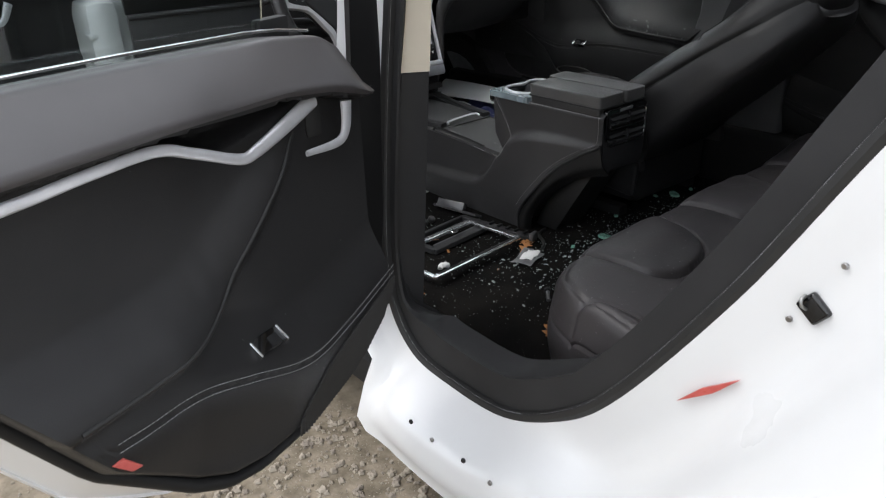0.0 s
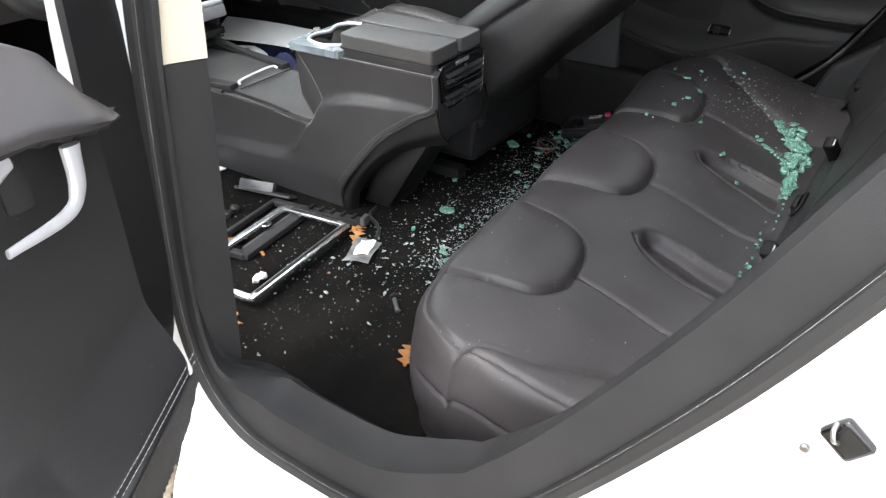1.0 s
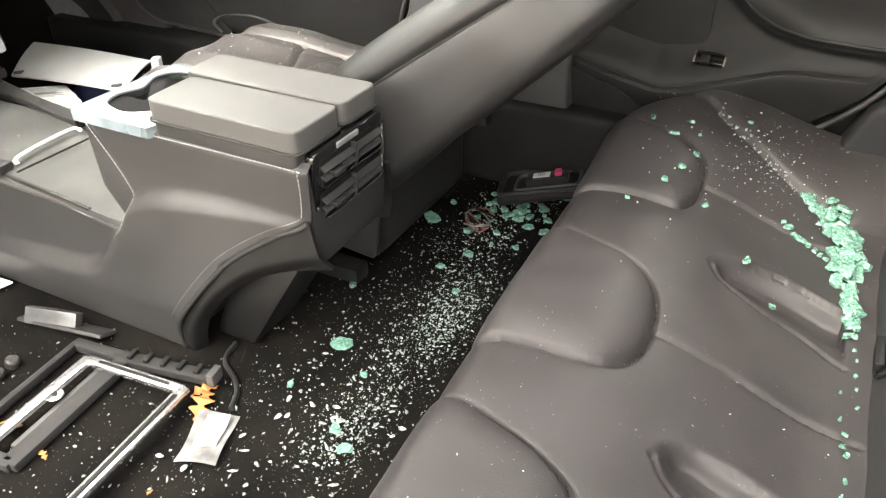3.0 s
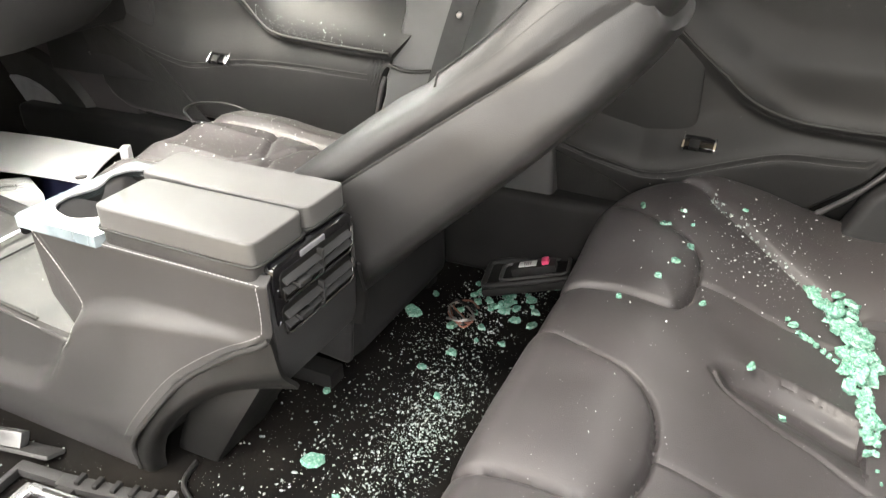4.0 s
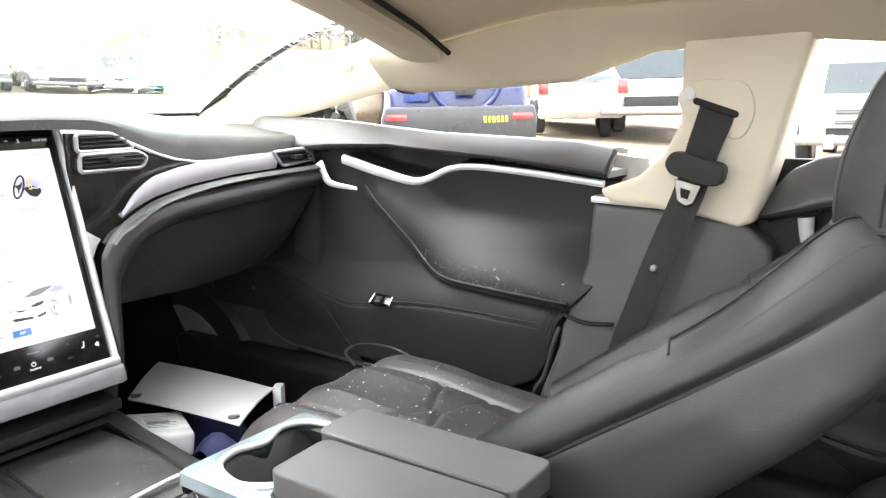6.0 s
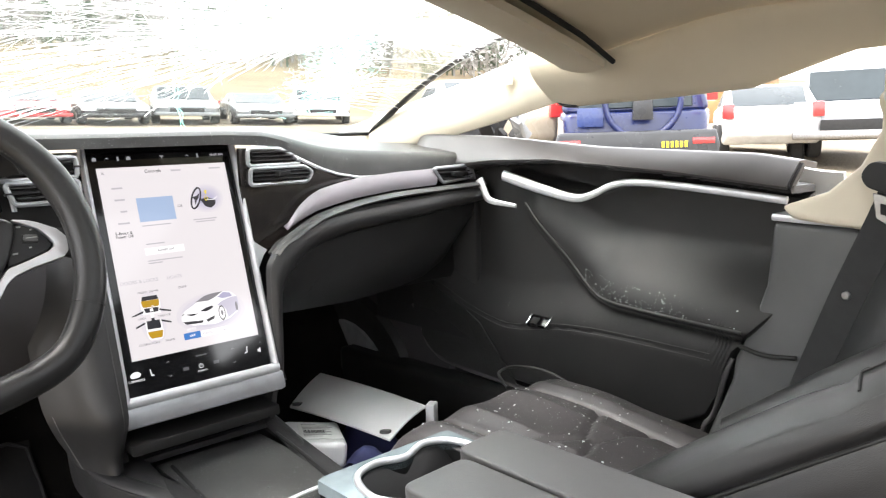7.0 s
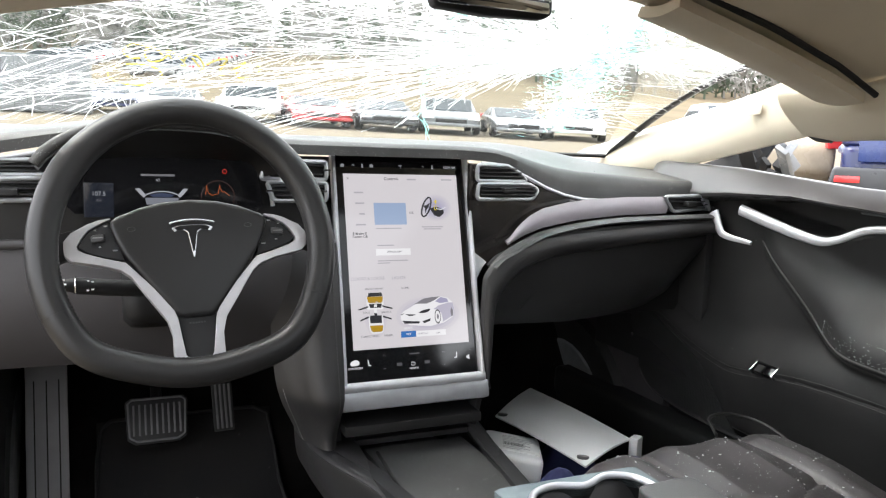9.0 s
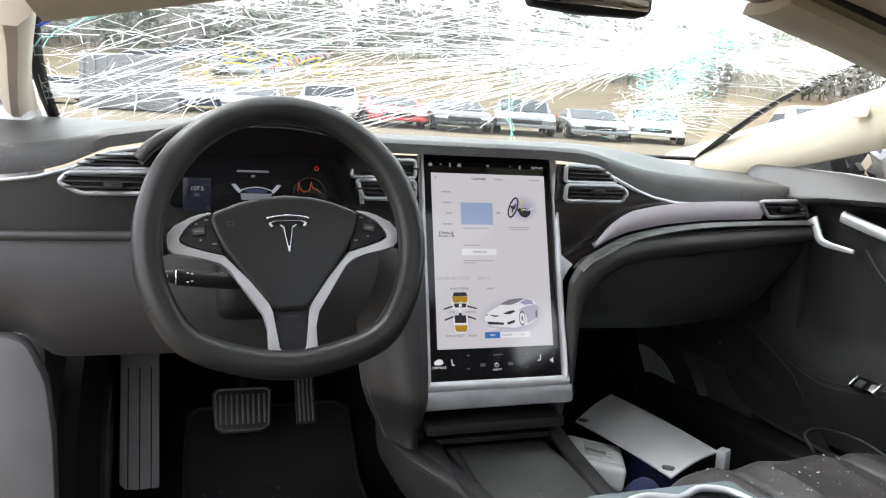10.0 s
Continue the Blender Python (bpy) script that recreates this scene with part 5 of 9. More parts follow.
for u, v, w, h in [(-0.0869, 0.1249, 0.018, 0.003), (-0.0858, 0.1047, 0.017, 0.003), (-0.0825, 0.0846, 0.011, 0.003), (-0.0858, 0.0645, 0.019, 0.003), (-0.032, 0.057, 0.05, 0.002), (0.0564, 0.059, 0.044, 0.002), (0.0564, 0.055, 0.036, 0.002),
                   (-0.0406, 0.0251, 0.032, 0.0022), (-0.0278, -0.0038, 0.06, 0.002), (-0.046, -0.0079, 0.024, 0.002), (0.0927, 0.1512, 0.022, 0.0028), (0.0195, 0.1507, 0.018, 0.003)]:
    on_screen("text_line", u - w / 2, u + w / 2, v - h / 2, v + h / 2, 0.0016, LINE, "line of pale grey text")
for text, u, v, size, mat in [("Controls", -0.0218, 0.151, 0.008, INK), ("E-Brake &", -0.0895, 0.0476, 0.0068, INK), ("Power Off", -0.0895, 0.0417, 0.0068, INK), ("DOORS & LOCKS", -0.0794, -0.0362, 0.0082, LINE), ("LIGHTS", -0.0197, -0.0367, 0.0082, LINE),
                              ("POWER OFF", -0.0246, 0.0122, 0.0052, MIDINK), ("FRONT TRUNK", -0.0684, -0.0552, 0.0052, MIDINK), ("LOCK", -0.086, -0.0982, 0.005, MIDINK), ("UNLOCK", -0.0485, -0.0986, 0.005, MIDINK), ("CHARGE PORT", -0.082, -0.1412, 0.0052, MIDINK),
                              ("TRUNK", -0.047, -0.1415, 0.0052, MIDINK), ("DOME", -0.0085, -0.056, 0.0052, MIDINK), ("OFF", -0.0073, -0.1418, 0.0055, LITE), ("OR", 0.0145, 0.086, 0.0065, MIDINK), ("CONTROLS", -0.1135, -0.1965, 0.0052, LITE), ("CLIMATE", -0.0015, -0.2045, 0.0045, LITE),
                              ("10:59 AM", 0.1, 0.1752, 0.0066, LINE), ("PARKING", 0.021, -0.1424, 0.005, LINE), ("ON", 0.0519, -0.143, 0.005, LINE), ("LIGHTS", -0.0075, -0.1306, 0.005, LITE), ("x", -0.1062, 0.152, 0.009, MIDINK)]:
    lettering("page_text", text, size, mat, screen, SCR @ Matrix.Translation((u, v, 0.003)), "small screen lettering")
# the little steering wheel with its stalk
haze(0.066, 0.096, 0.032, 0.026, 6)
wheel_picture = [(0.0465 + 0.0085 * math.cos(a) + 0.006 * math.sin(a), 0.0975 + 0.0185 * math.sin(a) + 0.0015 * math.cos(a)) for a in np.linspace(0, 6.283, 26)[:-1]]
tube("wheel_picture", [SCR @ Vector((u, v, 0.0018)) for u, v in wheel_picture], 0.0016, INK, screen, "small picture of a steering wheel", closed=True, up=tuple(SCR.col[2][:3]), seg=6)
drawn("spoke_picture", [(0.0395, 0.1), (0.047, 0.101), (0.054, 0.106), (0.051, 0.097), (0.047, 0.093), (0.043, 0.085), (0.0435, 0.095)], 0.0022, INK, "dark spokes of the small wheel")
drawn("column_picture", [(0.053, 0.095), (0.0686, 0.098), (0.0824, 0.0915), (0.081, 0.084), (0.072, 0.0776), (0.0616, 0.081)], 0.0021, INK, "dark steering column of the picture", 0.003)
tube("stalk_picture", [SCR @ Vector(p) for p in ((0.066, 0.094, 0.0022), (0.078, 0.0925, 0.0022), (0.086, 0.097, 0.0022))], 0.0007, LITE, screen, "pale stalk of the picture", seg=5)
MARK = glowing("yellow_mark", (0.75, 0.6, 0.04), 0.5)
drawn("light_picture", [(0.063, 0.108), (0.0665, 0.112), (0.069, 0.108), (0.0675, 0.108), (0.0675, 0.104), (0.0645, 0.104), (0.0645, 0.108)], 0.0026, MARK, "yellow arrow")
tube("mark_picture", [SCR @ Vector((0.065 + 0.0024 * math.cos(a), 0.096 + 0.0045 * math.sin(a), 0.0024)) for a in np.linspace(0, 6.283, 14)[:-1]], 0.0006, MARK, screen, "yellow ring", closed=True, up=tuple(SCR.col[2][:3]), seg=5)
# the car from above with its lids and doors open
AMBER = glowing("amber_panel", (0.5, 0.29, 0.015), 0.45)
haze(-0.0685, -0.1, 0.022, 0.045, 4)
drawn("car_top_picture", [(-0.081, -0.0615), (-0.0545, -0.0615), (-0.0515, -0.073), (-0.053, -0.09), (-0.0545, -0.105), (-0.0545, -0.128), (-0.058, -0.1365), (-0.0785, -0.1365), (-0.082, -0.128), (-0.083, -0.105), (-0.084, -0.09), (-0.085, -0.073)], 0.0018, LITE, "small white car seen from above", 0.004)
drawn("front_picture", [(-0.08, -0.062), (-0.0555, -0.062), (-0.053, -0.069), (-0.0825, -0.069)], 0.0021, INK, "dark opening of the bonnet")
drawn("bonnet_picture", [(-0.084, -0.069), (-0.0525, -0.0695), (-0.0545, -0.081), (-0.0815, -0.0805)], 0.0023, AMBER, "amber bonnet picture", 0.003)
drawn("screen_picture", [(-0.0805, -0.082), (-0.0555, -0.0825), (-0.0575, -0.09), (-0.0785, -0.0895)], 0.0021, INK, "dark front glass of the car picture")
drawn("roof_picture", [(-0.08, -0.099), (-0.0575, -0.0995), (-0.0575, -0.118), (-0.08, -0.1175)], 0.0021, INK, "dark roof of the car picture", 0.002)
drawn("boot_picture", [(-0.0815, -0.1215), (-0.0552, -0.1222), (-0.058, -0.134), (-0.0775, -0.1335)], 0.0023, AMBER, "amber boot picture", 0.003)
drawn("lock_picture", [(-0.071, -0.0885), (-0.0655, -0.0885), (-0.0655, -0.0835), (-0.071, -0.0835)], 0.0026, LITE, "white padlock")
tube("shackle_picture", [SCR @ Vector((-0.0655 + 0.002 * math.cos(a), -0.0825 + 0.0035 * math.sin(a), 0.0024)) for a in np.linspace(0.1, 3.2, 8)], 0.0005, LITE, screen, "white shackle", up=tuple(SCR.col[2][:3]), seg=5)
for side in (-1, 1):
    for v, w in ((-0.0855, 0.033), (-0.1045, 0.03)):
        drawn("door_picture", [(-0.0685 + side * 0.0135, v), (-0.0685 + side * w, v - 0.0058), (-0.0685 + side * w, v - 0.0085), (-0.0685 + side * (w - 0.003), v - 0.0075), (-0.0685 + side * 0.0135, v - 0.0032)][::side], 0.0019, INK, "small open door picture")
on_screen("lock_button", -0.102, -0.0715, -0.1035, -0.0925, 0.0025, PAGE, "pale button")
on_screen("lock_button", -0.066, -0.03, -0.104, -0.093, 0.0025, PAGE, "pale button")
# the white car seen from its front corner
haze(0.035, -0.108, 0.064, 0.034, 6)
drawn("car_picture", [(-0.021, -0.1125), (-0.0194, -0.1039), (-0.0135, -0.0989), (0.0, -0.0925), (0.0122, -0.0863), (0.0299, -0.0774), (0.045, -0.0748), (0.059, -0.0742), (0.0763, -0.078), (0.0862, -0.087), (0.089, -0.0978), (0.0845, -0.1137), (0.067, -0.124), (0.0378, -0.1296), (-0.0017, -0.1256), (-0.0181, -0.1196)], 0.0019, LITE, "small white car picture", 0.002)
drawn("flank_picture", [(0.046, -0.098), (0.056, -0.092), (0.0765, -0.087), (0.0862, -0.0875), (0.0885, -0.098), (0.0845, -0.1125), (0.064, -0.123), (0.062, -0.108), (0.056, -0.1)], 0.00205, HAZES[3], "shaded flank of the picture")
drawn("car_window", [(0.0088, -0.0862), (0.0264, -0.0777), (0.044, -0.0752), (0.0613, -0.0746), (0.0468, -0.0823), (0.0327, -0.0871)], 0.0022, MIDINK, "grey windscreen of the picture")
drawn("side_window_picture", [(0.05, -0.0835), (0.0625, -0.0762), (0.075, -0.0795), (0.078, -0.086), (0.06, -0.0875)], 0.0022, HAZES[6], "grey side windows of the picture")
drawn("lamp_line", [(0.0145, -0.1028), (0.026, -0.0985), (0.0378, -0.0968), (0.0398, -0.0996), (0.032, -0.1035), (0.0235, -0.1047)], 0.0022, INK, "dark lamp of the picture")
drawn("lamp_line", [(-0.0195, -0.1045), (-0.014, -0.1025), (-0.015, -0.1045), (-0.019, -0.106)], 0.0022, INK, "dark lamp of the picture")
drawn("nose_line", [(-0.012, -0.1045), (0.011, -0.1065), (0.002, -0.1085), (-0.004, -0.1082)], 0.0022, INK, "dark nose line of the picture")
drawn("car_grille", [(-0.0185, -0.1165), (0.0169, -0.1195), (0.0155, -0.1235), (-0.0136, -0.122)], 0.0022, INK, "dark grille of the picture", 0.001)
drawn("fog_lamp_picture", [(0.0225, -0.1194), (0.0389, -0.1148), (0.0373, -0.1201), (0.0245, -0.1237)], 0.0022, INK, "dark air intake of the picture")
for w, mat, lift in ((1.0, INK, 0.0022), (0.82, LITE, 0.0024), (0.35, MIDINK, 0.0026)):
    drawn("car_wheel", [(0.0535 + w * 0.0062 * math.cos(a), -0.1125 + w * 0.0135 * math.sin(a)) for a in np.linspace(0, 6.283, 16)[:-1]], lift, mat, "wheel of the picture")
drawn("car_wheel", [(0.083 + 0.0025 * math.cos(a), -0.1055 + 0.0085 * math.sin(a)) for a in np.linspace(0, 6.283, 12)[:-1]], 0.0022, MIDINK, "wheel of the picture")
# icons above and below the page
DIMICON = glowing("dim_icon", (0.2, 0.2, 0.22), 0.25)
PALEICON = glowing("pale_icon", (0.55, 0.56, 0.6), 0.25)
for k, u in enumerate((-0.1148, -0.0951, -0.0764, -0.0585, 0.0444, 0.0647)):
    drawn("status_icon", ([(u - 0.0035, 0.173), (u + 0.0035, 0.173), (u + 0.0035, 0.178), (u, 0.1795), (u - 0.0035, 0.178)], [(u - 0.004, 0.1745), (u, 0.178), (u + 0.004, 0.1755), (u + 0.001, 0.1785), (u - 0.001, 0.1765)], [(u - 0.0018, 0.172), (u + 0.0018, 0.172), (u + 0.0014, 0.1795), (u - 0.0014, 0.1795)])[k % 3], 0.0012, PALEICON, "small lit icon")
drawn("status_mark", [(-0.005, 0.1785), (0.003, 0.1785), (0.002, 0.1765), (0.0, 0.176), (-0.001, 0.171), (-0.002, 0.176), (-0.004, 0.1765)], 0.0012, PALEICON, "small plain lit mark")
drawn("car_icon", [(-0.1225, -0.1885), (-0.12, -0.1845), (-0.114, -0.1815), (-0.1085, -0.182), (-0.105, -0.185), (-0.1045, -0.1885), (-0.108, -0.1915), (-0.119, -0.192)], 0.0012, LITE, "lit car icon", 0.001)
for u, v, w in ((-0.0868, -0.1886, 1), (0.0857, -0.187, -1)):
    drawn("seat_icon", [(u - 0.0025 * w, v + 0.006), (u - 0.001 * w, v + 0.006), (u + 0.0002 * w, v - 0.003), (u + 0.004 * w, v - 0.0035), (u + 0.004 * w, v - 0.0055), (u - 0.0012 * w, v - 0.005)][::w], 0.0012, LITE, "lit seat icon")
drawn("speaker_icon", [(0.107, -0.1945), (0.1095, -0.1945), (0.113, -0.1975), (0.113, -0.187), (0.1095, -0.19), (0.107, -0.19)], 0.0012, LITE, "lit loudspeaker icon")
for u, v, w in ((-0.057, -0.1773, 1), (0.0597, -0.179, 1), (0.1147, -0.179, 1), (-0.0573, -0.2007, -1), (0.059, -0.203, -1)):
    tube("arrow_icon", [SCR @ Vector((u + a, v + w * b, 0.001)) for a, b in ((-0.003, -0.001), (0, 0.001), (0.003, -0.001))], 0.0004, PALEICON, screen, "thin arrow icon", seg=5)
for u in (-0.0284, 0.0263):
    on_screen("climate_icon", u - 0.005, u + 0.005, -0.198, -0.1925, 0.0008, DIMICON, "dim icon")
on_screen("climate_text", -0.008, 0.012, -0.179, -0.1765, 0.0008, DIMICON, "dim unreadable text")
tube("power_icon", [SCR @ Vector((-0.0018 + 0.0035 * math.cos(a), -0.196 + 0.0035 * math.sin(a), 0.001)) for a in np.linspace(2.0, 7.4, 14)], 0.0005, LITE, screen, "power icon", up=tuple(SCR.col[2][:3]), seg=5)
on_screen("power_stroke", -0.0022, -0.0014, -0.1955, -0.1915, 0.001, LITE, "power icon stroke")

# leather flanks and tray below the screen
FLANK_IN = spline([(-0.145, 0.565), (-0.141, 0.64), (-0.138, 0.7), (-0.138, 0.765), (-0.139, 0.86), (-0.141, 0.935)], 6)
FLANK_OUT = spline([(-0.195, 0.565), (-0.212, 0.6), (-0.236, 0.65), (-0.247, 0.7), (-0.25, 0.8), (-0.245, 0.935)], 6)


def left_flank(s, t):
    p = curve3(FLANK_IN, s) + (curve3(FLANK_OUT, s) - curve3(FLANK_IN, s)) * t
    return p[0], 1.418 + 0.24 * (p[1] - 0.9) + 0.055 * step(0.67 - p[1], 0.0, 0.1) - 0.014 * math.sin(math.pi * min(1, 1.4 * t)) + 0.07 * t**2.5, p[1]


sheet("stack_flank", left_flank, 30, 18, 0.012, LEATHER, dash, "black leather flank beside the screen")
dashes("stitching", [tuple(np.array(left_flank(0.2 + 0.8 * k / 20, 0.12)) - (0, 0.001, 0)) for k in range(21)], THREAD, dash, (0, -1, 0))
dashes("stitching", [tuple(np.array(left_flank(0.5 * k / 20, 0.93)) - (0, 0.001, 0)) for k in range(21)], STITCH, dash, (0, -1, 0), wide=0.001)
box("tray", (0.0, 1.45, 0.6), (0.27, 0.16, 0.02), DARK, dash, "dark open tray under the screen", 0.005)
box("tray_back", (0.0, 1.53, 0.64), (0.29, 0.02, 0.1), DARK, dash, "dark back of the tray", 0.004)
for side in (-1, 1):
    box("tray_side", (side * 0.145, 1.47, 0.615), (0.012, 0.13, 0.09), SOFT, dash, "black side of the tray", 0.004, (0, side * 12, 0))

# ---- steering wheel ----
wheel = thing("steering_wheel", "black leather steering wheel with satin silver spokes", "steering wheel")
WH = Matrix(((1, 0, 0, -0.42), (0, 0.342, -0.94, 1.165), (0, 0.94, 0.342, 0.965), (0, 0, 0, 1)))


def rim_point(a, r=0.0):
    flat = 1 - 0.135 * step(-math.sin(a), 0.58, 1.0)
    return Vector((0.0085 + 0.1755 * math.cos(a), 0.19 * math.sin(a) * flat, 0)) * (1 + r)


def grip(t):
    """The rim is thickest where the thumbs rest."""
    return 1 + 0.07 * math.exp(-(((t - 0.09) / 0.035) ** 2)) + 0.07 * math.exp(-(((t - 0.41) / 0.035) ** 2))


FACING = tuple(WH.col[2][:3])
ring = [WH @ rim_point(a) for a in np.linspace(0, 2 * math.pi, 120, endpoint=False)]
tube("rim", ring, 0.0192, RIMSKIN, wheel, "black leather rim", closed=True, up=FACING, flat=0.018, seg=20, scale=grip)
for a in (0.5, math.pi - 0.52, -0.38, math.pi + 0.44):
    p, q = WH @ rim_point(a), WH @ rim_point(a + 0.006)
    tube("rim_seam", [p, q], 0.0203, HOLE, wheel, "seam in the leather", up=FACING, flat=0.0186, seg=20)
dashes("stitching", [WH @ (rim_point(a) + Vector((-0.0186 * math.cos(a), -0.0186 * math.sin(a), 0.0055))) for a in np.linspace(0, 6.283, 240)], THREAD, wheel, FACING, 0.003, 0.002, 0.0012)
HB = WH @ pose(0.0125, 0, 0, 0, 0, 1.8)
half = [(0.0, 0.071), (0.035, 0.068), (0.065, 0.0605), (0.094, 0.0485), (0.102, 0.042), (0.101, 0.034), (0.095, 0.016), (0.085, -0.004), (0.067, -0.03), (0.034, -0.0745), (0.025, -0.0865), (0.017, -0.0905)]


prism("airbag_cover", half[::-1] + [(-x, y) for x, y in half[1:]], "z", -0.07, -0.0135, RIMSKIN, wheel, "soft black airbag cover", 0.009, 5, HB)
for side in (-1, 1):
    def across(pts):
        return [(side * x, y) for x, y in pts][::side]

    pod = prism("button_pod", across([(0.139, 0.011), (0.134, 0.021), (0.125, 0.032), (0.112, 0.039), (0.101, 0.044), (0.097, 0.03), (0.0845, -0.0095), (0.108, -0.0035), (0.13, 0.004)]), "z", -0.06, -0.02, SOFT, wheel, "smooth black button pod", 0.002, 2, HB)
    box("scroll_surround", (0, 0, 0), (0.0185, 0.0125, 0.004), HOLE, pod, "dark slot round the button", 0.002).data.transform(HB @ pose(side * 0.1155, 0.0215, -0.0205, 0, 0, side * -8))
    box("scroll_button", (0, 0, 0), (0.016, 0.0095, 0.009), GREY, pod, "small grey scroll button", 0.003).data.transform(HB @ pose(side * 0.1155, 0.0215, -0.0185, 0, 0, side * -8))
    tube("scroll_line", [HB @ Vector((side * (0.1155 + x), 0.0215, -0.0137)) for x in (-0.006, 0.006)], 0.0006, STITCH, pod, "pale line on the button", seg=6)
    for dx, dy, w in ((-0.01, 0.0165, 0.005), (0.003, 0.0115, 0.003), (-0.002, -0.011, 0.003), (-0.02, -0.0165, 0.006)):
        box("button_mark", (0, 0, 0), (w, 0.002, 0.0008), STITCH, pod, "small pale button mark", 0.0002).data.transform(HB @ pose(side * (0.1155 + dx), 0.0215 + dy, -0.0197))
    spoke = [(0.156, 0.011), (0.1555, 0.019), (0.147, 0.0295), (0.127, 0.0405), (0.113, 0.0455), (0.099, 0.0475), (0.1, 0.0455), (0.112, 0.0405), (0.1257, 0.033), (0.135, 0.022), (0.1405, 0.0125), (0.1395, 0.007), (0.131, 0.002), (0.109, -0.0055), (0.084, -0.0125), (0.072, -0.0255), (0.0455, -0.0555), (0.0285, -0.08),
             (0.0243, -0.0915), (0.0205, -0.12), (0.0175, -0.14), (0.0125, -0.1455), (0.0, -0.1465), (0.0, -0.1525), (0.014, -0.152), (0.025, -0.149), (0.0325, -0.1425), (0.032, -0.114), (0.0375, -0.093), (0.053, -0.07), (0.069, -0.0455), (0.079, -0.031), (0.09, -0.0225), (0.11, -0.0155), (0.148, -0.0075), (0.155, 0.0)]
    prism("spoke", across(spoke), "z", -0.034, -0.0165, SPOKE, wheel, "satin silver spoke", 0.0028, 3, HB)
    prism("spoke_root", across([(0.135, 0.005), (0.175, -0.012), (0.178, 0.03), (0.135, 0.04)]), "z", -0.045, -0.03, SOFT, wheel, "black spoke root", 0.006, 2, HB)
prism("lower_plate", [(-0.026, -0.085), (-0.0215, -0.12), (-0.018, -0.142), (-0.012, -0.147), (0.012, -0.147), (0.018, -0.142), (0.0215, -0.12), (0.026, -0.085)], "z", -0.04, -0.022, SOFT, wheel, "black plate between the lower spokes", 0.003, 2, HB)
for k in range(6):
    box("plate_mark", (0, 0, 0), (0.0016, 0.002, 0.0006), GREY, wheel, "unreadable moulded mark", 0.0002).data.transform(HB @ pose(-0.009 + 0.0036 * k, -0.0975, -0.0218))
box("shift_tab", tuple(WH @ Vector((0.2, 0.03, -0.07))), (0.045, 0.01, 0.018), SILVER, wheel, "silver stalk tip", 0.003)
tee = [(-0.027, 0.0305), (-0.02, 0.0335), (0.0, 0.0345), (0.02, 0.0335), (0.027, 0.0305), (0.0235, 0.0245), (0.0125, 0.0275), (0.0065, 0.0235), (0.0012, -0.011), (-0.0012, -0.011), (-0.0065, 0.0235), (-0.0125, 0.0275), (-0.0235, 0.0245)]
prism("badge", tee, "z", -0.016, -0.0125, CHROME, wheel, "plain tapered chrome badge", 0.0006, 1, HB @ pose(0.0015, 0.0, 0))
prism("badge_fill", [(x * 0.84, 0.0295 + (y - 0.0295) * 0.78) for x, y in tee], "z", -0.0127, -0.0118, DARK, wheel, "dark middle of the badge", 0.0002, 1, HB @ pose(0.0015, 0.0, 0))
tube("badge_arc", [HB @ Vector((0.0015 + x, 0.0405 - 5 * x * x, -0.0122)) for x in np.linspace(-0.029, 0.029, 14)], 0.0017, CHROME, wheel, "curved chrome badge bar", up=FACING, flat=0.0014)
for side in (-1, 1):
    tube("horn_mark", [HB @ Vector((side * 0.075 + 0.005 * math.cos(a), 0.031 + 0.003 * math.sin(a), -0.0136)) for a in np.linspace(0, 6.283, 10)[:-1]], 0.0004, GREY, wheel, "faint moulded mark", closed=True, up=FACING, seg=4)
stalk = tube("stalk", [WH @ Vector(p) for p in ((0.0, -0.036, -0.12), (-0.06, -0.0345, -0.103), (-0.1, -0.0325, -0.095), (-0.135, -0.03, -0.088))], 0.0115, SOFT, wheel, "black control stalk")
tube("stalk_tip", [WH @ Vector(p) for p in ((-0.132, -0.03, -0.089), (-0.146, -0.029, -0.087), (-0.155, -0.0285, -0.086))], 0.0105, DARK, stalk, "ribbed stalk tip", scale=lambda t: 1.0 - 0.45 * t)
tube("stalk_ring", [WH @ Vector((-0.133, -0.03 + 0.0118 * math.cos(a), -0.088 + 0.0118 * math.sin(a))) for a in np.linspace(0, 6.283, 20)[:-1]], 0.0008, CHROME, stalk, "thin bright ring", closed=True, up=tuple(WH.col[0][:3]), seg=6)
for x, y in ((-0.1475, -0.024), (-0.1455, -0.03), (-0.148, -0.0345), (-0.112, -0.027), (-0.112, -0.0375), (-0.118, -0.026), (-0.118, -0.0385)):
    box("stalk_mark", (0, 0, 0), (0.0035, 0.0022, 0.0006), WHITEP, stalk, "small white mark", 0.0002).data.transform(WH @ pose(x, y, -0.0775 if x < -0.13 else -0.0815, 0, -8, 0))

# ---- pedals ----
brake = thing("brake_pedal", "wide black rubber brake pedal with upright ribs", "pedal")
PB = pose(-0.425, 1.85, 0.494, 62, 0, 0)
prism("plate", [(-0.062, -0.04), (-0.045, -0.052), (0.045, -0.052), (0.062, -0.04), (0.066, 0.04), (0.055, 0.05), (-0.055, 0.05), (-0.066, 0.04)], "z", -0.006, 0.004, RUBBER, brake, "", 0.003, 2, PB)
rim = [(-0.057, -0.036), (-0.042, -0.046), (0.042, -0.046), (0.057, -0.036), (0.06, 0.037), (0.051, 0.045), (-0.051, 0.045), (-0.06, 0.037)]
tube("rim", [PB @ Vector((x, y, 0.005)) for x, y in rim + rim[:1]], 0.0022, PEDAL, brake, "raised rubber rim")
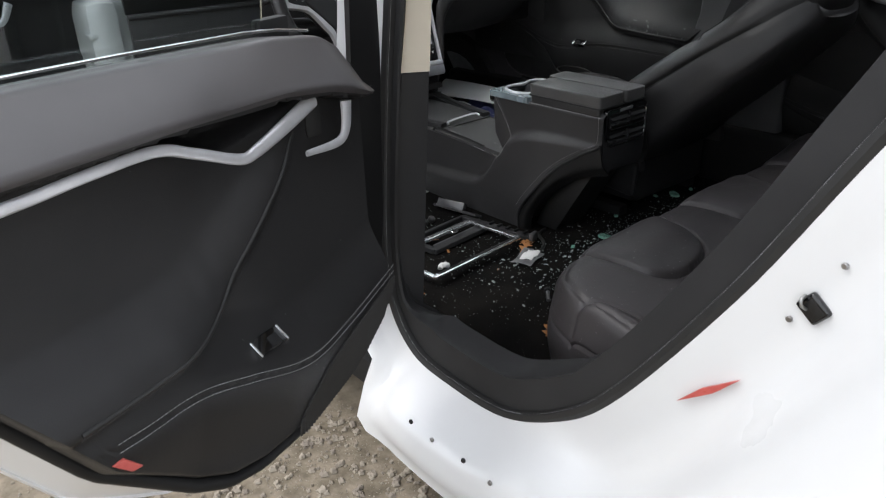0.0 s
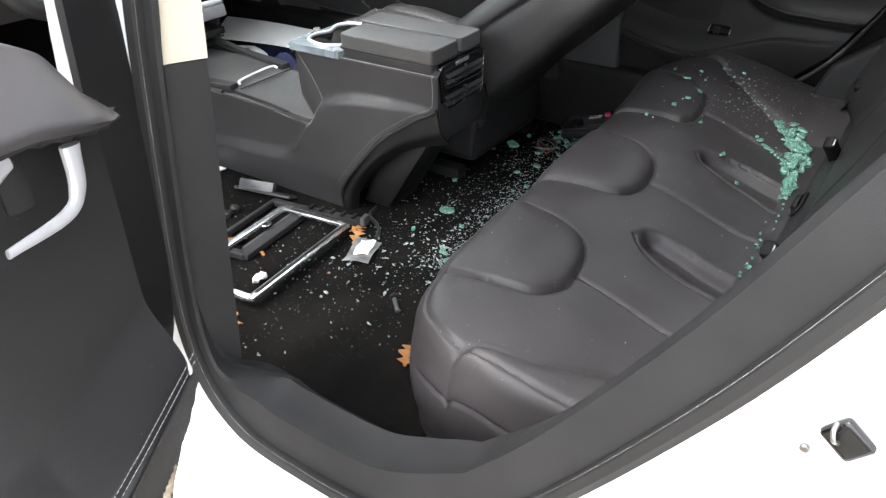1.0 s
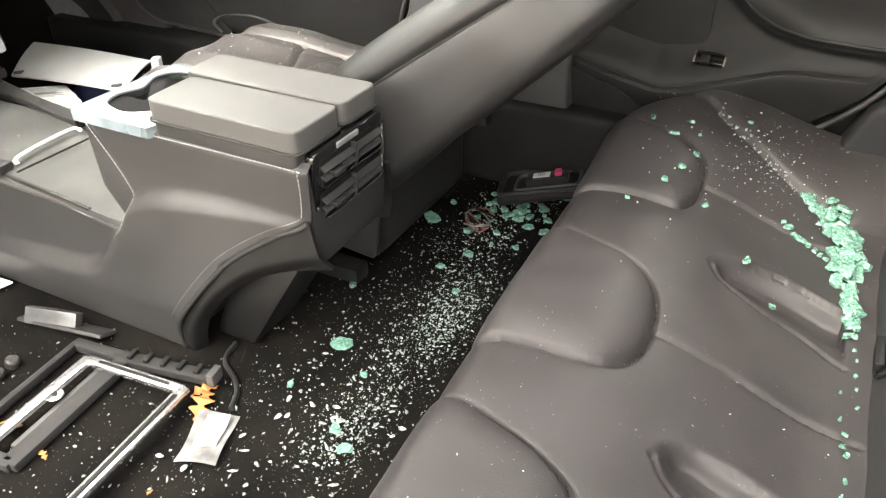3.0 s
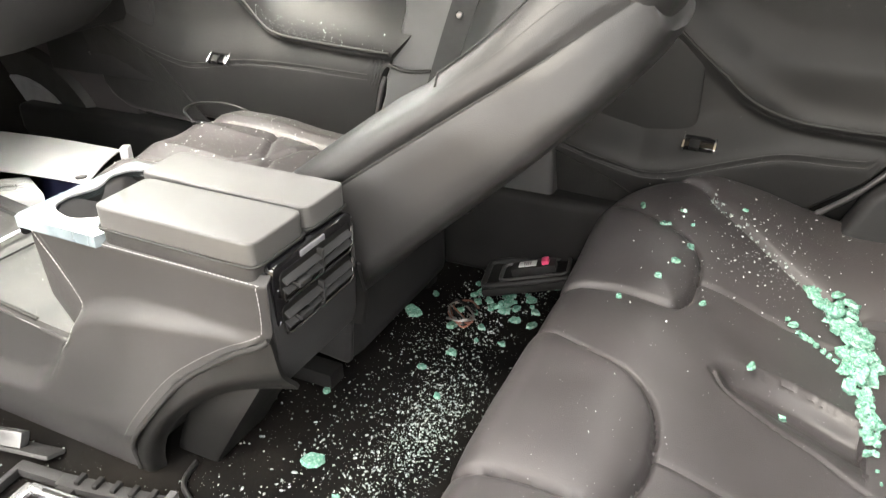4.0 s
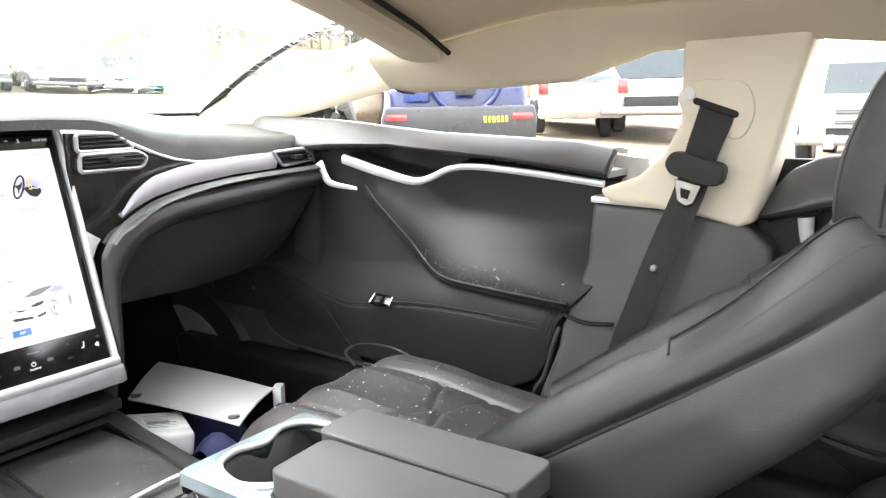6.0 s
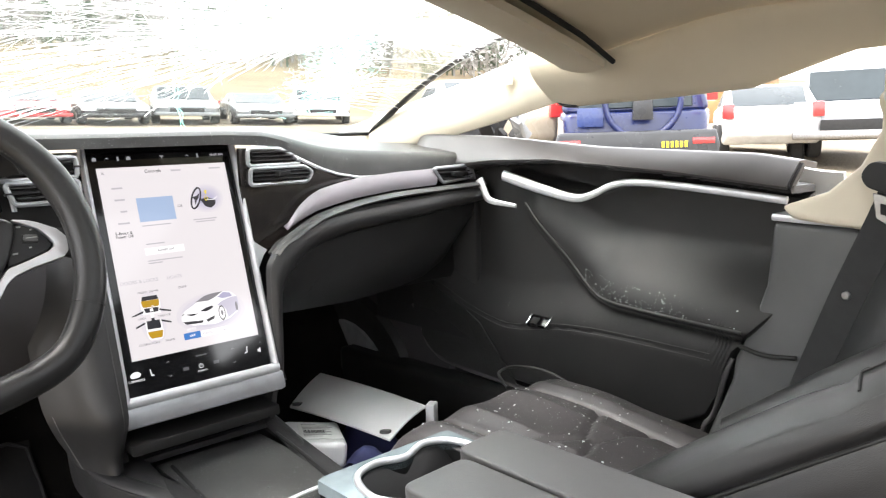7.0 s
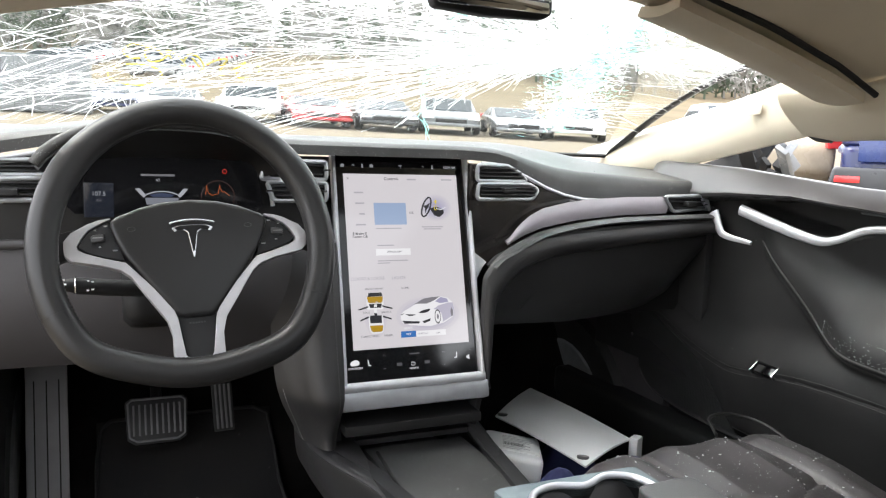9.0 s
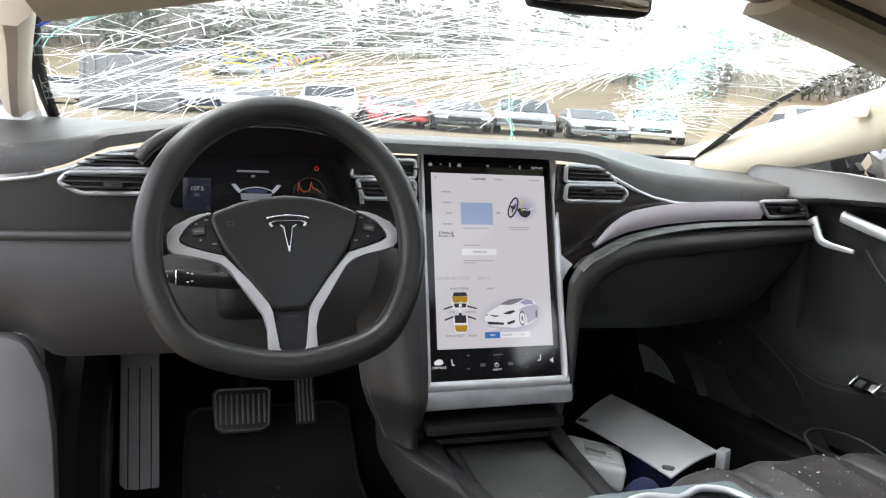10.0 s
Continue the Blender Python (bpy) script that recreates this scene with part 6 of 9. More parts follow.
for k in range(9):
    ob = box("rib", (-0.048 + 0.012 * k, 0, 0.006), (0.004, 0.066, 0.005), PEDAL, brake, "", 0.001)
    ob.data.transform(PB)
tube("arm", [(-0.425, 1.86, 0.5), (-0.425, 1.95, 0.6), (-0.42, 1.98, 0.75)], 0.012, DARK, brake)
gas = thing("accelerator_pedal", "narrow black rubber accelerator pedal with ribs", "pedal")
PG = pose(-0.283, 1.86, 0.505, 68, 0, 4)
box("plate", (0, 0, 0), (0.046, 0.11, 0.01), RUBBER, gas, "", 0.004).data.transform(PG)
for k in range(4):
    box("rib", (-0.015 + 0.01 * k, 0, 0.007), (0.004, 0.1, 0.005), PEDAL, gas, "", 0.001).data.transform(PG)
tube("arm", [(-0.283, 1.87, 0.5), (-0.283, 1.97, 0.55), (-0.283, 2.0, 0.7)], 0.01, DARK, gas)
rest = thing("foot_rest", "tall grey plastic foot rest with dark grooves", "foot rest")
PR = pose(-0.644, 1.87, 0.41, 76, 0, 1)
box("plate", (0, 0, 0), (0.082, 0.48, 0.01), FOOTGREY, rest, "", 0.004).data.transform(PR)
for k in range(3):
    box("groove", (-0.024 + 0.024 * k, -0.02, 0.0035), (0.003, 0.4, 0.004), HOLE, rest, "", 0.001).data.transform(PR)


# ---- centre console ----
console = thing("center_console", "black leather centre console with armrest, cup holders and rear vents", "center console")
MID = 0.02
ARCH = [(0.304, 0.768), (0.357, 0.762), (0.424, 0.713), (0.511, 0.635), (0.572, 0.551), (0.594, 0.51), (0.606, 0.494), (0.69, 0.492)]
NOTCH = [(0.5, 0.865), (0.513, 0.845), (0.533, 0.831), (0.567, 0.824), (0.62, 0.85), (0.687, 0.893)]
LID = [(0.865, 0.5), (0.93, 0.508), (1.0, 0.516), (1.13, 0.526), (1.263, 0.542), (1.36, 0.555), (1.42, 0.562), (1.47, 0.572), (1.53, 0.61), (1.55, 0.66)]
SHOULDER = spline([(1.7, 0.338), (1.45, 0.366), (1.2, 0.393), (1.0, 0.404), (0.93, 0.424), (0.888, 0.468), (0.848, 0.53), (0.795, 0.575), (0.713, 0.598), (0.6, 0.605), (0.44, 0.605)], 6)


def flank_table(ys, zs):
    """How far the console's side stands out: a soft shoulder runs along it and up behind the lid."""
    p = np.array([(y, z) for y in ys for z in zs])
    d, q = line_gap(p, SHOULDER)
    line = np.array(SHOULDER)
    k = np.argmin(np.linalg.norm(q[:, None] - line[None], axis=2), axis=1)
    t = line[np.minimum(k + 1, len(line) - 1)] - line[np.maximum(k - 1, 0)]
    d = np.where(t[:, 0] * (p[:, 1] - q[:, 1]) - t[:, 1] * (p[:, 0] - q[:, 0]) > 0, d, -d)
    swell = 0.027 * ease(d, -0.008, 0.015) * (0.25 + 0.75 * ease(p[:, 0], 0.5, 0.75))
    front = 0.045 * ease(p[:, 0], 1.0, 1.5) * ease(p[:, 1], 0.3, 0.55)
    return (0.099 + swell + front - 0.012 * ease(0.4 - p[:, 1], 0.0, 0.1)).reshape(len(ys), len(zs))


FY, FZ = np.linspace(0.42, 1.62, 241), np.linspace(0.28, 0.72, 89)
FLANK = flank_table(FY, FZ)


def flank(y, z):
    i, j = np.clip((y - FY[0]) / (FY[1] - FY[0]), 0, len(FY) - 1.001), np.clip((z - FZ[0]) / (FZ[1] - FZ[0]), 0, len(FZ) - 1.001)
    a, b = int(i), int(j)
    u, v = i - a, j - b
    return float((FLANK[a, b] * (1 - v) + FLANK[a, b + 1] * v) * (1 - u) + (FLANK[a + 1, b] * (1 - v) + FLANK[a + 1, b + 1] * v) * u)


def curl(gap):
    return 0.011 * (1 - step(gap, 0.0, 0.014)) ** 2


def flare(y, side):
    """On the driver's side the console widens to meet the flank of the screen."""
    return 0.06 * step(y, 1.22, 1.44) if side < 0 else 0.0


for side in (-1, 1):
    def rear_side(s, t):
        z = 0.5 + 0.187 * t
        a, b = curve_at(ARCH, z), curve_at(NOTCH, z)
        y = a + (b - a) * s
        return MID + side * (flank(y, z) - curl(0.687 - z) - curl(b - y) - 0.6 * curl((y - a) * 1.0)), y, z

    def front_side(s, t):
        y = 0.645 + 0.917 * s**1.3
        lo = float(np.interp(y, [0.645, 0.713, 0.762, 0.768], [0.499, 0.424, 0.357, 0.304]))
        hi = 0.5 if y < 0.865 else curve_at(LID, y)
        z = lo + (hi - lo) * t
        return MID + side * (flank(y, z) + flare(y, side) * step(z, 0.34, 0.5) - (curl(hi - z) if y > 0.865 else 0)), y, z

    sheet("side_panel", rear_side, 60, 46, 0.006 * side, LEATHER, console, "black leather side of the console")
    sheet("side_panel", front_side, 110, 60, 0.006 * side, LEATHER, console, "black leather side of the console with a soft shoulder")
    liner = [(spline([(y, z) for z, y in ARCH[:-1]], 6)), spline([(0.743, 0.3), (0.733, 0.345), (0.712, 0.388), (0.672, 0.433), (0.613, 0.477), (0.545, 0.509), (0.478, 0.528)], 6)]

    def arch_liner(s, t):
        a, b = curve3(liner[0], s), curve3(liner[1], s)
        y, z = a + (b - a) * t
        return MID + side * (min(flank(*a), 0.116) - 0.006 - 0.02 * step(t, 0.55, 1.0) * t), y, z

    # liner takes the near-black so the arch reads as deep shade
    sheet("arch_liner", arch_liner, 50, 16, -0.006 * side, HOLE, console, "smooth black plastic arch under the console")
    edge = [(MID + side * (flank(y, z) + 0.0005), y, z) for y, z in liner[0]]
    tube("arch_edge", edge, 0.004, THREAD2, console, "dark rolled edge round the foot arch", up=(1, 0, 0), flat=0.003)
    seam = [(y, z) for y, z in spline([(0.77, 0.375), (0.727, 0.432), (0.652, 0.516), (0.568, 0.577), (0.515, 0.604), (0.504, 0.618), (0.504, 0.673), (0.518, 0.679), (0.72, 0.679), (0.873, 0.679), (0.882, 0.675), (0.842, 0.618), (0.817, 0.57), (0.824, 0.534), (0.858, 0.492)], 5)]
    dashes("stitching", [(MID + side * (flank(y, z) - 0.0005), y, z) for y, z in seam], STITCH, console, (side, 0, 0))
    dashes("stitching", [(MID + side * (flank(y, z - 0.008) + flare(y, side) + 0.0005), y, z - 0.008) for y, z in LID[1:-2]], STITCH, console, (side, 0, 0))
    rail = spline([(MID + side * (flank(y, z) + flare(y, side) - 0.014), y, z - 0.006) for y, z in LID], 5)
    tube("padded_rail", rail, 0.017, LEATHER, console, "padded leather rail beside the lid", flat=0.008, seg=14, scale=lambda t: 0.5 + 0.5 * step(t, 0.0, 0.2))
sheet("shoulder_pad", lambda s, t: (MID - 0.115 - (flank(1.15 + 0.37 * s, 0.53) + flare(1.15 + 0.37 * s, -1) - 0.127) * t, 1.15 + 0.37 * s, curve_at(LID, 1.15 + 0.37 * s) - 0.006 + 0.006 * math.sin(math.pi * t)), 30, 10, 0.006, LEATHER, console, "leather shoulder that widens towards the screen")
prism("core", [(0.52, 0.677), (0.69, 0.677), (0.69, 0.6), (0.815, 0.6), (0.83, 0.53), (0.87, 0.49), (1.5, 0.515), (1.56, 0.5), (1.56, 0.31), (0.775, 0.31), (0.748, 0.34), (0.672, 0.43), (0.58, 0.492), (0.51, 0.52)], "x", MID - 0.085, MID + 0.085, DARK, console, "dark inside of the console", 0.01, 2)
# near-black block stands for the shadow under the console's rear
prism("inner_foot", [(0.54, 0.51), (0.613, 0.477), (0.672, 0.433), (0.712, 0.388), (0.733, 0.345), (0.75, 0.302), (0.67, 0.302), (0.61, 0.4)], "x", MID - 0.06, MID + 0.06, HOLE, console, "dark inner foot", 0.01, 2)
prism("shelf_front", [(0.89, 0.565), (0.898, 0.687), (0.88, 0.687), (0.83, 0.61), (0.81, 0.575), (0.85, 0.505)], "x", MID - 0.092, MID + 0.092, LEATHER, console, "black leather front of the cup holder block", 0.006, 2)
sheet("cubby_lid", lambda s, t: (MID - 0.1 + 0.2 * s, 0.86 + 0.57 * t, 0.51 + 0.03 * step(t, 0, 0.6) + 0.002 * math.sin(9 * t)), 14, 24, 0.01, DUSTY, console, "dusty black sliding lid")
tube("cubby_handle", spline([(-0.05, 1.128, 0.538), (-0.042, 1.135, 0.545), (0.02, 1.142, 0.547), (0.08, 1.143, 0.547), (0.088, 1.13, 0.543)], 5), 0.004, SILVER, console, "silver pull on the sliding lid", flat=0.0028)
tube("cubby_gap", [(-0.072, 1.1, 0.5385), (0.112, 1.1, 0.5385)], 0.002, HOLE, console, "thin dark gap")
for side in (-1, 1):
    tube("lid_track", [(MID + side * 0.098, y, z + 0.006) for y, z in LID[1:6]], 0.0035, HOLE, console, "dark gap beside the sliding lid")
    box("console_rim", (MID + side * 0.118, 1.3, 0.541), (0.03, 0.36, 0.016), SOFT, console, "raised black rim beside the lid", 0.005, (0, 0, -side * 8), 2)
box("tray_lip", (MID, 1.43, 0.556), (0.24, 0.016, 0.012), SOFT, console, "lip before the tray", 0.004)
# armrest in two padded halves
for a, b, name in ((-0.079, 0.022, "armrest_lid"), (0.027, 0.115, "armrest_lid")):
    e = 0.757 if a < 0 else 0.785
    lid_ = prism(name, rounded([(a, 0.5), (b, 0.5), (b, e), (a + 0.004, e - 0.004)], 0.016, 3), "z", 0.7, 0.731, PADDED, console, "padded black leather armrest", 0.009, 4)
    tube("armrest_seam", [(*p, 0.7005) for p in rounded([(a - 0.001, 0.499), (b + 0.001, 0.499), (b + 0.001, e + 0.001), (a + 0.003, e - 0.003)], 0.016, 4)], 0.0022, THREAD2, lid_, "dark piping round the lid", closed=True)
    prism("armrest_base", rounded([(a + 0.002, 0.503), (b - 0.001, 0.503), (b - 0.001, e - 0.006), (a + 0.004, e - 0.008)], 0.014, 3), "z", 0.677, 0.7, LEATHER, lid_, "black leather lower band of the armrest", 0.003, 2)
# cup holders with peeling protective film
CUP = np.array([0.018, 0.034])
lobes = spline([(-0.082, 0.765), (-0.082, 0.8), (-0.064, 0.836), (-0.03, 0.848), (0.0, 0.838), (0.01, 0.836), (0.022, 0.84), (0.052, 0.852), (0.082, 0.838), (0.092, 0.805), (0.09, 0.765), (0.05, 0.735), (0.01, 0.728), (-0.05, 0.73)], 5, closed=True)
lobes = [p + CUP for p in lobes]
mid = np.array([0.003, 0.79]) + CUP


def plate_rim(p):
    """Where the ray from the middle through p meets the plate's outline."""
    d = (p - mid) / np.linalg.norm(p - mid)
    k = min((0.106 if d[0] > 0 else 0.106) / max(abs(d[0]), 1e-6), (0.078 if d[1] > 0 else 0.08) / max(abs(d[1]), 1e-6))
    return mid + d * k


n = len(lobes)
rows = [[(*plate_rim(p), 0.676), (*plate_rim(p), 0.692), (*(p + (p - mid) * 0.02), 0.693), (*p, 0.69), (*p, 0.6802)] for p in lobes]
part("cup_plate", [q for r in rows for q in r], cells(n, 5, wrap_u=True), FILM, console, "cup holder plate under pale blue protective film")
part("cup_well", [(*p, z) for p in lobes for z in (0.6896, 0.621)] + [(*mid, 0.621)], cells(n, 2, wrap_u=True) + [(2 * i + 1, (2 * i + 3) % (2 * n), 2 * n) for i in range(n)], HOLE, console, "dark double cup well")
tube("cup_ring", [(p[0], p[1], 0.694) for p in lobes], 0.0045, SILVER, console, "silver ring round the cup wells", closed=True)
box("film_edge", (MID, 0.898, 0.676), (0.2, 0.012, 0.03), BLACK, console, "glossy black front edge", 0.004)
# rear face with vents
prism("rear_face", [(0.52, 0.692), (0.499, 0.688), (0.492, 0.59), (0.497, 0.525), (0.52, 0.52), (0.55, 0.59), (0.54, 0.68)], "x", MID - 0.088, MID + 0.09, SOFT, console, "black rear face", 0.006, 2)
FACE = Matrix(((1, 0, 0, MID), (0, -0.06, -0.998, 0.4945), (0, 0.998, -0.06, 0.634), (0, 0, 0, 1)))
prism("vent_panel", rounded([(-0.082, -0.045), (0.084, -0.045), (0.084, 0.062), (-0.082, 0.062)], 0.01), "z", -0.012, 0.002, BLACK, console, "glossy black vent surround", 0.002, 2, FACE)
for z0, z1 in ((-0.035, 0.003), (0.012, 0.05)):
    v = prism("rear_vent", rounded([(-0.072, z0), (0.076, z0), (0.076, z1), (-0.072, z1)], 0.008), "z", 0.002, 0.0035, HOLE, console, "rear air vent", 0.0005, 1, FACE)
    tube("vent_edge", [FACE @ Vector(p) for p in ((-0.071, z0 + 0.012, 0.007), (-0.07, z0 + 0.002, 0.0075), (-0.064, z0, 0.008), (0.066, z0, 0.008), (0.074, z0 + 0.004, 0.0075), (0.076, z0 + 0.012, 0.0075), (0.076, z1 - 0.004, 0.007))], 0.0021, CHROME, v, "bright edge round the vent", up=(0, 1, 0), seg=8)
    for k in range(2):
        box("slat", (0, 0, 0), (0.142, 0.003, 0.012), SOFT, v, "", 0.001, (35, 0, 0)).data.transform(FACE @ Matrix.Translation((0.002, z0 + 0.013 + 0.013 * k, 0.006)))
    box("divider", (0, 0, 0), (0.004, z1 - z0 - 0.004, 0.012), SOFT, v, "", 0.001).data.transform(FACE @ Matrix.Translation((0.004, (z0 + z1) / 2, 0.006)))
    box("vent_knob", (0, 0, 0), (0.024, 0.008, 0.014), SOFT, v, "small vent knob", 0.003).data.transform(FACE @ Matrix.Translation((-0.04, z0 + 0.014, 0.01)))
box("switch_bar", (0, 0, 0), (0.05, 0.008, 0.003), GREYM, console, "small bright switch bar above the vents", 0.001).data.transform(FACE @ Matrix.Translation((-0.005, 0.056, 0.003)))
for x in (-0.012, 0.018):
    port = box("usb_port", (0, 0, 0), (0.013, 0.006, 0.002), DARK, console, "small usb port", 0.0008)
    port.data.transform(FACE @ Matrix.Translation((x, -0.062, 0.002)))
    box("port_mark", (0, 0, 0), (0.006, 0.0025, 0.0008), STITCH, port, "small pale mark", 0.0002).data.transform(FACE @ Matrix.Translation((x, -0.055, 0.0025)))
SMOKE = material("smoky_plastic", (0.035, 0.036, 0.038), 0.25, second=(0.07, 0.07, 0.072), scale=20)
# clear bracket and rail at the console's foot
clip = thing("loose_bracket", "clear plastic bracket lying against the console foot", "bracket")
box("plate", (-0.15, 0.98, 0.312), (0.04, 0.17, 0.008), SOFT, clip, "", 0.004, (0, 25, 10))
box("clear_flap", (-0.155, 1.0, 0.325), (0.02, 0.1, 0.03), SMOKE, clip, "cloudy clear plastic", 0.004, (0, 30, 14))


# ---- rear bench ----
bench = thing("rear_bench", "black leather rear bench dusted with broken glass", "rear seat")
PAD_SEAMS = [spline(p, 6) for p in (
    [(-0.475, 0.30), (-0.471, 0.214), (-0.469, 0.141), (-0.449, 0.078), (-0.42, 0.048), (-0.376, 0.036), (-0.313, 0.043), (-0.27, 0.06), (-0.247, 0.09), (-0.227, 0.146), (-0.202, 0.22), (-0.2, 0.30)],
    [(-0.095, 0.30), (-0.092, 0.229), (-0.087, 0.18), (-0.087, 0.116), (-0.062, 0.073), (-0.008, 0.058), (0.07, 0.066), (0.12, 0.095), (0.157, 0.16), (0.195, 0.24), (0.195, 0.30)],
    [(0.325, 0.30), (0.325, 0.256), (0.33, 0.193), (0.313, 0.108), (0.335, 0.084), (0.378, 0.078), (0.453, 0.084), (0.491, 0.116), (0.54, 0.2), (0.56, 0.25), (0.56, 0.30)])]
SCOOPS = [(spline(a, 6), spline(b, 6)) for a, b in (
    ([(-0.166, 0.008), (-0.138, -0.005), (-0.127, -0.043), (-0.133, -0.099), (-0.155, -0.172)], [(-0.166, 0.008), (-0.187, -0.008), (-0.207, -0.046), (-0.217, -0.093), (-0.226, -0.144), (-0.25, -0.182)]),
    ([(0.218, 0.024), (0.246, 0.01), (0.266, -0.046), (0.264, -0.104), (0.243, -0.16)], [(0.218, 0.024), (0.192, 0.004), (0.173, -0.051), (0.158, -0.108), (0.12, -0.168)]))]
FLAT_SEAMS = [spline(p, 5) for p in ([(-0.349, 0.036), (-0.348, -0.018), (-0.35, -0.068), (-0.358, -0.117), (-0.366, -0.19)], [(0.018, 0.056), (0.017, -0.039), (0.002, -0.118), (-0.011, -0.19)], [(0.406, 0.08), (0.406, -0.01), (0.399, -0.086), (0.392, -0.14)])]
BOLSTER_SEAMS = [spline(p, 6) for p in ([(0.7, 0.2), (0.658, 0.118), (0.605, 0.08), (0.553, 0.01), (0.51, -0.061), (0.46, -0.15)], [(-0.65, 0.1), (-0.622, 0.083), (-0.598, 0.062), (-0.564, -0.007), (-0.514, -0.086), (-0.46, -0.17)])]
OUTLINE = spline([(-0.6, -0.3), (-0.612, -0.16), (-0.63, -0.03), (-0.637, 0.06), (-0.625, 0.13), (-0.585, 0.19), (-0.515, 0.225), (-0.4, 0.24), (-0.15, 0.252), (0.2, 0.266), (0.5, 0.272), (0.6, 0.262), (0.67, 0.225), (0.71, 0.16), (0.735, 0.05), (0.745, -0.1), (0.745, -0.3)], 10)
ROLL = 0.045


def cushion_shape(p):
    """Height of the cushion's top with its pads, scoops and seams."""
    x, y = p[:, 0], p[:, 1]
    z = 0.539 - 0.075 * ease(-y, -0.16, 0.16) - 0.012 * ease(y, 0.1, 0.25) + 0.038 * ease(x, 0.36, 0.6)
    for seam in PAD_SEAMS:
        d, _ = line_gap(p, seam)
        into = within(p, seam)
        z = z + np.where(into, 0.012 * (1 - np.exp(-d / 0.022)), -0.004 * np.exp(-d / 0.02)) - 0.009 * np.exp(-((d / 0.0038) ** 2))
    for upper, lower in SCOOPS:
        du, _ = line_gap(p, upper)
        dl, _ = line_gap(p, lower)
        into = within(p, upper + lower[::-1])
        t = du / (du + dl + 1e-9)
        deep = ease(t, 0, 0.2) * (1 - ease(t, 0.3, 1.0)) - 0.06 * np.exp(-(((t - 0.72) / 0.16) ** 2))
        z = z - np.where(into, 0.026 * deep * ease(du + dl, 0.006, 0.05), 0) - np.where(into, 0.0012 * np.exp(-(((t - 0.55) / 0.03) ** 2)), 0)
        z = z - 0.0035 * np.exp(-((dl / 0.003) ** 2)) - 0.004 * np.exp(-((du / 0.004) ** 2)) + np.where(into, 0, 0.005 * np.exp(-du / 0.02) * ease(-y, -0.02, 0.02))
    for seam in FLAT_SEAMS:
        d, _ = line_gap(p, seam)
        z = z - 0.003 * np.exp(-((d / 0.006) ** 2)) - 0.003 * np.exp(-((d / 0.0025) ** 2))
    for k, seam in enumerate(BOLSTER_SEAMS):
        d, q = line_gap(p, seam)
        out = (x > q[:, 0]) if k == 0 else (x < q[:, 0])
        z = z + np.where(out, 0.022 * (1 - np.exp(-d / 0.03)), -0.003 * np.exp(-d / 0.015)) - 0.006 * np.exp(-((d / 0.0045) ** 2))
    sag = np.array([noise.noise((a * 6, b * 6, 2)) + 0.5 * noise.noise((a * 17, b * 17, 5)) for a, b in p])
    return z + 0.003 * sag


GX, GY = np.linspace(-0.85, 0.95, 560), np.linspace(-0.24, 0.47, 250)
grid = np.array([(a, b) for a in GX for b in GY])
gap, rim_at = line_gap(grid, OUTLINE)
inner = within(grid, OUTLINE)
plan = np.where(inner[:, None], grid, rim_at)
height = cushion_shape(plan)
TOP = height.reshape(len(GX), len(GY))
edge_groove = 0.004 * np.exp(-(((gap - 0.02) / 0.0035) ** 2)) * (plan[:, 0] < -0.45) * (plan[:, 1] > -0.2)
round_off = np.where(inner, ROLL - np.sqrt(np.clip(ROLL**2 - np.clip(ROLL - gap, 0, ROLL) ** 2, 0, None)) + edge_groove, ROLL + gap)
low_seam = np.where(inner, 0, 0.004 * np.exp(-(((gap - 0.05) / 0.004) ** 2)))
away = (plan - np.array([0.05, -0.1])) / np.linalg.norm(plan - np.array([0.05, -0.1]), axis=1, keepdims=True)
swell = np.where(inner, 0, 0.012 * np.sin(np.pi * np.clip(gap / 0.16, 0, 1)) - low_seam)
plan = plan + away * swell[:, None]
verts = np.c_[plan, np.maximum(0.306, height - round_off)]


def bench_height(x, y):
    i, j = np.clip((x - GX[0]) / (GX[1] - GX[0]), 0, len(GX) - 2), np.clip((y - GY[0]) / (GY[1] - GY[0]), 0, len(GY) - 2)
    return float(TOP[int(round(i)), int(round(j))])


wrap = np.array(cells(len(GX), len(GY)))
area = np.linalg.norm(np.cross(verts[wrap[:, 2]] - verts[wrap[:, 0]], verts[wrap[:, 3]] - verts[wrap[:, 1]]), axis=1)
part("cushion", verts, wrap[area > 1e-8], SEAT, bench, "black leather seat cushion")
for seam in FLAT_SEAMS:
    for off in (-0.005, 0.005):
        dashes("stitching", [(a + off, b, bench_height(a, b) + 0.0008) for a, b in seam], THREAD2, bench, (0, 0, 1), 0.004, 0.002, 0.0014)
ridge = [q + (np.array([0.0, -0.1]) - q) * 0.03 for q in OUTLINE[12:62]]
dashes("stitching", [(a, b, bench_height(a, b) - 0.012) for a, b in ridge], THREAD, bench, (0, 0, 1))


def rear_back(s, t):
    x = -0.68 + 1.4 * s
    wing = step(abs(x - 0.02), 0.44, 0.66)
    y = -0.187 - 0.25 * t + 0.05 * wing * math.sin(math.pi * min(1, t + 0.2)) - 0.02 * math.sin(math.pi * t) * (1 - wing)
    for sx in (-0.36, 0.0, 0.4):
        y -= 0.006 * math.exp(-(((x - sx - 0.05 * t) / 0.006) ** 2)) * step(t, 0.12, 0.2)
    return x, y - 0.012 * math.exp(-(((t - 0.14) / 0.014) ** 2)), 0.44 + 0.6 * t


# backrest takes the darker leather to hold the shade it lies in
sheet("backrest", rear_back, 130, 60, -0.1, LEATHER, bench, "black leather backrest")
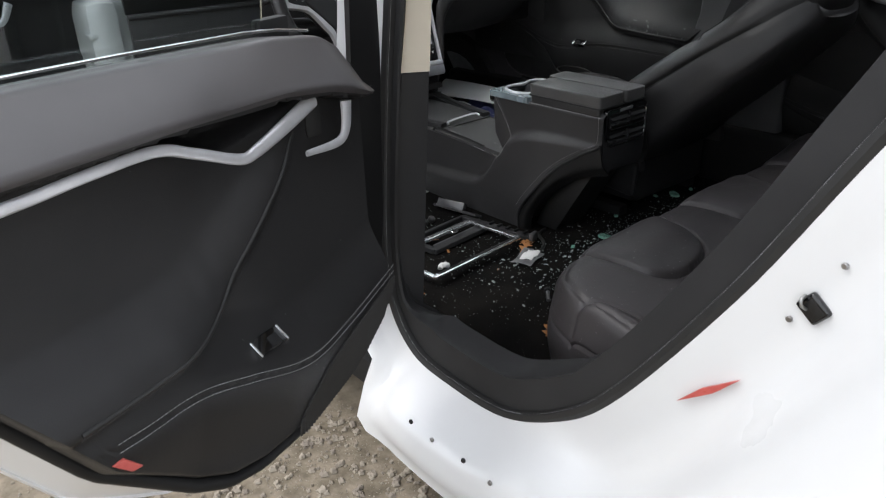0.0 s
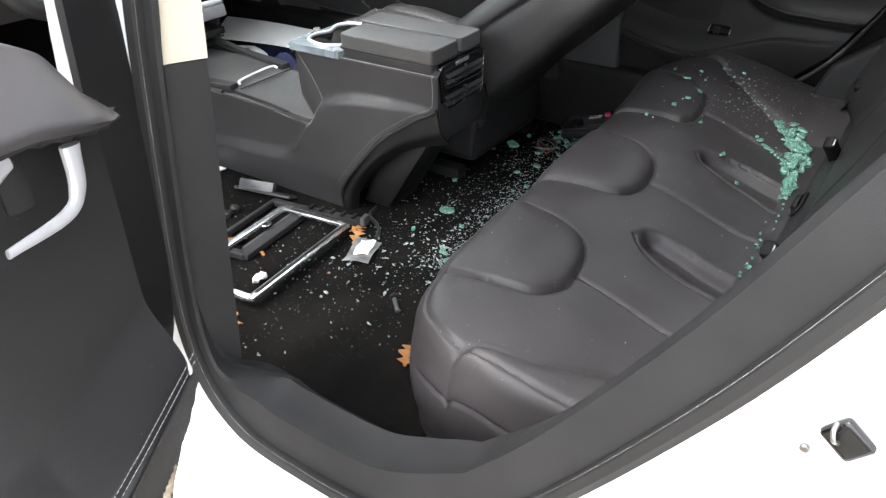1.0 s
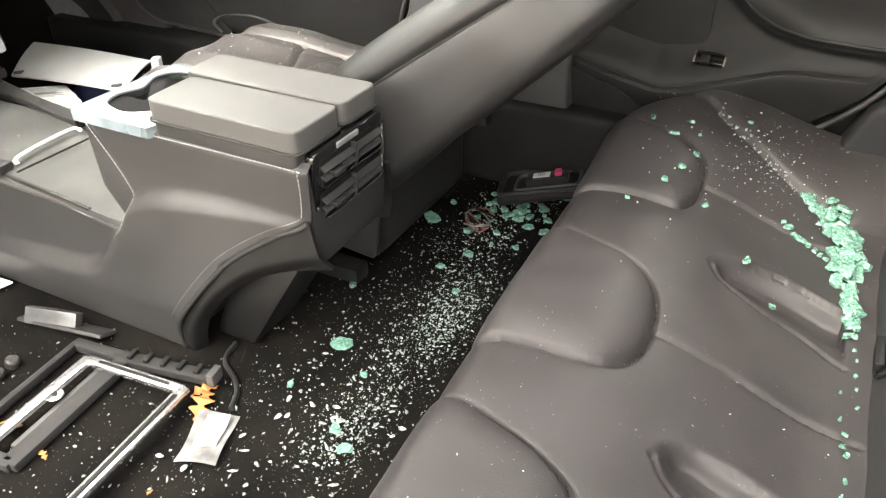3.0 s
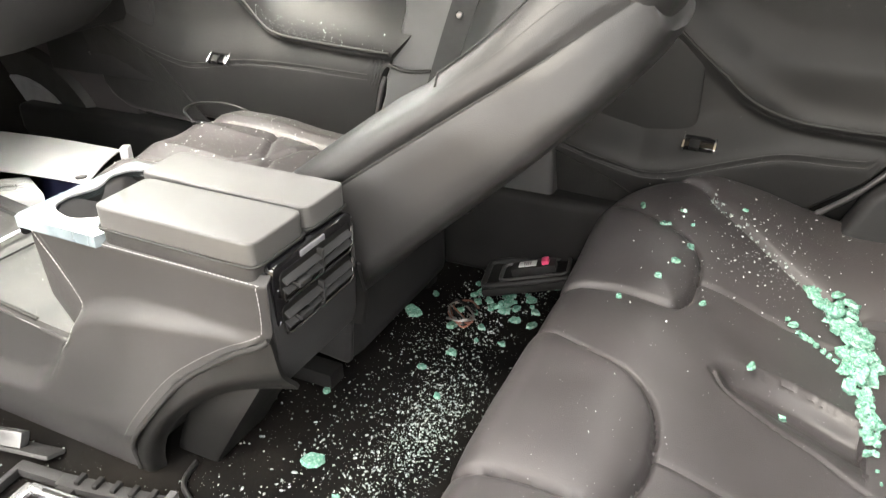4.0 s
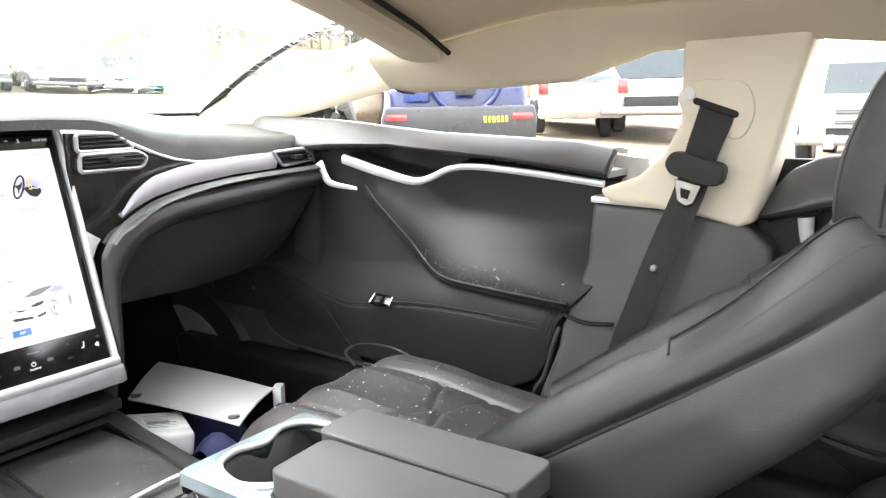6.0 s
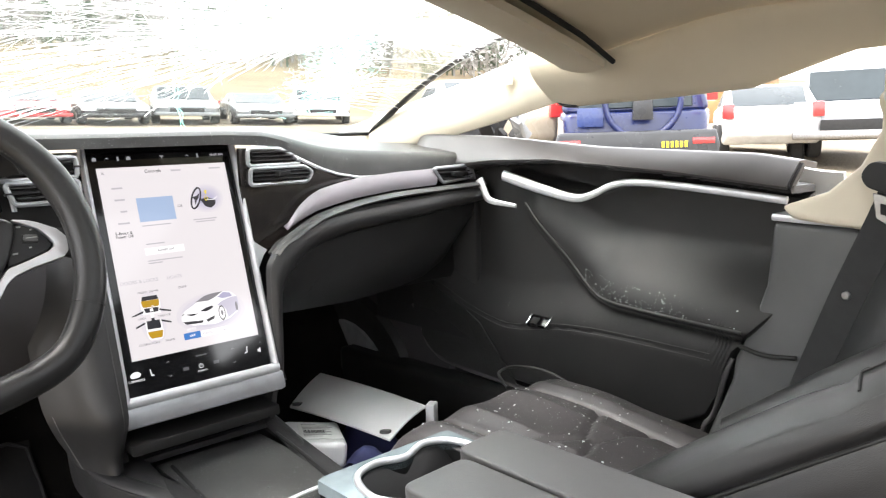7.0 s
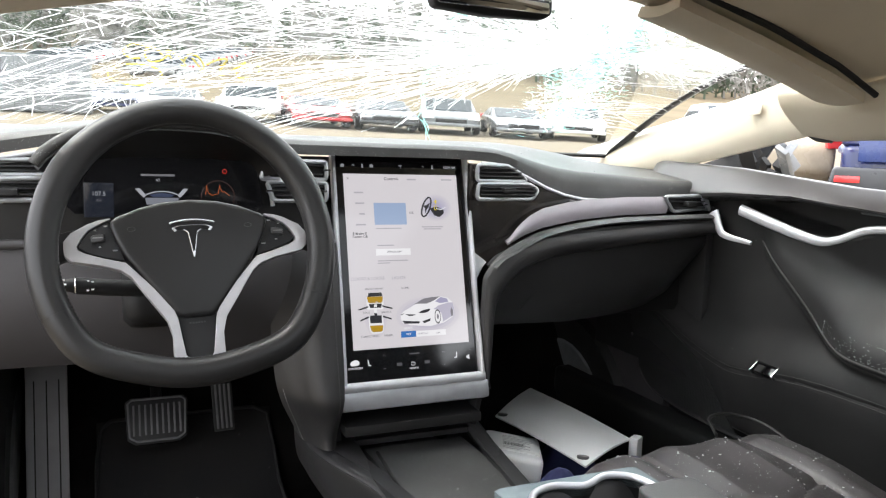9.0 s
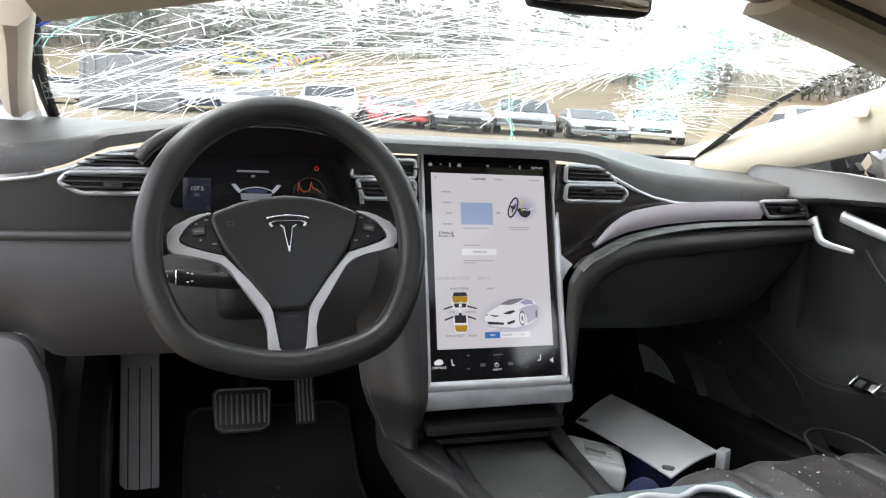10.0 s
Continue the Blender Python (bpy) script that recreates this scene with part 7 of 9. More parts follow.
for x in (-0.47, -0.27, 0.14):
    hole = rounded([(x - 0.035, -0.012), (x + 0.035, -0.012), (x + 0.035, 0.012), (x - 0.035, 0.012)], 0.012)
    pts = [(u, rear_back((u + 0.68) / 1.4, 0.075 + w / 0.6)[1] + 0.003, 0.485 + w) for u, w in hole]
    slot = tube("belt_slot", pts, 0.004, DARK, bench, "raised slot in the backrest's foot", closed=True, up=(0, 1, 0), seg=8)
    box("slot_floor", (x, -0.203, 0.485), (0.062, 0.012, 0.018), HOLE, slot, "dark inside of the slot", 0.004, (-20, 0, 0))
for x, z, turn in ((-0.16, 0.53, -40), (-0.37, 0.55, 30), (0.32, 0.53, -35), (0.62, 0.56, -30)):
    b = box("belt_buckle", (x, -0.225, z), (0.03, 0.022, 0.075), DARK, bench, "black seat belt buckle", 0.007, (-18, turn, 0), 3)
    box("buckle_edge", (x + 0.036 * math.sin(radians(turn)), -0.222, z + 0.034 * math.cos(radians(turn))), (0.016, 0.008, 0.004), STEEL, b, "steel edge", 0.001, (-18, turn, 0))
    run = [(x, -0.232, z), (x - 0.05 * math.sin(radians(turn)), -0.216, z - 0.05), (x - 0.08 * math.sin(radians(turn)), -0.2, z - 0.085)]
    tube("buckle_strap", spline(run, 4), 0.016, WEB, b, "short black webbing", flat=0.002, up=(0, 1, 0.3))
tube("belt_webbing", spline([(0.6, -0.19, 0.52), (0.63, -0.24, 0.6), (0.66, -0.33, 0.8), (0.68, -0.42, 1.0)], 5), 0.022, WEB, bench, "black belt webbing", flat=0.002, up=(0, 1, 0.4))

# ---- front passenger seat, leaned far back ----
seat = thing("front_seat", "black leather front passenger seat leaned far back", "car seat")
FRONT_EDGE = spline([(0.69, 0.595), (0.6, 0.662), (0.519, 0.722), (0.377, 0.82), (0.285, 0.882), (0.218, 0.93), (0.172, 0.962)], 7)
REAR_EDGE = spline([(0.565, 0.5), (0.5, 0.572), (0.425, 0.638), (0.285, 0.768), (0.21, 0.842), (0.17, 0.89), (0.15, 0.925)], 7)
SEAT_X = 0.385
HALF_WIDTH = [(0, 0.222), (0.2, 0.232), (0.5, 0.23), (0.66, 0.205), (0.8, 0.165), (0.92, 0.122), (1, 0.1)]
# half of the section, from the middle of the shell to the middle of the front: share of the half width, share from rear to front edge, offset
HALF = [(0.0, 0, -0.02), (0.4, 0, -0.018), (0.7, 0, -0.014), (0.88, 0, -0.008), (0.96, 0, 0.0), (1.0, 0.12, 0.0), (1.005, 0.35, 0.0), (1.005, 0.65, 0.0), (1.0, 0.9, 0.0), (0.985, 0.95, 0.0), (0.958, 0.97, -0.004), (0.955, 1, -0.001), (0.985, 1, 0.005), (0.99, 1, 0.012), (0.972, 1, 0.021),
        (0.945, 1, 0.03), (0.9, 1, 0.039), (0.85, 1, 0.046), (0.79, 1, 0.052), (0.73, 1, 0.052), (0.67, 1, 0.044), (0.62, 1, 0.03), (0.585, 1, 0.016), (0.565, 1, 0.008), (0.54, 1, 0.013), (0.46, 1, 0.02), (0.3, 1, 0.02), (0.1, 1, 0.018), (0.0, 1, 0.018)]
SECTION = HALF + [(-u, m, v) for u, m, v in HALF[-2:0:-1]]


def back_at(i, u, m, v):
    """A point of the backrest at a station along it."""
    f, r = FRONT_EDGE[i], REAR_EDGE[i]
    n = len(FRONT_EDGE) - 1
    t = FRONT_EDGE[min(i + 1, n)] - FRONT_EDGE[max(i - 1, 0)]
    t = t / np.linalg.norm(t)
    nrm = np.array([t[1], -t[0]])
    k = i / n
    notch = 1 - 0.1 * math.exp(-(((k - 0.47) / 0.018) ** 2))
    crown = (1.0 + 0.45 * step(k, 0.5, 0.85)) * (1 - 0.75 * step(k, 0.86, 1.0))
    p = r + (f - r) * m + nrm * v * (crown * notch if v > 0 else 1)
    return np.array([SEAT_X + u * curve_at(HALF_WIDTH, k), p[0], p[1]])


def backrest_data():
    n, m = len(FRONT_EDGE), len(SECTION)
    verts = [back_at(i, *q) for i in range(n) for q in SECTION]
    return verts, cells(n, m, wrap_v=True) + [tuple(range(m)), tuple(range((n - 1) * m, n * m))]


part("backrest", *backrest_data(), LEATHER, seat, "black leather backrest with raised bolsters")
# height, middle, half depth, half width
HEAD = [(0.885, 0.222, 0.045, 0.106), (0.92, 0.213, 0.056, 0.112), (0.955, 0.206, 0.066, 0.114), (0.99, 0.203, 0.0725, 0.113), (1.03, 0.2, 0.0755, 0.111), (1.07, 0.196, 0.0725, 0.108), (1.11, 0.189, 0.066, 0.104), (1.14, 0.183, 0.0585, 0.099), (1.165, 0.176, 0.0465, 0.09), (1.183, 0.17, 0.033, 0.076), (1.195, 0.166, 0.017, 0.052), (1.199, 0.165, 0.004, 0.018)]
HEAD_LINE = spline(HEAD, 5)


def head_at(row, q):
    z, c, d, w = row
    a, b = math.cos(q), math.sin(q)
    lean = 0.35 * max(0.0, 1 - (z - 0.885) / 0.1) * (d * b)
    return np.array([SEAT_X + w * math.copysign(abs(a) ** 0.62, a), c + d * math.copysign(abs(b) ** 0.72, b), z + lean])


verts = [head_at(r, 2 * math.pi * j / 64) for r in HEAD_LINE for j in range(64)]
part("headrest", verts, cells(len(HEAD_LINE), 64, wrap_v=True) + [tuple(range(64)), tuple(range((len(HEAD_LINE) - 1) * 64, len(HEAD_LINE) * 64))], LEATHER, seat, "black leather headrest built into the backrest")


def cushion_front(s, t):
    x = 0.185 + 0.44 * s
    k = abs(2 * s - 1)
    side = math.sqrt(max(0.0, 1 - max(0.0, (k - 0.84) / 0.16) ** 2))
    y = 0.55 + 0.68 * t
    top = 0.562 + 0.028 * step(y, 0.7, 1.05) + 0.028 * (1 - k * k) + 0.014 * step(k, 0.5, 0.66) - 0.14 * step(y, 1.06, 1.23) ** 1.5
    top -= 0.009 * math.exp(-(((k - 0.5) / 0.022) ** 2)) + 0.007 * math.exp(-(((y - 0.98 + 0.1 * (1 - k)) / 0.007) ** 2)) * (1 if k < 0.5 else 0) + 0.006 * math.exp(-(((y - 0.86 + 0.08 * k) / 0.007) ** 2)) * (1 if k < 0.5 else 0)
    top += 0.006 * (1 - abs(2 * step(k, 0.0, 0.5) - 1)) + 0.004 * noise.noise((x * 9, y * 9, 7))
    return x, y, 0.46 + (top - 0.46) * side


sheet("cushion", cushion_front, 140, 110, 0.02, SEAT, seat, "black leather cushion strewn with glass specks")
box("seat_base", (0.395, 0.88, 0.42), (0.36, 0.6, 0.16), SOFT, seat, "black plastic seat base", 0.03, seg=3)
for x in (0.2, 0.56):
    box("seat_rail", (x, 0.92, 0.318), (0.04, 0.62, 0.03), DARK, seat, "dark seat rail", 0.004)
N = len(FRONT_EDGE)
for side in (-1, 1):
    tube("piping", [back_at(i, side * 0.965, 1, -0.004) for i in range(1, N)], 0.0026, THREAD2, seat, "dark seam along the bolster")
    dashes("stitching", [back_at(i, side * 0.945, 1, 0.0302) for i in range(1, N - 3)], THREAD, seat, (0, 0.6, 0.8))
    tube("piping", [back_at(i, side * 0.565, 1, 0.009) for i in range(2, N - 2)], 0.002, THREAD2, seat, "dark seam along the centre panel")
    tube("piping", [back_at(i, side * 0.8, 1, 0.0522) for i in range(21, N - 2)], 0.0012, THREAD2, seat, "raised seam along the upper bolster")
    tube("piping", [back_at(21, side * u, 1, v + 0.0005) for u, v in ((0.6, 0.022), (0.67, 0.044), (0.73, 0.052), (0.79, 0.052), (0.85, 0.046), (0.9, 0.039))], 0.0016, THREAD2, seat, "seam across the bolster")
    for share in (0.62, 0.1):
        q = math.pi / 2 - side * (math.pi / 2 * (1 - share))
        tube("piping", [head_at(r, q) for r in HEAD_LINE[15:-8]], 0.0013, THREAD2, seat, "dark seam of the headrest")
    tube("piping", [head_at(HEAD_LINE[14], math.pi / 2 - side * x) + (side * 0.0003, 0.0006, 0) for x in np.linspace(0.0, 1.75, 18)], 0.002, THREAD2, seat, "dark seam below the headrest")
box("side_panel", (0.17, 0.8, 0.46), (0.02, 0.5, 0.1), SOFT, seat, "black plastic side shield", 0.02, (6, 0, 0), 3)
tube("loose_cable", spline([(0.6, 1.02, 0.59), (0.6, 1.12, 0.615), (0.56, 1.17, 0.625), (0.5, 1.16, 0.628), (0.46, 1.1, 0.622)], 6), 0.003, HOLE, seat, "loose black cable")

# ---- seat belt ----
belt = thing("seat_belt", "black seat belt hanging from the pillar with its steel tongue", "seat belt")
strap = [((0.652, 0.516, 1.112), (0.652, 0.462, 1.094)), ((0.644, 0.521, 1.085), (0.644, 0.468, 1.07)), ((0.634, 0.53, 1.045), (0.634, 0.48, 1.032)), ((0.622, 0.537, 1.0), (0.622, 0.489, 0.988)), ((0.616, 0.549, 0.96), (0.616, 0.502, 0.947)),
         ((0.614, 0.591, 0.851), (0.614, 0.546, 0.836)), ((0.618, 0.645, 0.7), (0.618, 0.602, 0.686)), ((0.64, 0.694, 0.57), (0.64, 0.65, 0.56)), ((0.66, 0.73, 0.48), (0.66, 0.686, 0.47))]
rails_ = [spline([np.array(p[k]) for p in strap], 6) for k in (0, 1)]
wv = [q for a, b in zip(*rails_) for q in (a, b, b + (0.0016, 0, 0), a + (0.0016, 0, 0))]
part("webbing", wv, cells(len(wv) // 4, 4, wrap_v=True), WEB, belt, "black woven webbing")
prism("tongue_cover", rounded([(0.543, 1.04), (0.46, 1.018), (0.467, 0.985), (0.5, 0.987), (0.548, 1.003), (0.556, 1.02)], 0.012, 3), "x", 0.602, 0.63, SOFT, belt, "black plastic tongue cover", 0.007, 3)
prism("tongue", [(0.54, 0.995), (0.497, 0.985), (0.508, 0.957), (0.52, 0.952), (0.534, 0.96)], "x", 0.608, 0.611, STEEL, belt, "steel tongue", 0.001, 1)
prism("tongue_slot", [(0.529, 0.981), (0.513, 0.977), (0.517, 0.963), (0.528, 0.966)], "x", 0.606, 0.6085, DARK, belt, "dark slot", 0.0005, 1)
disc("stop_button", 0.006, 0.008, STEEL, belt, "small belt button", pose(0.612, 0.569, 0.845, 0, 90, 0), 14, 0.002)


# ---- broken glass and litter ----
rng = random.Random(7)


def shard_mesh(name, r, flat, mat, seed):
    q = random.Random(seed)
    n = q.randint(6, 9)
    ring = [(r * q.uniform(0.55, 1.1) * math.cos(2 * math.pi * k / n), r * q.uniform(0.4, 0.8) * math.sin(2 * math.pi * k / n)) for k in range(n)]
    v = [(x, y, 0) for x, y in ring] + [(x * q.uniform(0.75, 1), y * q.uniform(0.75, 1), flat * q.uniform(0.5, 1.2)) for x, y in ring]
    f = [(k, (k + 1) % n, n + (k + 1) % n, n + k) for k in range(n)] + [tuple(range(n))[::-1], tuple(range(n, 2 * n))]
    return mesh_object(name, v, f, mat, smooth=False)


def crumbs(name, spots, mat, label, size=(0.0004, 0.0028)):
    """Many tiny glass cubes at the given spots."""
    v, f = [], []
    for x, y, z in spots:
        r = size[0] + (size[1] - size[0]) * rng.random() ** 4
        a, t = rng.uniform(0, 6.3), rng.uniform(-0.5, 0.5)
        b = len(v)
        w, h = rng.uniform(0.35, 1.0), rng.uniform(0.3, 0.9)
        for k in range(4):
            q = k * math.pi / 2 + rng.uniform(-0.4, 0.4)
            u, n_ = r * math.cos(q) * 1.25, r * math.sin(q) * w
            px, py = u * math.cos(a) - n_ * math.sin(a), u * math.sin(a) + n_ * math.cos(a)
            v += [(x + px, y + py, z + t * u * 0.5), (x + 0.75 * px, y + 0.75 * py, z + r * h + t * u * 0.5)]
        f += [(b + 2 * k, b + 2 * ((k + 1) % 4), b + 2 * ((k + 1) % 4) + 1, b + 2 * k + 1) for k in range(4)] + [(b + 1, b + 3, b + 5, b + 7), (b + 6, b + 4, b + 2, b)]
    return tagged(mesh_object(name, v, f, mat, smooth=False), label, "broken glass", kind="stuff")


def floor_spots(n, cx, cy, sx, sy):
    out = []
    while len(out) < n:
        x, y = rng.gauss(cx, sx), rng.gauss(cy, sy)
        if -0.62 < x < 0.66 and 0.28 < y < 1.5 and not (abs(x) < 0.11 and y > 0.7):
            out.append((x, y, 0.302))
    return out


spots = floor_spots(1900, 0.19, 0.42, 0.09, 0.035) + floor_spots(900, -0.13, 0.425, 0.06, 0.03) + floor_spots(900, 0.05, 0.42, 0.12, 0.04) + floor_spots(1100, 0.45, 0.49, 0.1, 0.05) + floor_spots(900, 0.2, 0.48, 0.16, 0.07) + floor_spots(900, 0.0, 0.52, 0.25, 0.12) + floor_spots(700, -0.3, 0.6, 0.22, 0.16) + floor_spots(500, 0.58, 0.44, 0.05, 0.05) + floor_spots(500, -0.33, 1.0, 0.2, 0.2)
crumbs("glass_crumbs", spots, CRUMBW, "tiny clear glass crumbs on the black carpet")
spots = []
for k in range(1100):
    x, y = rng.uniform(-0.63, 0.7), rng.uniform(-0.18, 0.22)
    if rng.random() < 0.14 + 0.8 * step(x, 0.25, 0.6):
        spots.append((x, y, bench_height(x, y) + 0.001))
for k in range(420):
    x, y = rng.gauss(0.52, 0.06), rng.gauss(0.0, 0.05)
    spots.append((x, y, bench_height(x, y) + 0.001))
crumbs("glass_crumbs", spots, CRUMBL, "tiny clear glass crumbs on the rear bench", (0.0003, 0.0019))
spots = []
for k in range(700):
    s, t = rng.random(), rng.gauss(0.6, 0.17)
    if 0.1 < t < 0.9 and 0.1 < s < 0.9:
        x, y, z = cushion_front(s, t)
        spots.append((x, y, z + 0.001))
crumbs("glass_crumbs", spots, CRUMBL, "tiny clear glass crumbs on the passenger seat", (0.0004, 0.0022))
spots = [(rng.uniform(-0.09, 0.09), rng.uniform(0.9, 1.4), 0.56) for k in range(90)] + [dash_top(rng.uniform(0.2, 1), rng.random() * 0.7) for k in range(500)]
crumbs("glass_crumbs", spots, CRUMBW, "fine glass dust on the dashboard and console", (0.0006, 0.0016))

spots = []
for k in range(240):
    u = min(0.9, max(0.56, rng.gauss(0.68, 0.09)))
    z = curve_at(FRONT["bowl"], u) + 0.004 + 0.035 * rng.random() ** 1.6
    spots.append((0.73 - door_depth(FRONT, u, z) - 0.001, 1.66 - u, z))
crumbs("glass_crumbs", spots, CRUMBL, "fine glass dust on the armrest of the closed door", (0.0004, 0.0016))

mat_seam = spline([(-0.172, 0.607, 0.303), (-0.14, 0.622, 0.303), (-0.116, 0.648, 0.303), (-0.098, 0.68, 0.303), (-0.079, 0.694, 0.303), (-0.05, 0.7, 0.303)], 5)
tube("carpet_seam", mat_seam, 0.004, RUBBER, car, "bound edge of the rear carpet", flat=0.006)
# flakes and splinters of clear glass
for k in range(70):
    x, y = (rng.gauss(-0.12, 0.07), rng.gauss(0.45, 0.05)) if k % 3 else (rng.gauss(-0.32, 0.08), rng.gauss(0.5, 0.07))
    s = shard_mesh("glass_splinter", rng.uniform(0.003, 0.009), 0.002, CRUMBW, 600 + k)
    s.matrix_basis = pose(x, max(0.33, y), 0.304, rng.uniform(-10, 10), rng.uniform(-10, 10), rng.uniform(0, 360)) @ Matrix.Diagonal((1, rng.uniform(0.2, 0.9), 1, 1))
    tagged(s, "thin clear splinter of glass on the carpet", "broken glass", "glass splinters")

# larger pieces of green laminated glass
big = [(0.027, 0.544, 0.021), (0.45, 0.6, 0.026), (0.12, 0.715, 0.022), (0.175, 0.617, 0.011), (-0.135, 0.446, 0.014), (-0.16, 0.412, 0.014), (0.4, 0.635, 0.014), (-0.09, 0.56, 0.008), (0.3, 0.5, 0.012), (0.36, 0.47, 0.014), (0.24, 0.44, 0.009), (-0.02, 0.47, 0.008)]
big += [(rng.gauss(0.54, 0.06), rng.gauss(0.45, 0.05), rng.uniform(0.006, 0.017)) for k in range(34)]
for k, (x, y, r) in enumerate(big):
    s = shard_mesh("glass_shard", r, 0.006, SHARD, k)
    s.matrix_basis = pose(x, y, 0.303, rng.uniform(-8, 8), rng.uniform(-8, 8), rng.uniform(0, 360))
    tagged(s, "piece of green crushed laminated glass on the carpet", "broken glass", "glass shards")
CREASE = [(0.5, -0.075, 0.007), (0.48, -0.105, 0.018), (0.45, -0.135, 0.026), (0.39, -0.15, 0.03), (0.33, -0.155, 0.022), (0.27, -0.165, 0.013), (0.18, -0.172, 0.009)]
for k in range(190):
    x, y, w = spline([np.array(c) for c in CREASE], 20)[min(119, int(120 * rng.random() ** 1.1))]
    dx, dy = rng.uniform(-1, 1), rng.uniform(-1, 1)
    x, y = x + w * dx * 0.7, max(-0.185, y + 0.75 * w * dy)
    s = shard_mesh("glass_shard", rng.uniform(0.2, 0.62) * w + 0.003, 0.006, SHARD, 50 + k)
    s.matrix_basis = pose(x, y, bench_height(x, y) + 0.002 + 0.02 * rng.random() * (w > 0.02) * (1 - abs(dy)), rng.uniform(-28, 28), rng.uniform(-28, 28), rng.uniform(0, 360))
    tagged(s, "piece of green crushed laminated glass on the bench", "broken glass", "glass shards")
for k in range(9):
    t = k / 8
    x, y = 0.415 - 0.05 * t, -0.055 - 0.07 * t
    s = shard_mesh("glass_shard", rng.uniform(0.005, 0.01), 0.005, SHARD, 330 + k)
    s.matrix_basis = pose(x, y, bench_height(x, y) + 0.002, rng.uniform(-15, 15), 0, rng.uniform(0, 360))
    tagged(s, "piece of green crushed laminated glass on the bench", "broken glass", "glass shards")
for k in range(34):
    t = k / 33
    x, y = 0.25 - 0.75 * t + rng.gauss(0, 0.005), -0.176 + rng.gauss(0, 0.006)
    s = shard_mesh("glass_shard", rng.uniform(0.002, 0.0055) * (1 + 0.5 * (k % 4 == 0)), 0.004, SHARD, 120 + k)
    s.matrix_basis = pose(x, y, bench_height(x, y) + 0.003, rng.uniform(-25, 25), 0, rng.uniform(0, 360))
    tagged(s, "small piece of green glass in the seat crease", "broken glass", "glass shards")
for k, (x, y) in enumerate([(0.56, 0.2), (0.5, 0.15), (0.36, 0.13), (0.41, 0.115), (0.52, 0.11), (0.55, 0.13), (0.46, 0.1), (0.26, -0.02), (0.22, -0.07), (0.6, 0.04), (0.35, 0.06), (0.3, 0.17)]):
    s = shard_mesh("glass_shard", rng.uniform(0.004, 0.011), 0.005, SHARD, 170 + k)
    s.matrix_basis = pose(x, y, bench_height(x, y) + 0.002, rng.uniform(-15, 15), 0, rng.uniform(0, 360))
    tagged(s, "small piece of green glass on the bench", "broken glass", "glass shards")
for k in range(40):
    u = k / 39
    x, y = BOLSTER_SEAMS[0][int(9 + 15 * u)] + (rng.gauss(0, 0.003), rng.gauss(0, 0.003))
    s = shard_mesh("glass_shard", rng.uniform(0.0015, 0.0045), 0.003, CRUMBW, 190 + k)
    s.matrix_basis = pose(x, y, bench_height(x, y) + 0.002, 0, 0, rng.uniform(0, 360))
    tagged(s, "small pale glass chip in the bolster seam", "broken glass", "glass chips")

# bright licence-plate surround lying on the carpet
frame_thing = thing("plate_frame", "bright metal number-plate frame lying on the carpet", "plate frame", m=pose(-0.36, 0.755, 0.319, 0, 0, 5))
PLATED = material("bright_plated_metal", (0.82, 0.84, 0.86), 0.22, 0.9, scale=40)
W, H = 0.163, 0.092
for name, c, s in (("long_bar", (0, H), (2 * W, 0.018)), ("long_bar", (0, -H), (2 * W, 0.017)), ("short_bar", (W, 0), (0.016, 2 * H)), ("short_bar", (-W, 0), (0.016, 2 * H))):
    box(name, (c[0], c[1], 0.007), (s[0] + (0.01 if s[0] > s[1] else 0), s[1], 0.009), PLATED, frame_thing, "", 0.003)
box("inner_lip", (0, -H + 0.011, 0.004), (2 * W - 0.02, 0.008, 0.003), STEEL, frame_thing, "", 0.001)
for x in (-0.085, 0.085):
    t = disc("mounting_tab", 0.013, 0.003, CHROME, frame_thing, "", pose(x, H - 0.012, 0.006), 20, 0.001)
    disc("tab_hole", 0.004, 0.004, DARK, t, "dark hole", pose(x, H - 0.012, 0.0065), 12, 0.0005)

box("dark_insert", (0, -H + 0.001, 0.0118), (2 * W - 0.03, 0.007, 0.002), DARK, frame_thing, "dark stripe along the bar", 0.0005)
box("dark_insert", (W, 0, 0.0118), (0.005, 2 * H - 0.05, 0.002), DARK, frame_thing, "dark stripe along the bar", 0.0005)
mount = thing("seat_mount_cover", "black plastic floor cover with a long slot", "floor cover", m=pose(-0.285, 0.862, 0.303, 0, 0, 6))
for y, w in ((0.05, 0.012), (-0.05, 0.03)):
    box("long_side", (0, y, 0.008), (0.24, w, 0.016), SOFT, mount, "", 0.005)
for x in (-0.115, 0.115):
    box("short_side", (x, 0, 0.008), (0.02, 0.11, 0.016), SOFT, mount, "", 0.005)
box("inner_ledge", (0, -0.028, 0.006), (0.18, 0.012, 0.008), GREY, mount, "", 0.003)
rail = thing("plastic_rail", "broken black plastic rail lying on the carpet", "plastic part", m=pose(-0.155, 0.752, 0.305, 0, 0, -80))
box("channel", (0, 0, 0.008), (0.19, 0.024, 0.014), SOFT, rail, "", 0.003)
for k in range(5):
    box("clip", (-0.06 + 0.03 * k, 0.004, 0.017), (0.008, 0.02, 0.008), DARK, rail, "", 0.001)
box("hook", (0.09, 0.0, 0.016), (0.012, 0.028, 0.02), GREY, rail, "", 0.002)

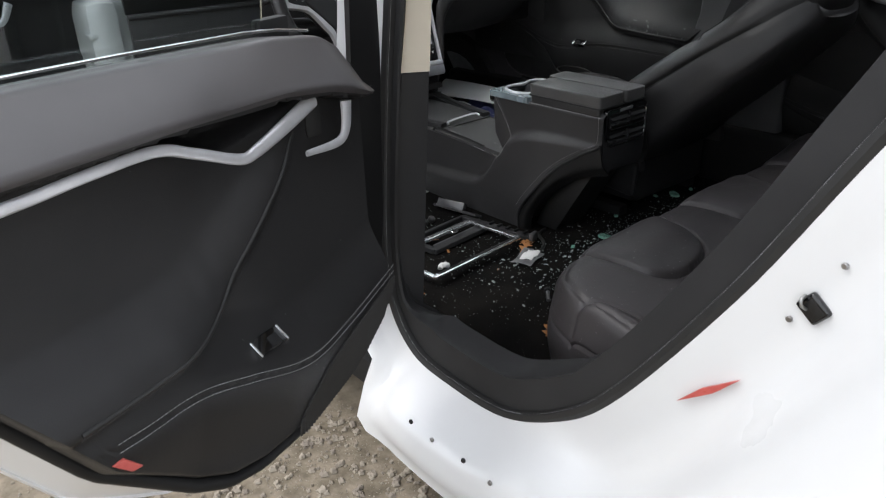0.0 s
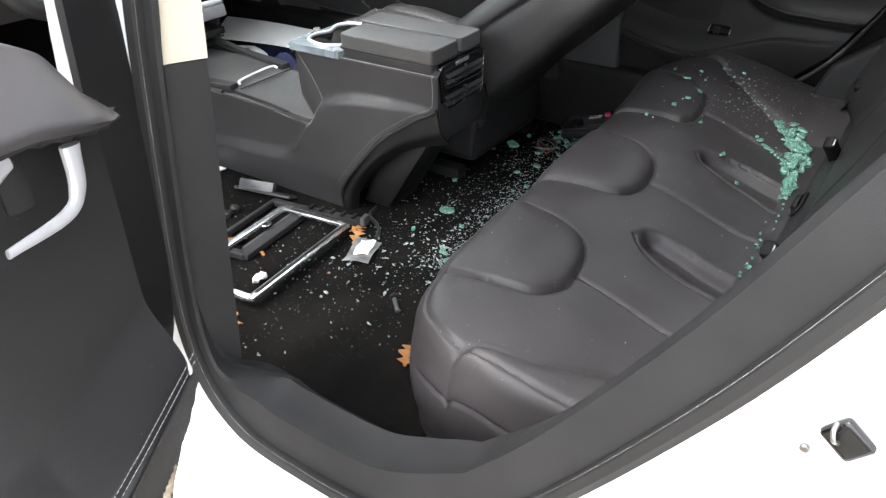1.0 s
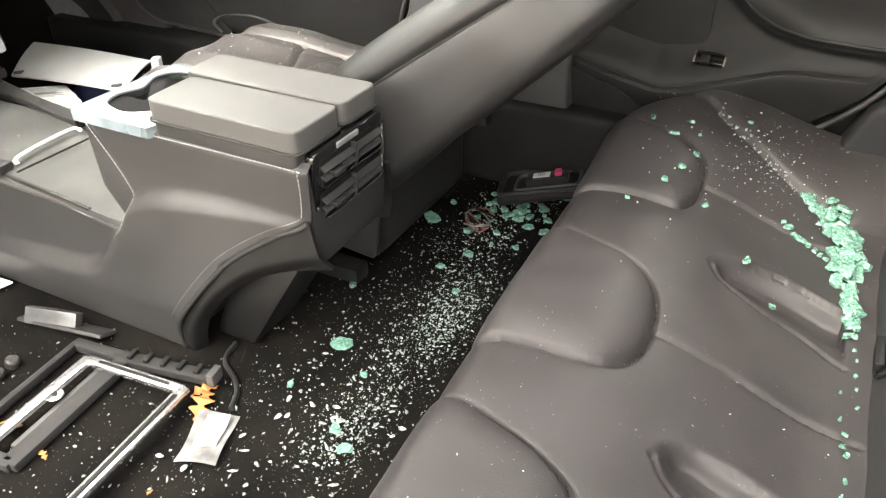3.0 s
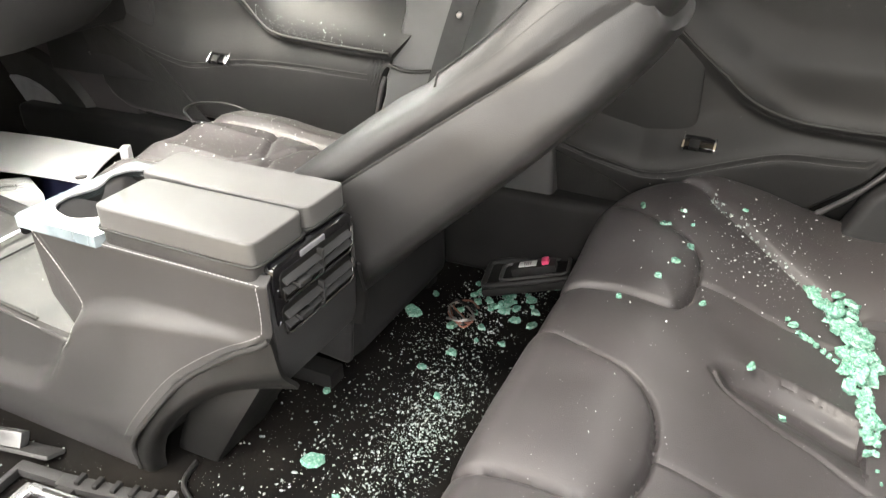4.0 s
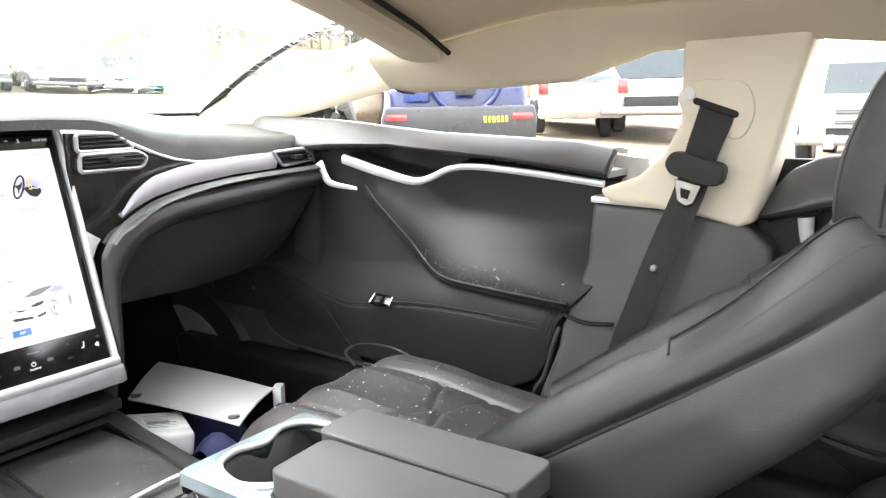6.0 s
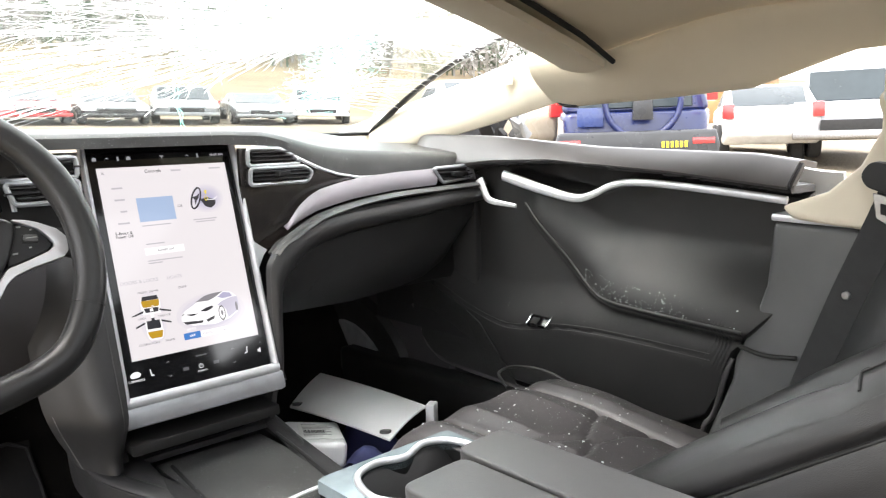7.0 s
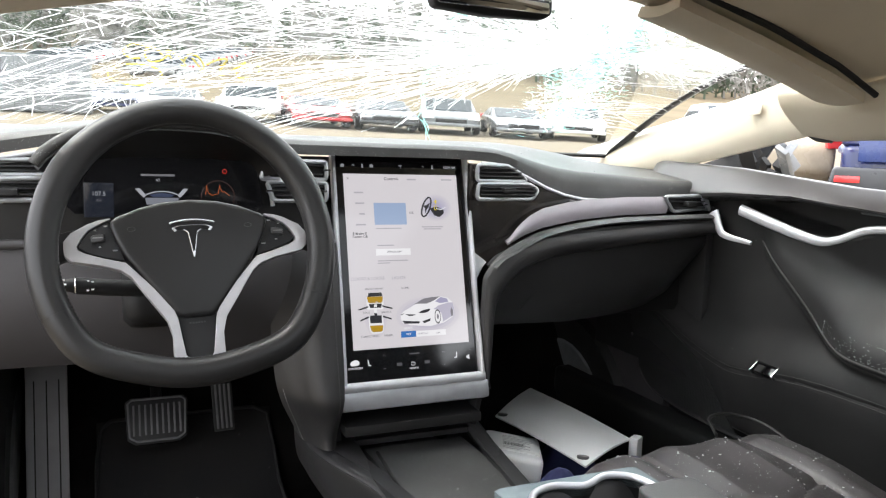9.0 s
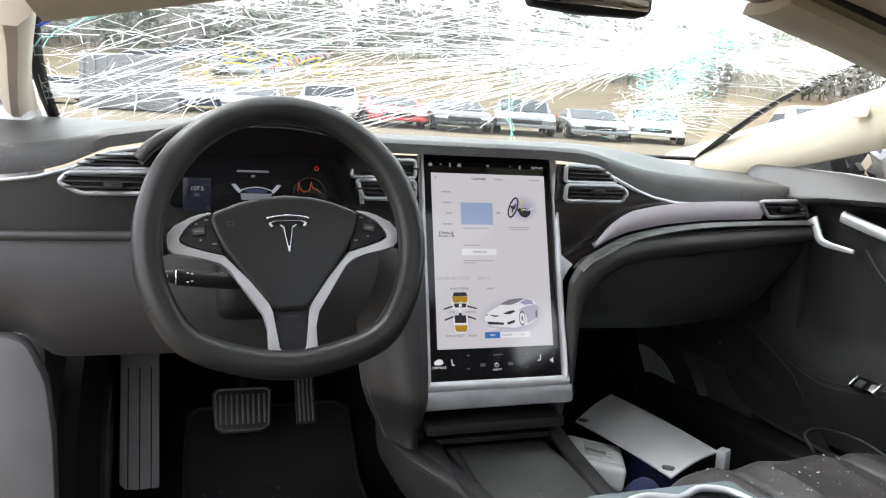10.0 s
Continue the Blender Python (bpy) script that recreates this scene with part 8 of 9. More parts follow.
bag = thing("plastic_bag", "small clear plastic bag with white contents", "plastic bag", m=pose(-0.232, 0.597, 0.303, 0, 0, 20))
sheet("film", lambda s, t: (-0.048 + 0.096 * s, -0.03 + 0.06 * t, 0.004 + 0.004 * math.sin(5 * s + 3 * t)), 10, 8, 0.001, FILMC, bag)
sheet("filling", lambda s, t: (-0.02 + 0.06 * s, -0.02 + 0.035 * t, 0.0085 + 0.003 * math.sin(7 * s + 5 * t)), 8, 6, 0.002, PAPER, bag, "white contents")
note = thing("paper_scrap", "torn white paper scrap on the carpet", "paper", m=pose(-0.13, 1.215, 0.31, 0, 0, 97))
prism("sheet_of_paper", [(-0.045, -0.018), (0.02, -0.022), (0.05, -0.012), (0.045, 0.018), (-0.03, 0.02)], "z", 0, 0.003, PAPER, note)
bolt = thing("bolt", "worn steel bolt lying on the carpet", "bolt", m=pose(-0.355, 0.41, 0.306, 0, 90, 45))
disc("shank", 0.005, 0.045, GREY, bolt, "threaded steel shank", pose(0, 0, 0.0), 12, 0.001)
disc("head", 0.01, 0.008, DARK, bolt, "", pose(0, 0, 0.028), 6, 0.001)
clump = thing("paper_wad", "crumpled white tissue wad", "tissue", m=pose(-0.44, 0.7, 0.312))
v, f = sweep_data(spline([(-0.015, 0, 0), (-0.005, 0.008, 0.004), (0.008, 0.0, 0.002), (0.014, 0.012, 0.0)], 4), oval(0.008, 0.006, 7))
part("wad", [np.array(q) + 0.003 * np.array(noise.noise_vector(Vector(q) * 160)) for q in v], f, PAPER, clump)
for k, (x, y) in enumerate(((-0.284, 0.977), (-0.254, 0.981))):
    d = disc("rubber_plug", 0.011, 0.018, RUBBER, None, "", None, 16, 0.003)
    d.matrix_basis = pose(x, y, 0.311, 20, 10, 0)
    tagged(d, "small black rubber plug on the carpet", "plug", "rubber plugs")
yel = sheet("yellow_scrap", lambda s, t: (-0.022 + 0.044 * s + 0.006 * math.sin(9 * t), -0.013 + 0.026 * t + 0.005 * math.sin(11 * s), 0.004 + 0.006 * math.sin(7 * s + 5 * t) + 0.004 * math.sin(17 * t)), 14, 12, 0.001, YELLOW)
yel.matrix_basis = pose(-0.485, 0.925, 0.31, 0, 8, 60)
tagged(yel, "yellow plastic wrapper scrap on the carpet", "wrapper")


def oak_leaf(x, y, z, size, turn, seed):
    q = random.Random(seed)
    n = 22
    edge = []
    for k in range(n):
        t = k / (n - 1)
        w = math.sin(math.pi * t) ** 0.7 * (0.34 + 0.2 * math.cos(t * 22)) * q.uniform(0.75, 1.1)
        edge.append((t - 0.5, w * 0.6))
    v = [(px * size, side * py * size, size * (0.1 * abs(py) * 2 + 0.08 * math.sin(5 * px + seed))) for side in (1, -1) for px, py in edge]
    f = [(k, k + 1, n + k + 1, n + k) for k in range(n - 1)]
    lf = mesh_object("dry_leaf", v, f, LEAF)
    lf.matrix_basis = pose(x, y, z, q.uniform(-12, 12), q.uniform(-10, 10), turn)
    tagged(lf, "curled dry brown oak leaf", "leaf", "dry leaves")


for k, (x, y, size, turn) in enumerate([(-0.47, 0.3, 0.06, 30), (-0.185, 0.65, 0.06, 20), (-0.16, 0.668, 0.045, -30), (-0.365, 0.89, 0.08, 60), (-0.352, 0.872, 0.065, 110), (-0.578, 0.645, 0.07, 35), (-0.523, 0.955, 0.03, 0), (-0.36, 0.78, 0.02, 70), (-0.455, 0.27, 0.02, 80), (-0.34, 0.6, 0.012, 10), (-0.295, -0.176, 0.035, 80)]):
    oak_leaf(x, y, 0.306 if y > -0.1 else bench_height(x, y) + 0.008, size, turn, k)

# connector box on the floor by the far sill
cbox = thing("connector_box", "open black connector box on the floor by the sill", "connector box", m=pose(0.615, 0.41, 0.345, 0, -14, -78))
box("tray", (0, 0, 0), (0.2, 0.11, 0.02), DARK, cbox, "", 0.008)
tube("raised_edge", [(x, y, 0.014) for x, y in rounded([(-0.095, -0.05), (0.095, -0.05), (0.095, 0.05), (-0.095, 0.05)], 0.015)], 0.006, SOFT, cbox, "rounded raised edge", closed=True)
tube("inner_edge", [(x, y, 0.014) for x, y in rounded([(-0.062, -0.034), (0.075, -0.034), (0.075, 0.034), (-0.062, 0.034)], 0.014)], 0.004, GREY, cbox, "grey inner edge", closed=True)
plug = box("plug", (0.005, 0.0, 0.018), (0.09, 0.032, 0.016), SOFT, cbox, "black connector plug", 0.003)
box("plug_label", (-0.006, 0.0, 0.0275), (0.036, 0.02, 0.002), PAPER, plug, "white label with plain bars", 0.0005)
for k in range(4):
    box("label_bar", (-0.012 + 0.004 * k, 0.0, 0.029), (0.002, 0.013, 0.0006), STITCH, plug, "unreadable printed bar", 0.0002)
box("plug_clip", (0.03, 0.0, 0.028), (0.014, 0.018, 0.014), PINK, plug, "pink clip", 0.002)
box("steel_strip", (0.0, 0.066, 0.016), (0.12, 0.008, 0.004), STEEL, cbox, "bright steel strip", 0.001, (0, 0, 4))
wires = thing("wire_tangle", "tangle of torn wires and crushed glass", "wires", m=pose(0.47, 0.5, 0.31))
for k in range(9):
    a = rng.uniform(0, 6.3)
    pts = [(0.05 * math.cos(a + j * 0.8) * rng.uniform(0.3, 1), 0.03 * math.sin(a + j * 1.1), 0.005 + 0.01 * rng.random()) for j in range(5)]
    tube("wire", spline(pts, 4), 0.002, (DARK, RUST, STEEL)[k % 3], wires, seg=6)

# loose silver panel, white box and blue cloth in the passenger footwell
panel = thing("silver_panel", "loose satin silver trim panel propped in the footwell", "trim panel")
A, B, C, D = (np.array(p) for p in ((0.297, 1.62, 0.498), (0.311, 1.273, 0.515), (0.481, 1.36, 0.516), (0.446, 1.72, 0.52)))


def panel_point(s, t):
    p = A * (1 - s) * (1 - t) + B * s * (1 - t) + C * s * t + D * (1 - s) * t
    return tuple(p + np.array((0, 0, 0.006 * math.sin(math.pi * t) + 0.004 * math.sin(math.pi * s))))


sheet("face", panel_point, 20, 14, 0.004, PANELS, panel)
for s, t in ((0.06, 0.08), (0.93, 0.1)):
    p = Vector(panel_point(s, t))
    disc("screw_hole", 0.012, 0.006, GREY, panel, "round screw recess", Matrix.Translation(p + Vector((0, 0, 0.001))) @ pose(0, 0, 0, -10, 8, 0), 18, 0.001)
box("bent_tab", tuple(C + (0.01, -0.005, -0.02)), (0.03, 0.02, 0.05), PANELS, panel, "bent tab", 0.004, (0, 0, 30))
white = thing("white_box", "white plastic part with a printed paper label", "plastic part")
WB = pose(0.248, 1.45, 0.475, -6, 8, -28)
box("shell", (0, 0, 0), (0.12, 0.17, 0.05), WHITEP, white, "", 0.012, seg=3).data.transform(WB)
lab = box("label", (0.012, 0.0, 0.026), (0.085, 0.11, 0.002), PAPER, white, "printed label", 0.0003)
lab.data.transform(WB)
for k in range(9):
    w = rng.uniform(0.03, 0.07)
    box("print_bar", (0.012 - 0.035 + w / 2, 0.045 - 0.011 * k, 0.0275), (w, 0.002, 0.001), STITCH, lab, "unreadable printed line", 0.0002).data.transform(WB)
for k in range(14):
    box("print_bar", (-0.02 + 0.003 * k, -0.01, 0.0276), (0.001 + 0.0008 * (k % 2), 0.02, 0.001), DARK, lab, "bar of a printed strip", 0.0002).data.transform(WB)
cloth = thing("blue_cloth", "crumpled dark blue cloth in the footwell", "cloth")
sheet("fold", lambda s, t: (0.24 + 0.22 * s, 1.25 + 0.3 * t, 0.42 + 0.05 * math.sin(8 * s + 3 * t) + 0.04 * math.sin(11 * t)), 24, 24, 0.006, NAVY, cloth)

# driver floor mat and loose clip
mat_ = thing("floor_mat", "black carpet driver floor mat", "floor mat")


def mat_point(s, t, lift=0.01):
    x, y = -0.55 + 0.39 * s, 1.22 + 0.73 * t
    return x, y, 0.303 + 0.42 * step(y, 1.78, 2.2) + lift


sheet("mat_pad", mat_point, 12, 30, 0.006, MATC, mat_)
mat_edge = [(0, k / 12) for k in range(12)] + [(0.02, 0.985), (0.08, 1.0)] + [(0.1 + 0.8 * k / 6, 1.0) for k in range(7)] + [(0.98, 0.985)] + [(1, 1 - k / 12) for k in range(1, 13)]
tube("binding", [mat_point(a, b, 0.012) for a, b in mat_edge], 0.004, RUBBER, mat_, "bound edge")
spots_mat = [(mat_point(random.Random(900 + k).random(), random.Random(1900 + k).random() ** 0.7, 0.012)) for k in range(160)]
crumbs("dust_specks", spots_mat, CRUMBL, "pale dust specks on the driver mat", (0.0004, 0.0014))
clipb = thing("loose_clip", "broken black plastic clip on the carpet", "plastic part", m=pose(-0.21, 1.3, 0.318, 0, 0, 25))
box("body", (0, 0, 0), (0.06, 0.03, 0.016), SOFT, clipb, "", 0.003)
box("tongue", (0.02, 0.01, 0.012), (0.03, 0.02, 0.012), GREY, clipb, "", 0.002, (0, 15, 0))
# door latch hardware on the jamb
latch = thing("door_striker", "black door striker on the white jamb", "striker")
box("housing", (-0.808, -0.388, 0.77), (0.01, 0.032, 0.028), BLACK, latch, "glossy black striker pocket", 0.006, (40, 0, 0), 3)
box("pocket", (-0.8132, -0.389, 0.77), (0.002, 0.022, 0.018), HOLE, latch, "dark inside of the pocket", 0.002, (40, 0, 0))
tube("loop", spline([(-0.811, -0.378, 0.784), (-0.819, -0.377, 0.782), (-0.821, -0.379, 0.775), (-0.814, -0.382, 0.769)], 5), 0.002, STEEL, latch, "steel loop")
for y, z in ((-0.362, 0.745), (-0.41, 0.83)):
    disc("jamb_plug", 0.004, 0.005, STEEL, car, "small grey plug in the jamb", pose(-0.806, y, z, 0, 90, 0), 12, 0.002)
tag = mesh_object("jamb_reflector", *prism_data([(-0.318, 0.64), (-0.285, 0.603), (-0.235, 0.565), (-0.268, 0.602)], "x", -0.812, -0.807, 0.0005, 1), REFLECT, car, "red reflector strip on the jamb")


# ---- the yard outside: parked wrecks, field and woods ----
def paint(name, colour):
    return material(name, colour, 0.28, second=tuple(c * 0.75 for c in colour), scale=4, coat=0.15, specks=0.06, speck_scale=60)


BLUEP, REDP, WHITEC, SILVERC, DARKC, TANC, GREYC = (paint(n, c) for n, c in (("blue_paint", (0.01, 0.018, 0.085)), ("red_paint", (0.42, 0.025, 0.03)), ("white_paint", (0.72, 0.72, 0.72)), ("silver_paint", (0.4, 0.41, 0.43)),
                                                                           ("black_paint", (0.03, 0.032, 0.036)), ("tan_paint", (0.5, 0.43, 0.33)), ("grey_paint", (0.2, 0.21, 0.22))))
TYRE = material("tyre_rubber", (0.02, 0.02, 0.02), 0.85, scale=20)
PANEG = material("dark_car_glass", (0.03, 0.04, 0.045), 0.25, scale=3, spec=0.25)
LAMPR = material("red_lamp", (0.6, 0.04, 0.04), 0.2, scale=12, coat=0.6)
LAMPW = material("clear_lamp", (0.75, 0.76, 0.78), 0.15, scale=12, coat=0.6)
MUD = material("rusty_underside", (0.2, 0.12, 0.07), 0.9, second=(0.09, 0.06, 0.04), scale=10)

SHAPES = {
    "sedan": ([(-2.3, 0.45), (-2.32, 0.75), (-2.2, 0.92), (-1.5, 0.98), (0.9, 0.98), (1.9, 0.85), (2.3, 0.68), (2.32, 0.4), (2.0, 0.28), (-2.0, 0.28)], [(-1.65, 0.95), (-0.95, 1.38), (0.1, 1.42), (1.05, 0.95)], 0.33, 1.4, 0.88),
    "suv": ([(-2.15, 0.5), (-2.2, 0.8), (-2.15, 1.08), (-1.9, 1.12), (0.9, 1.1), (1.9, 1.0), (2.2, 0.8), (2.2, 0.45), (1.9, 0.38), (-1.9, 0.38)], [(-2.05, 1.08), (-1.85, 1.68), (0.2, 1.72), (0.95, 1.08)], 0.36, 1.3, 0.9),
    "pickup": ([(-2.7, 0.6), (-2.72, 1.05), (-0.9, 1.05), (-0.9, 1.1), (0.9, 1.12), (2.4, 1.1), (2.65, 0.9), (2.7, 0.5), (2.3, 0.42), (-2.4, 0.45)], [(-0.85, 1.08), (-0.8, 1.75), (0.4, 1.78), (0.95, 1.1)], 0.4, 1.7, 0.97)}


def parked(kind, mat, colour, x, y, heading, state, squash=1.0):
    """A parked wreck. heading: degrees by which its nose turns to the left from +x."""
    body, cab, r, axle, half = SHAPES[kind]
    g = ground_height(x, y)
    lie = Vector((ground_height(x - 1, y) - ground_height(x + 1, y), ground_height(x, y - 1) - ground_height(x, y + 1), 2)).normalized() if squash < 1 else Vector((0, 0, 1))
    v = thing("parked_" + ("truck" if kind == "pickup" else "car"), f"{colour} {kind} {state}", "car" if kind != "pickup" else "truck", "parked wrecks",
              m=Matrix.Translation((x, y, g + 0.01)) @ Vector((0, 0, 1)).rotation_difference(lie).to_matrix().to_4x4() @ Matrix.Rotation(radians(heading), 4, "Z") @ Matrix.Diagonal((1, 1, squash, 1)))
    shell = prism("body", body, "y", -half, half, mat, v, "", 0.09, 3)
    for q in shell.data.vertices:
        end = max(0.0, abs(q.co.x) / body[7][0] - 0.72) / 0.28
        q.co.y *= 1 - 0.13 * min(1.2, end) ** 2 - 0.05 * step(0.6 - q.co.z, 0.0, 0.3)
        q.co.x -= 0.1 * (1 if q.co.x > 0 else -1) * min(1.0, end) * (q.co.y / half) ** 2
    roof = prism("cabin", cab, "y", -half + 0.06, half - 0.06, mat, v, "", 0.08, 3)
    for q in roof.data.vertices:
        q.co.y *= 1 - 0.14 * step(q.co.z, cab[0][1], cab[1][1])
    for side in (-1, 1):
        w = [(cab[0][0] + 0.18, cab[0][1] + 0.06), (cab[1][0] + 0.08, cab[1][1] - 0.1), (cab[2][0] - 0.05, cab[2][1] - 0.1), (cab[3][0] - 0.2, cab[3][1] + 0.06)]
        pane_ = prism("side_window", w, "y", side * (half - 0.1) - 0.02, side * (half - 0.1) + 0.055, PANEG, v, "", 0.01, 1)
        for q in pane_.data.vertices:
            q.co.y *= 1 - 0.14 * step(q.co.z, cab[0][1], cab[1][1])
        for ax in (-axle, axle):
            t = disc("tyre", r, 0.22, TYRE, v, "", pose(ax, side * (half - 0.1), r, 90, 0, 0), 26, 0.03)
            disc("rim", r * 0.62, 0.235, STEEL, t, "", pose(ax, side * (half - 0.1), r, 90, 0, 0), 18, 0.02)
        box("headlamp", (body[6][0] - 0.08, side * (half - 0.22), body[6][1] - 0.02), (0.16, 0.34, 0.11), LAMPW, v, "", 0.03, (0, 0, -side * 16))
        if kind != "suv":
            box("tail_lamp", (body[1][0] + 0.05, side * (half - 0.15), body[1][1] + 0.12), (0.12, 0.2, 0.26), LAMPR, v, "", 0.03)
    a, b = np.array(cab[2]), np.array(cab[3])
    q = (b - a) / np.linalg.norm(b - a)
    n = np.array([-q[1], q[0]])
    n = n if n[0] > 0 else -n
    prism("windscreen", [tuple(a + q * 0.08 + n * 0.02), tuple(b - q * 0.05 + n * 0.02), tuple(b - q * 0.05 - n * 0.05), tuple(a + q * 0.08 - n * 0.05)], "y", -half + 0.2, half - 0.2, PANEG, v, "", 0.01, 1)
    a, b = np.array(cab[1]), np.array(cab[0])
    q = (b - a) / np.linalg.norm(b - a)
    prism("rear_window", [tuple(a + q * 0.08 + (-0.02, 0)), tuple(b - q * 0.05 + (-0.02, 0)), tuple(b - q * 0.05 + (0.05, 0)), tuple(a + q * 0.08 + (0.05, 0))], "y", -half + 0.25, half - 0.25, PANEG, v, "", 0.01, 1)
    box("grille", (body[7][0] - 0.02, 0, body[7][1] + 0.18), (0.06, half, 0.2), TYRE, v, "dark grille", 0.02)
    box("bumper", (body[7][0] - 0.02, 0, body[7][1] + 0.02), (0.14, 2 * half - 0.1, 0.16), mat if kind != "pickup" else STEEL, v, "", 0.05, seg=3)
    return v


def from_here(az, far):
    """A place at that bearing from the cabin (degrees from straight ahead to the right) and distance."""
    return -0.55 + far * math.sin(radians(az)), 0.1 + far * math.cos(radians(az))


# blue off-roader with its spare wheel gone, tail towards us
x, y = from_here(55.4, 11.4)
suv = parked("suv", BLUEP, "dark blue", x, y, 90 - 55.9 + 3, "with its spare wheel missing")
T = pose(-2.2, 0, 0, 90, 0, -90)
prism("rear_bumper", [(-0.9, 0.42), (0.9, 0.42), (0.92, 0.7), (0.88, 0.86), (-0.88, 0.86), (-0.92, 0.7)], "z", 0.0, 0.14, DARKC, suv, "dark rear bumper", 0.04, 3, T)
tube("spare_recess", [T @ Vector((0.08 + 0.42 * math.cos(a), 1.2 + 0.42 * math.sin(a), 0.03)) for a in np.linspace(0, 6.283, 40)[:-1]], 0.035, BLUEP, suv, "round spare wheel recess", closed=True, up=(1, 0, 0))
prism("wheel_carrier", [(-0.04, 0.98), (0.2, 0.98), (0.18, 1.4), (-0.02, 1.4)], "z", 0.0, 0.07, DARKC, suv, "bare spare wheel carrier", 0.02, 2, T)
for u, w in ((0.04, 1.32), (0.12, 1.32), (0.08, 1.25)):
    disc("wheel_stud", 0.02, 0.03, STEEL, suv, "", T @ pose(u, w, 0.08), 10, 0.004)
prism("plate_recess", [(-0.66, 0.92), (-0.36, 0.92), (-0.36, 1.14), (-0.66, 1.14)], "z", 0.0, 0.025, paint("mid_blue_paint", (0.03, 0.05, 0.16)), suv, "paler blue plate recess", 0.01, 2, T)
disc("tail_badge", 0.05, 0.02, CHROME, suv, "plain oval badge", T @ pose(-0.5, 1.3, 0.02), 20, 0.004)
for side in (-1, 1):
    prism("reflector", [(side * 0.62, 0.7), (side * 0.86, 0.7), (side * 0.86, 0.77), (side * 0.62, 0.77)][::side], "z", 0.13, 0.16, LAMPR, suv, "red reflector", 0.01, 2, T)
    prism("tail_lens", [(side * 0.78, 1.18), (side * 0.9, 1.18), (side * 0.87, 1.5), (side * 0.78, 1.5)][::side], "z", 0.0, 0.06, LAMPR, suv, "red tail lens", 0.02, 2, T)
tube("hitch_bar", [T @ Vector((u, 0.44, 0.06)) for u in np.linspace(-0.6, 0.6, 5)], 0.05, SILVERC, suv, "steel hitch bar")
box("underside", (-1.6, 0, 0.38), (1.0, 1.5, 0.14), MUD, suv, "rusty underside", 0.03)
for k in range(6):
    box("chalk_mark", (-2.345, -0.3 - 0.05 * k, 0.7), (0.004, 0.03, 0.07), YELLOW, suv, "yellow chalk bar", 0.001)

for kind, mat, colour, az, far, turn, state in (
        ("sedan", TANC, "tan", 44.2, 13.0, 58, "with a torn-off nose"), ("pickup", WHITEC, "white", 84.3, 15.5, 182, "without its front bumper"), ("suv", REDP, "red", 96.9, 14.8, 80, "standing on the gravel"),
        ("suv", DARKC, "black", 88.4, 24, 160, "behind the trucks"), ("pickup", SILVERC, "silver", 70, 17.5, 200, "with damaged bed"), ("sedan", WHITEC, "white", 64.5, 17, 30, "beside a yellow machine"),
        ("sedan", REDP, "red", 13.9, 24, 262, "with its bonnet damaged"), ("sedan", DARKC, "black", 18.7, 24, 258, "with a dented nose"), ("pickup", WHITEC, "white", 9.5, 25.5, 258, "with its bonnet up"),
        ("sedan", SILVERC, "silver", 4.2, 26, 262, "with a crushed roof"), ("sedan", BLUEP, "blue", 0.8, 27, 268, "missing its nose"), ("suv", GREYC, "grey", 23.6, 24.5, 250, "with a smashed front"),
        ("sedan", GREYC, "dark grey", 28.5, 25, 250, "with a smashed front"), ("sedan", WHITEC, "white", -9.6, 27, 200, "at the yard's edge"), ("suv", WHITEC, "white", 33, 26, 240, "at the yard's edge")):
    x, y = from_here(az, far)
    wreck = parked(kind, mat, colour, x, y, turn, state, 0.62 if abs(az - 12) < 25 and far < 30 else 1.0)
    if state == "without its front bumper":
        box("front_panel", (2.7, 0, 0.95), (0.1, 1.5, 0.5), mat, wreck, "white radiator surround", 0.04)
        for side in (-1, 1):
            for k in range(2):
                slot = box("grille_slot", (2.75, side * 0.2, 0.79 + 0.15 * k), (0.03, 0.33, 0.1), GREYC, wreck, "grey grille slot", 0.008)
                for j in range(2):
                    box("slat", (2.768, side * 0.2, 0.772 + 0.15 * k + 0.036 * j), (0.012, 0.32, 0.012), TYRE, slot, "dark slat", 0.002)
        box("bumper_beam", (2.62, 0, 0.52), (0.14, 1.5, 0.16), MUD, wreck, "rusty bare bumper beam", 0.03)
        for side in (-1, 1):
            box("frame_horn", (2.72, side * 0.42, 0.5), (0.16, 0.14, 0.2), SILVERC, wreck, "bent frame horn", 0.02, (0, 12, side * 8))

first = parked("sedan", SILVERC, "silver", *from_here(2.6, 74), 200, "in a far row across the field")
for k in range(22):
    t = (k + 1) / 22
    x, y = from_here(3.0 + 5.5 * (k % 11) / 11, 62 + 34 * (k % 11) / 11) if k < 11 else from_here(-4 + 7 * (k - 11) / 11, 62 + 38 * (k - 11) / 11)
    copy_thing(first, pose(x, y, ground_height(x, y), 0, 0, 195 + 25 * math.sin(k)))

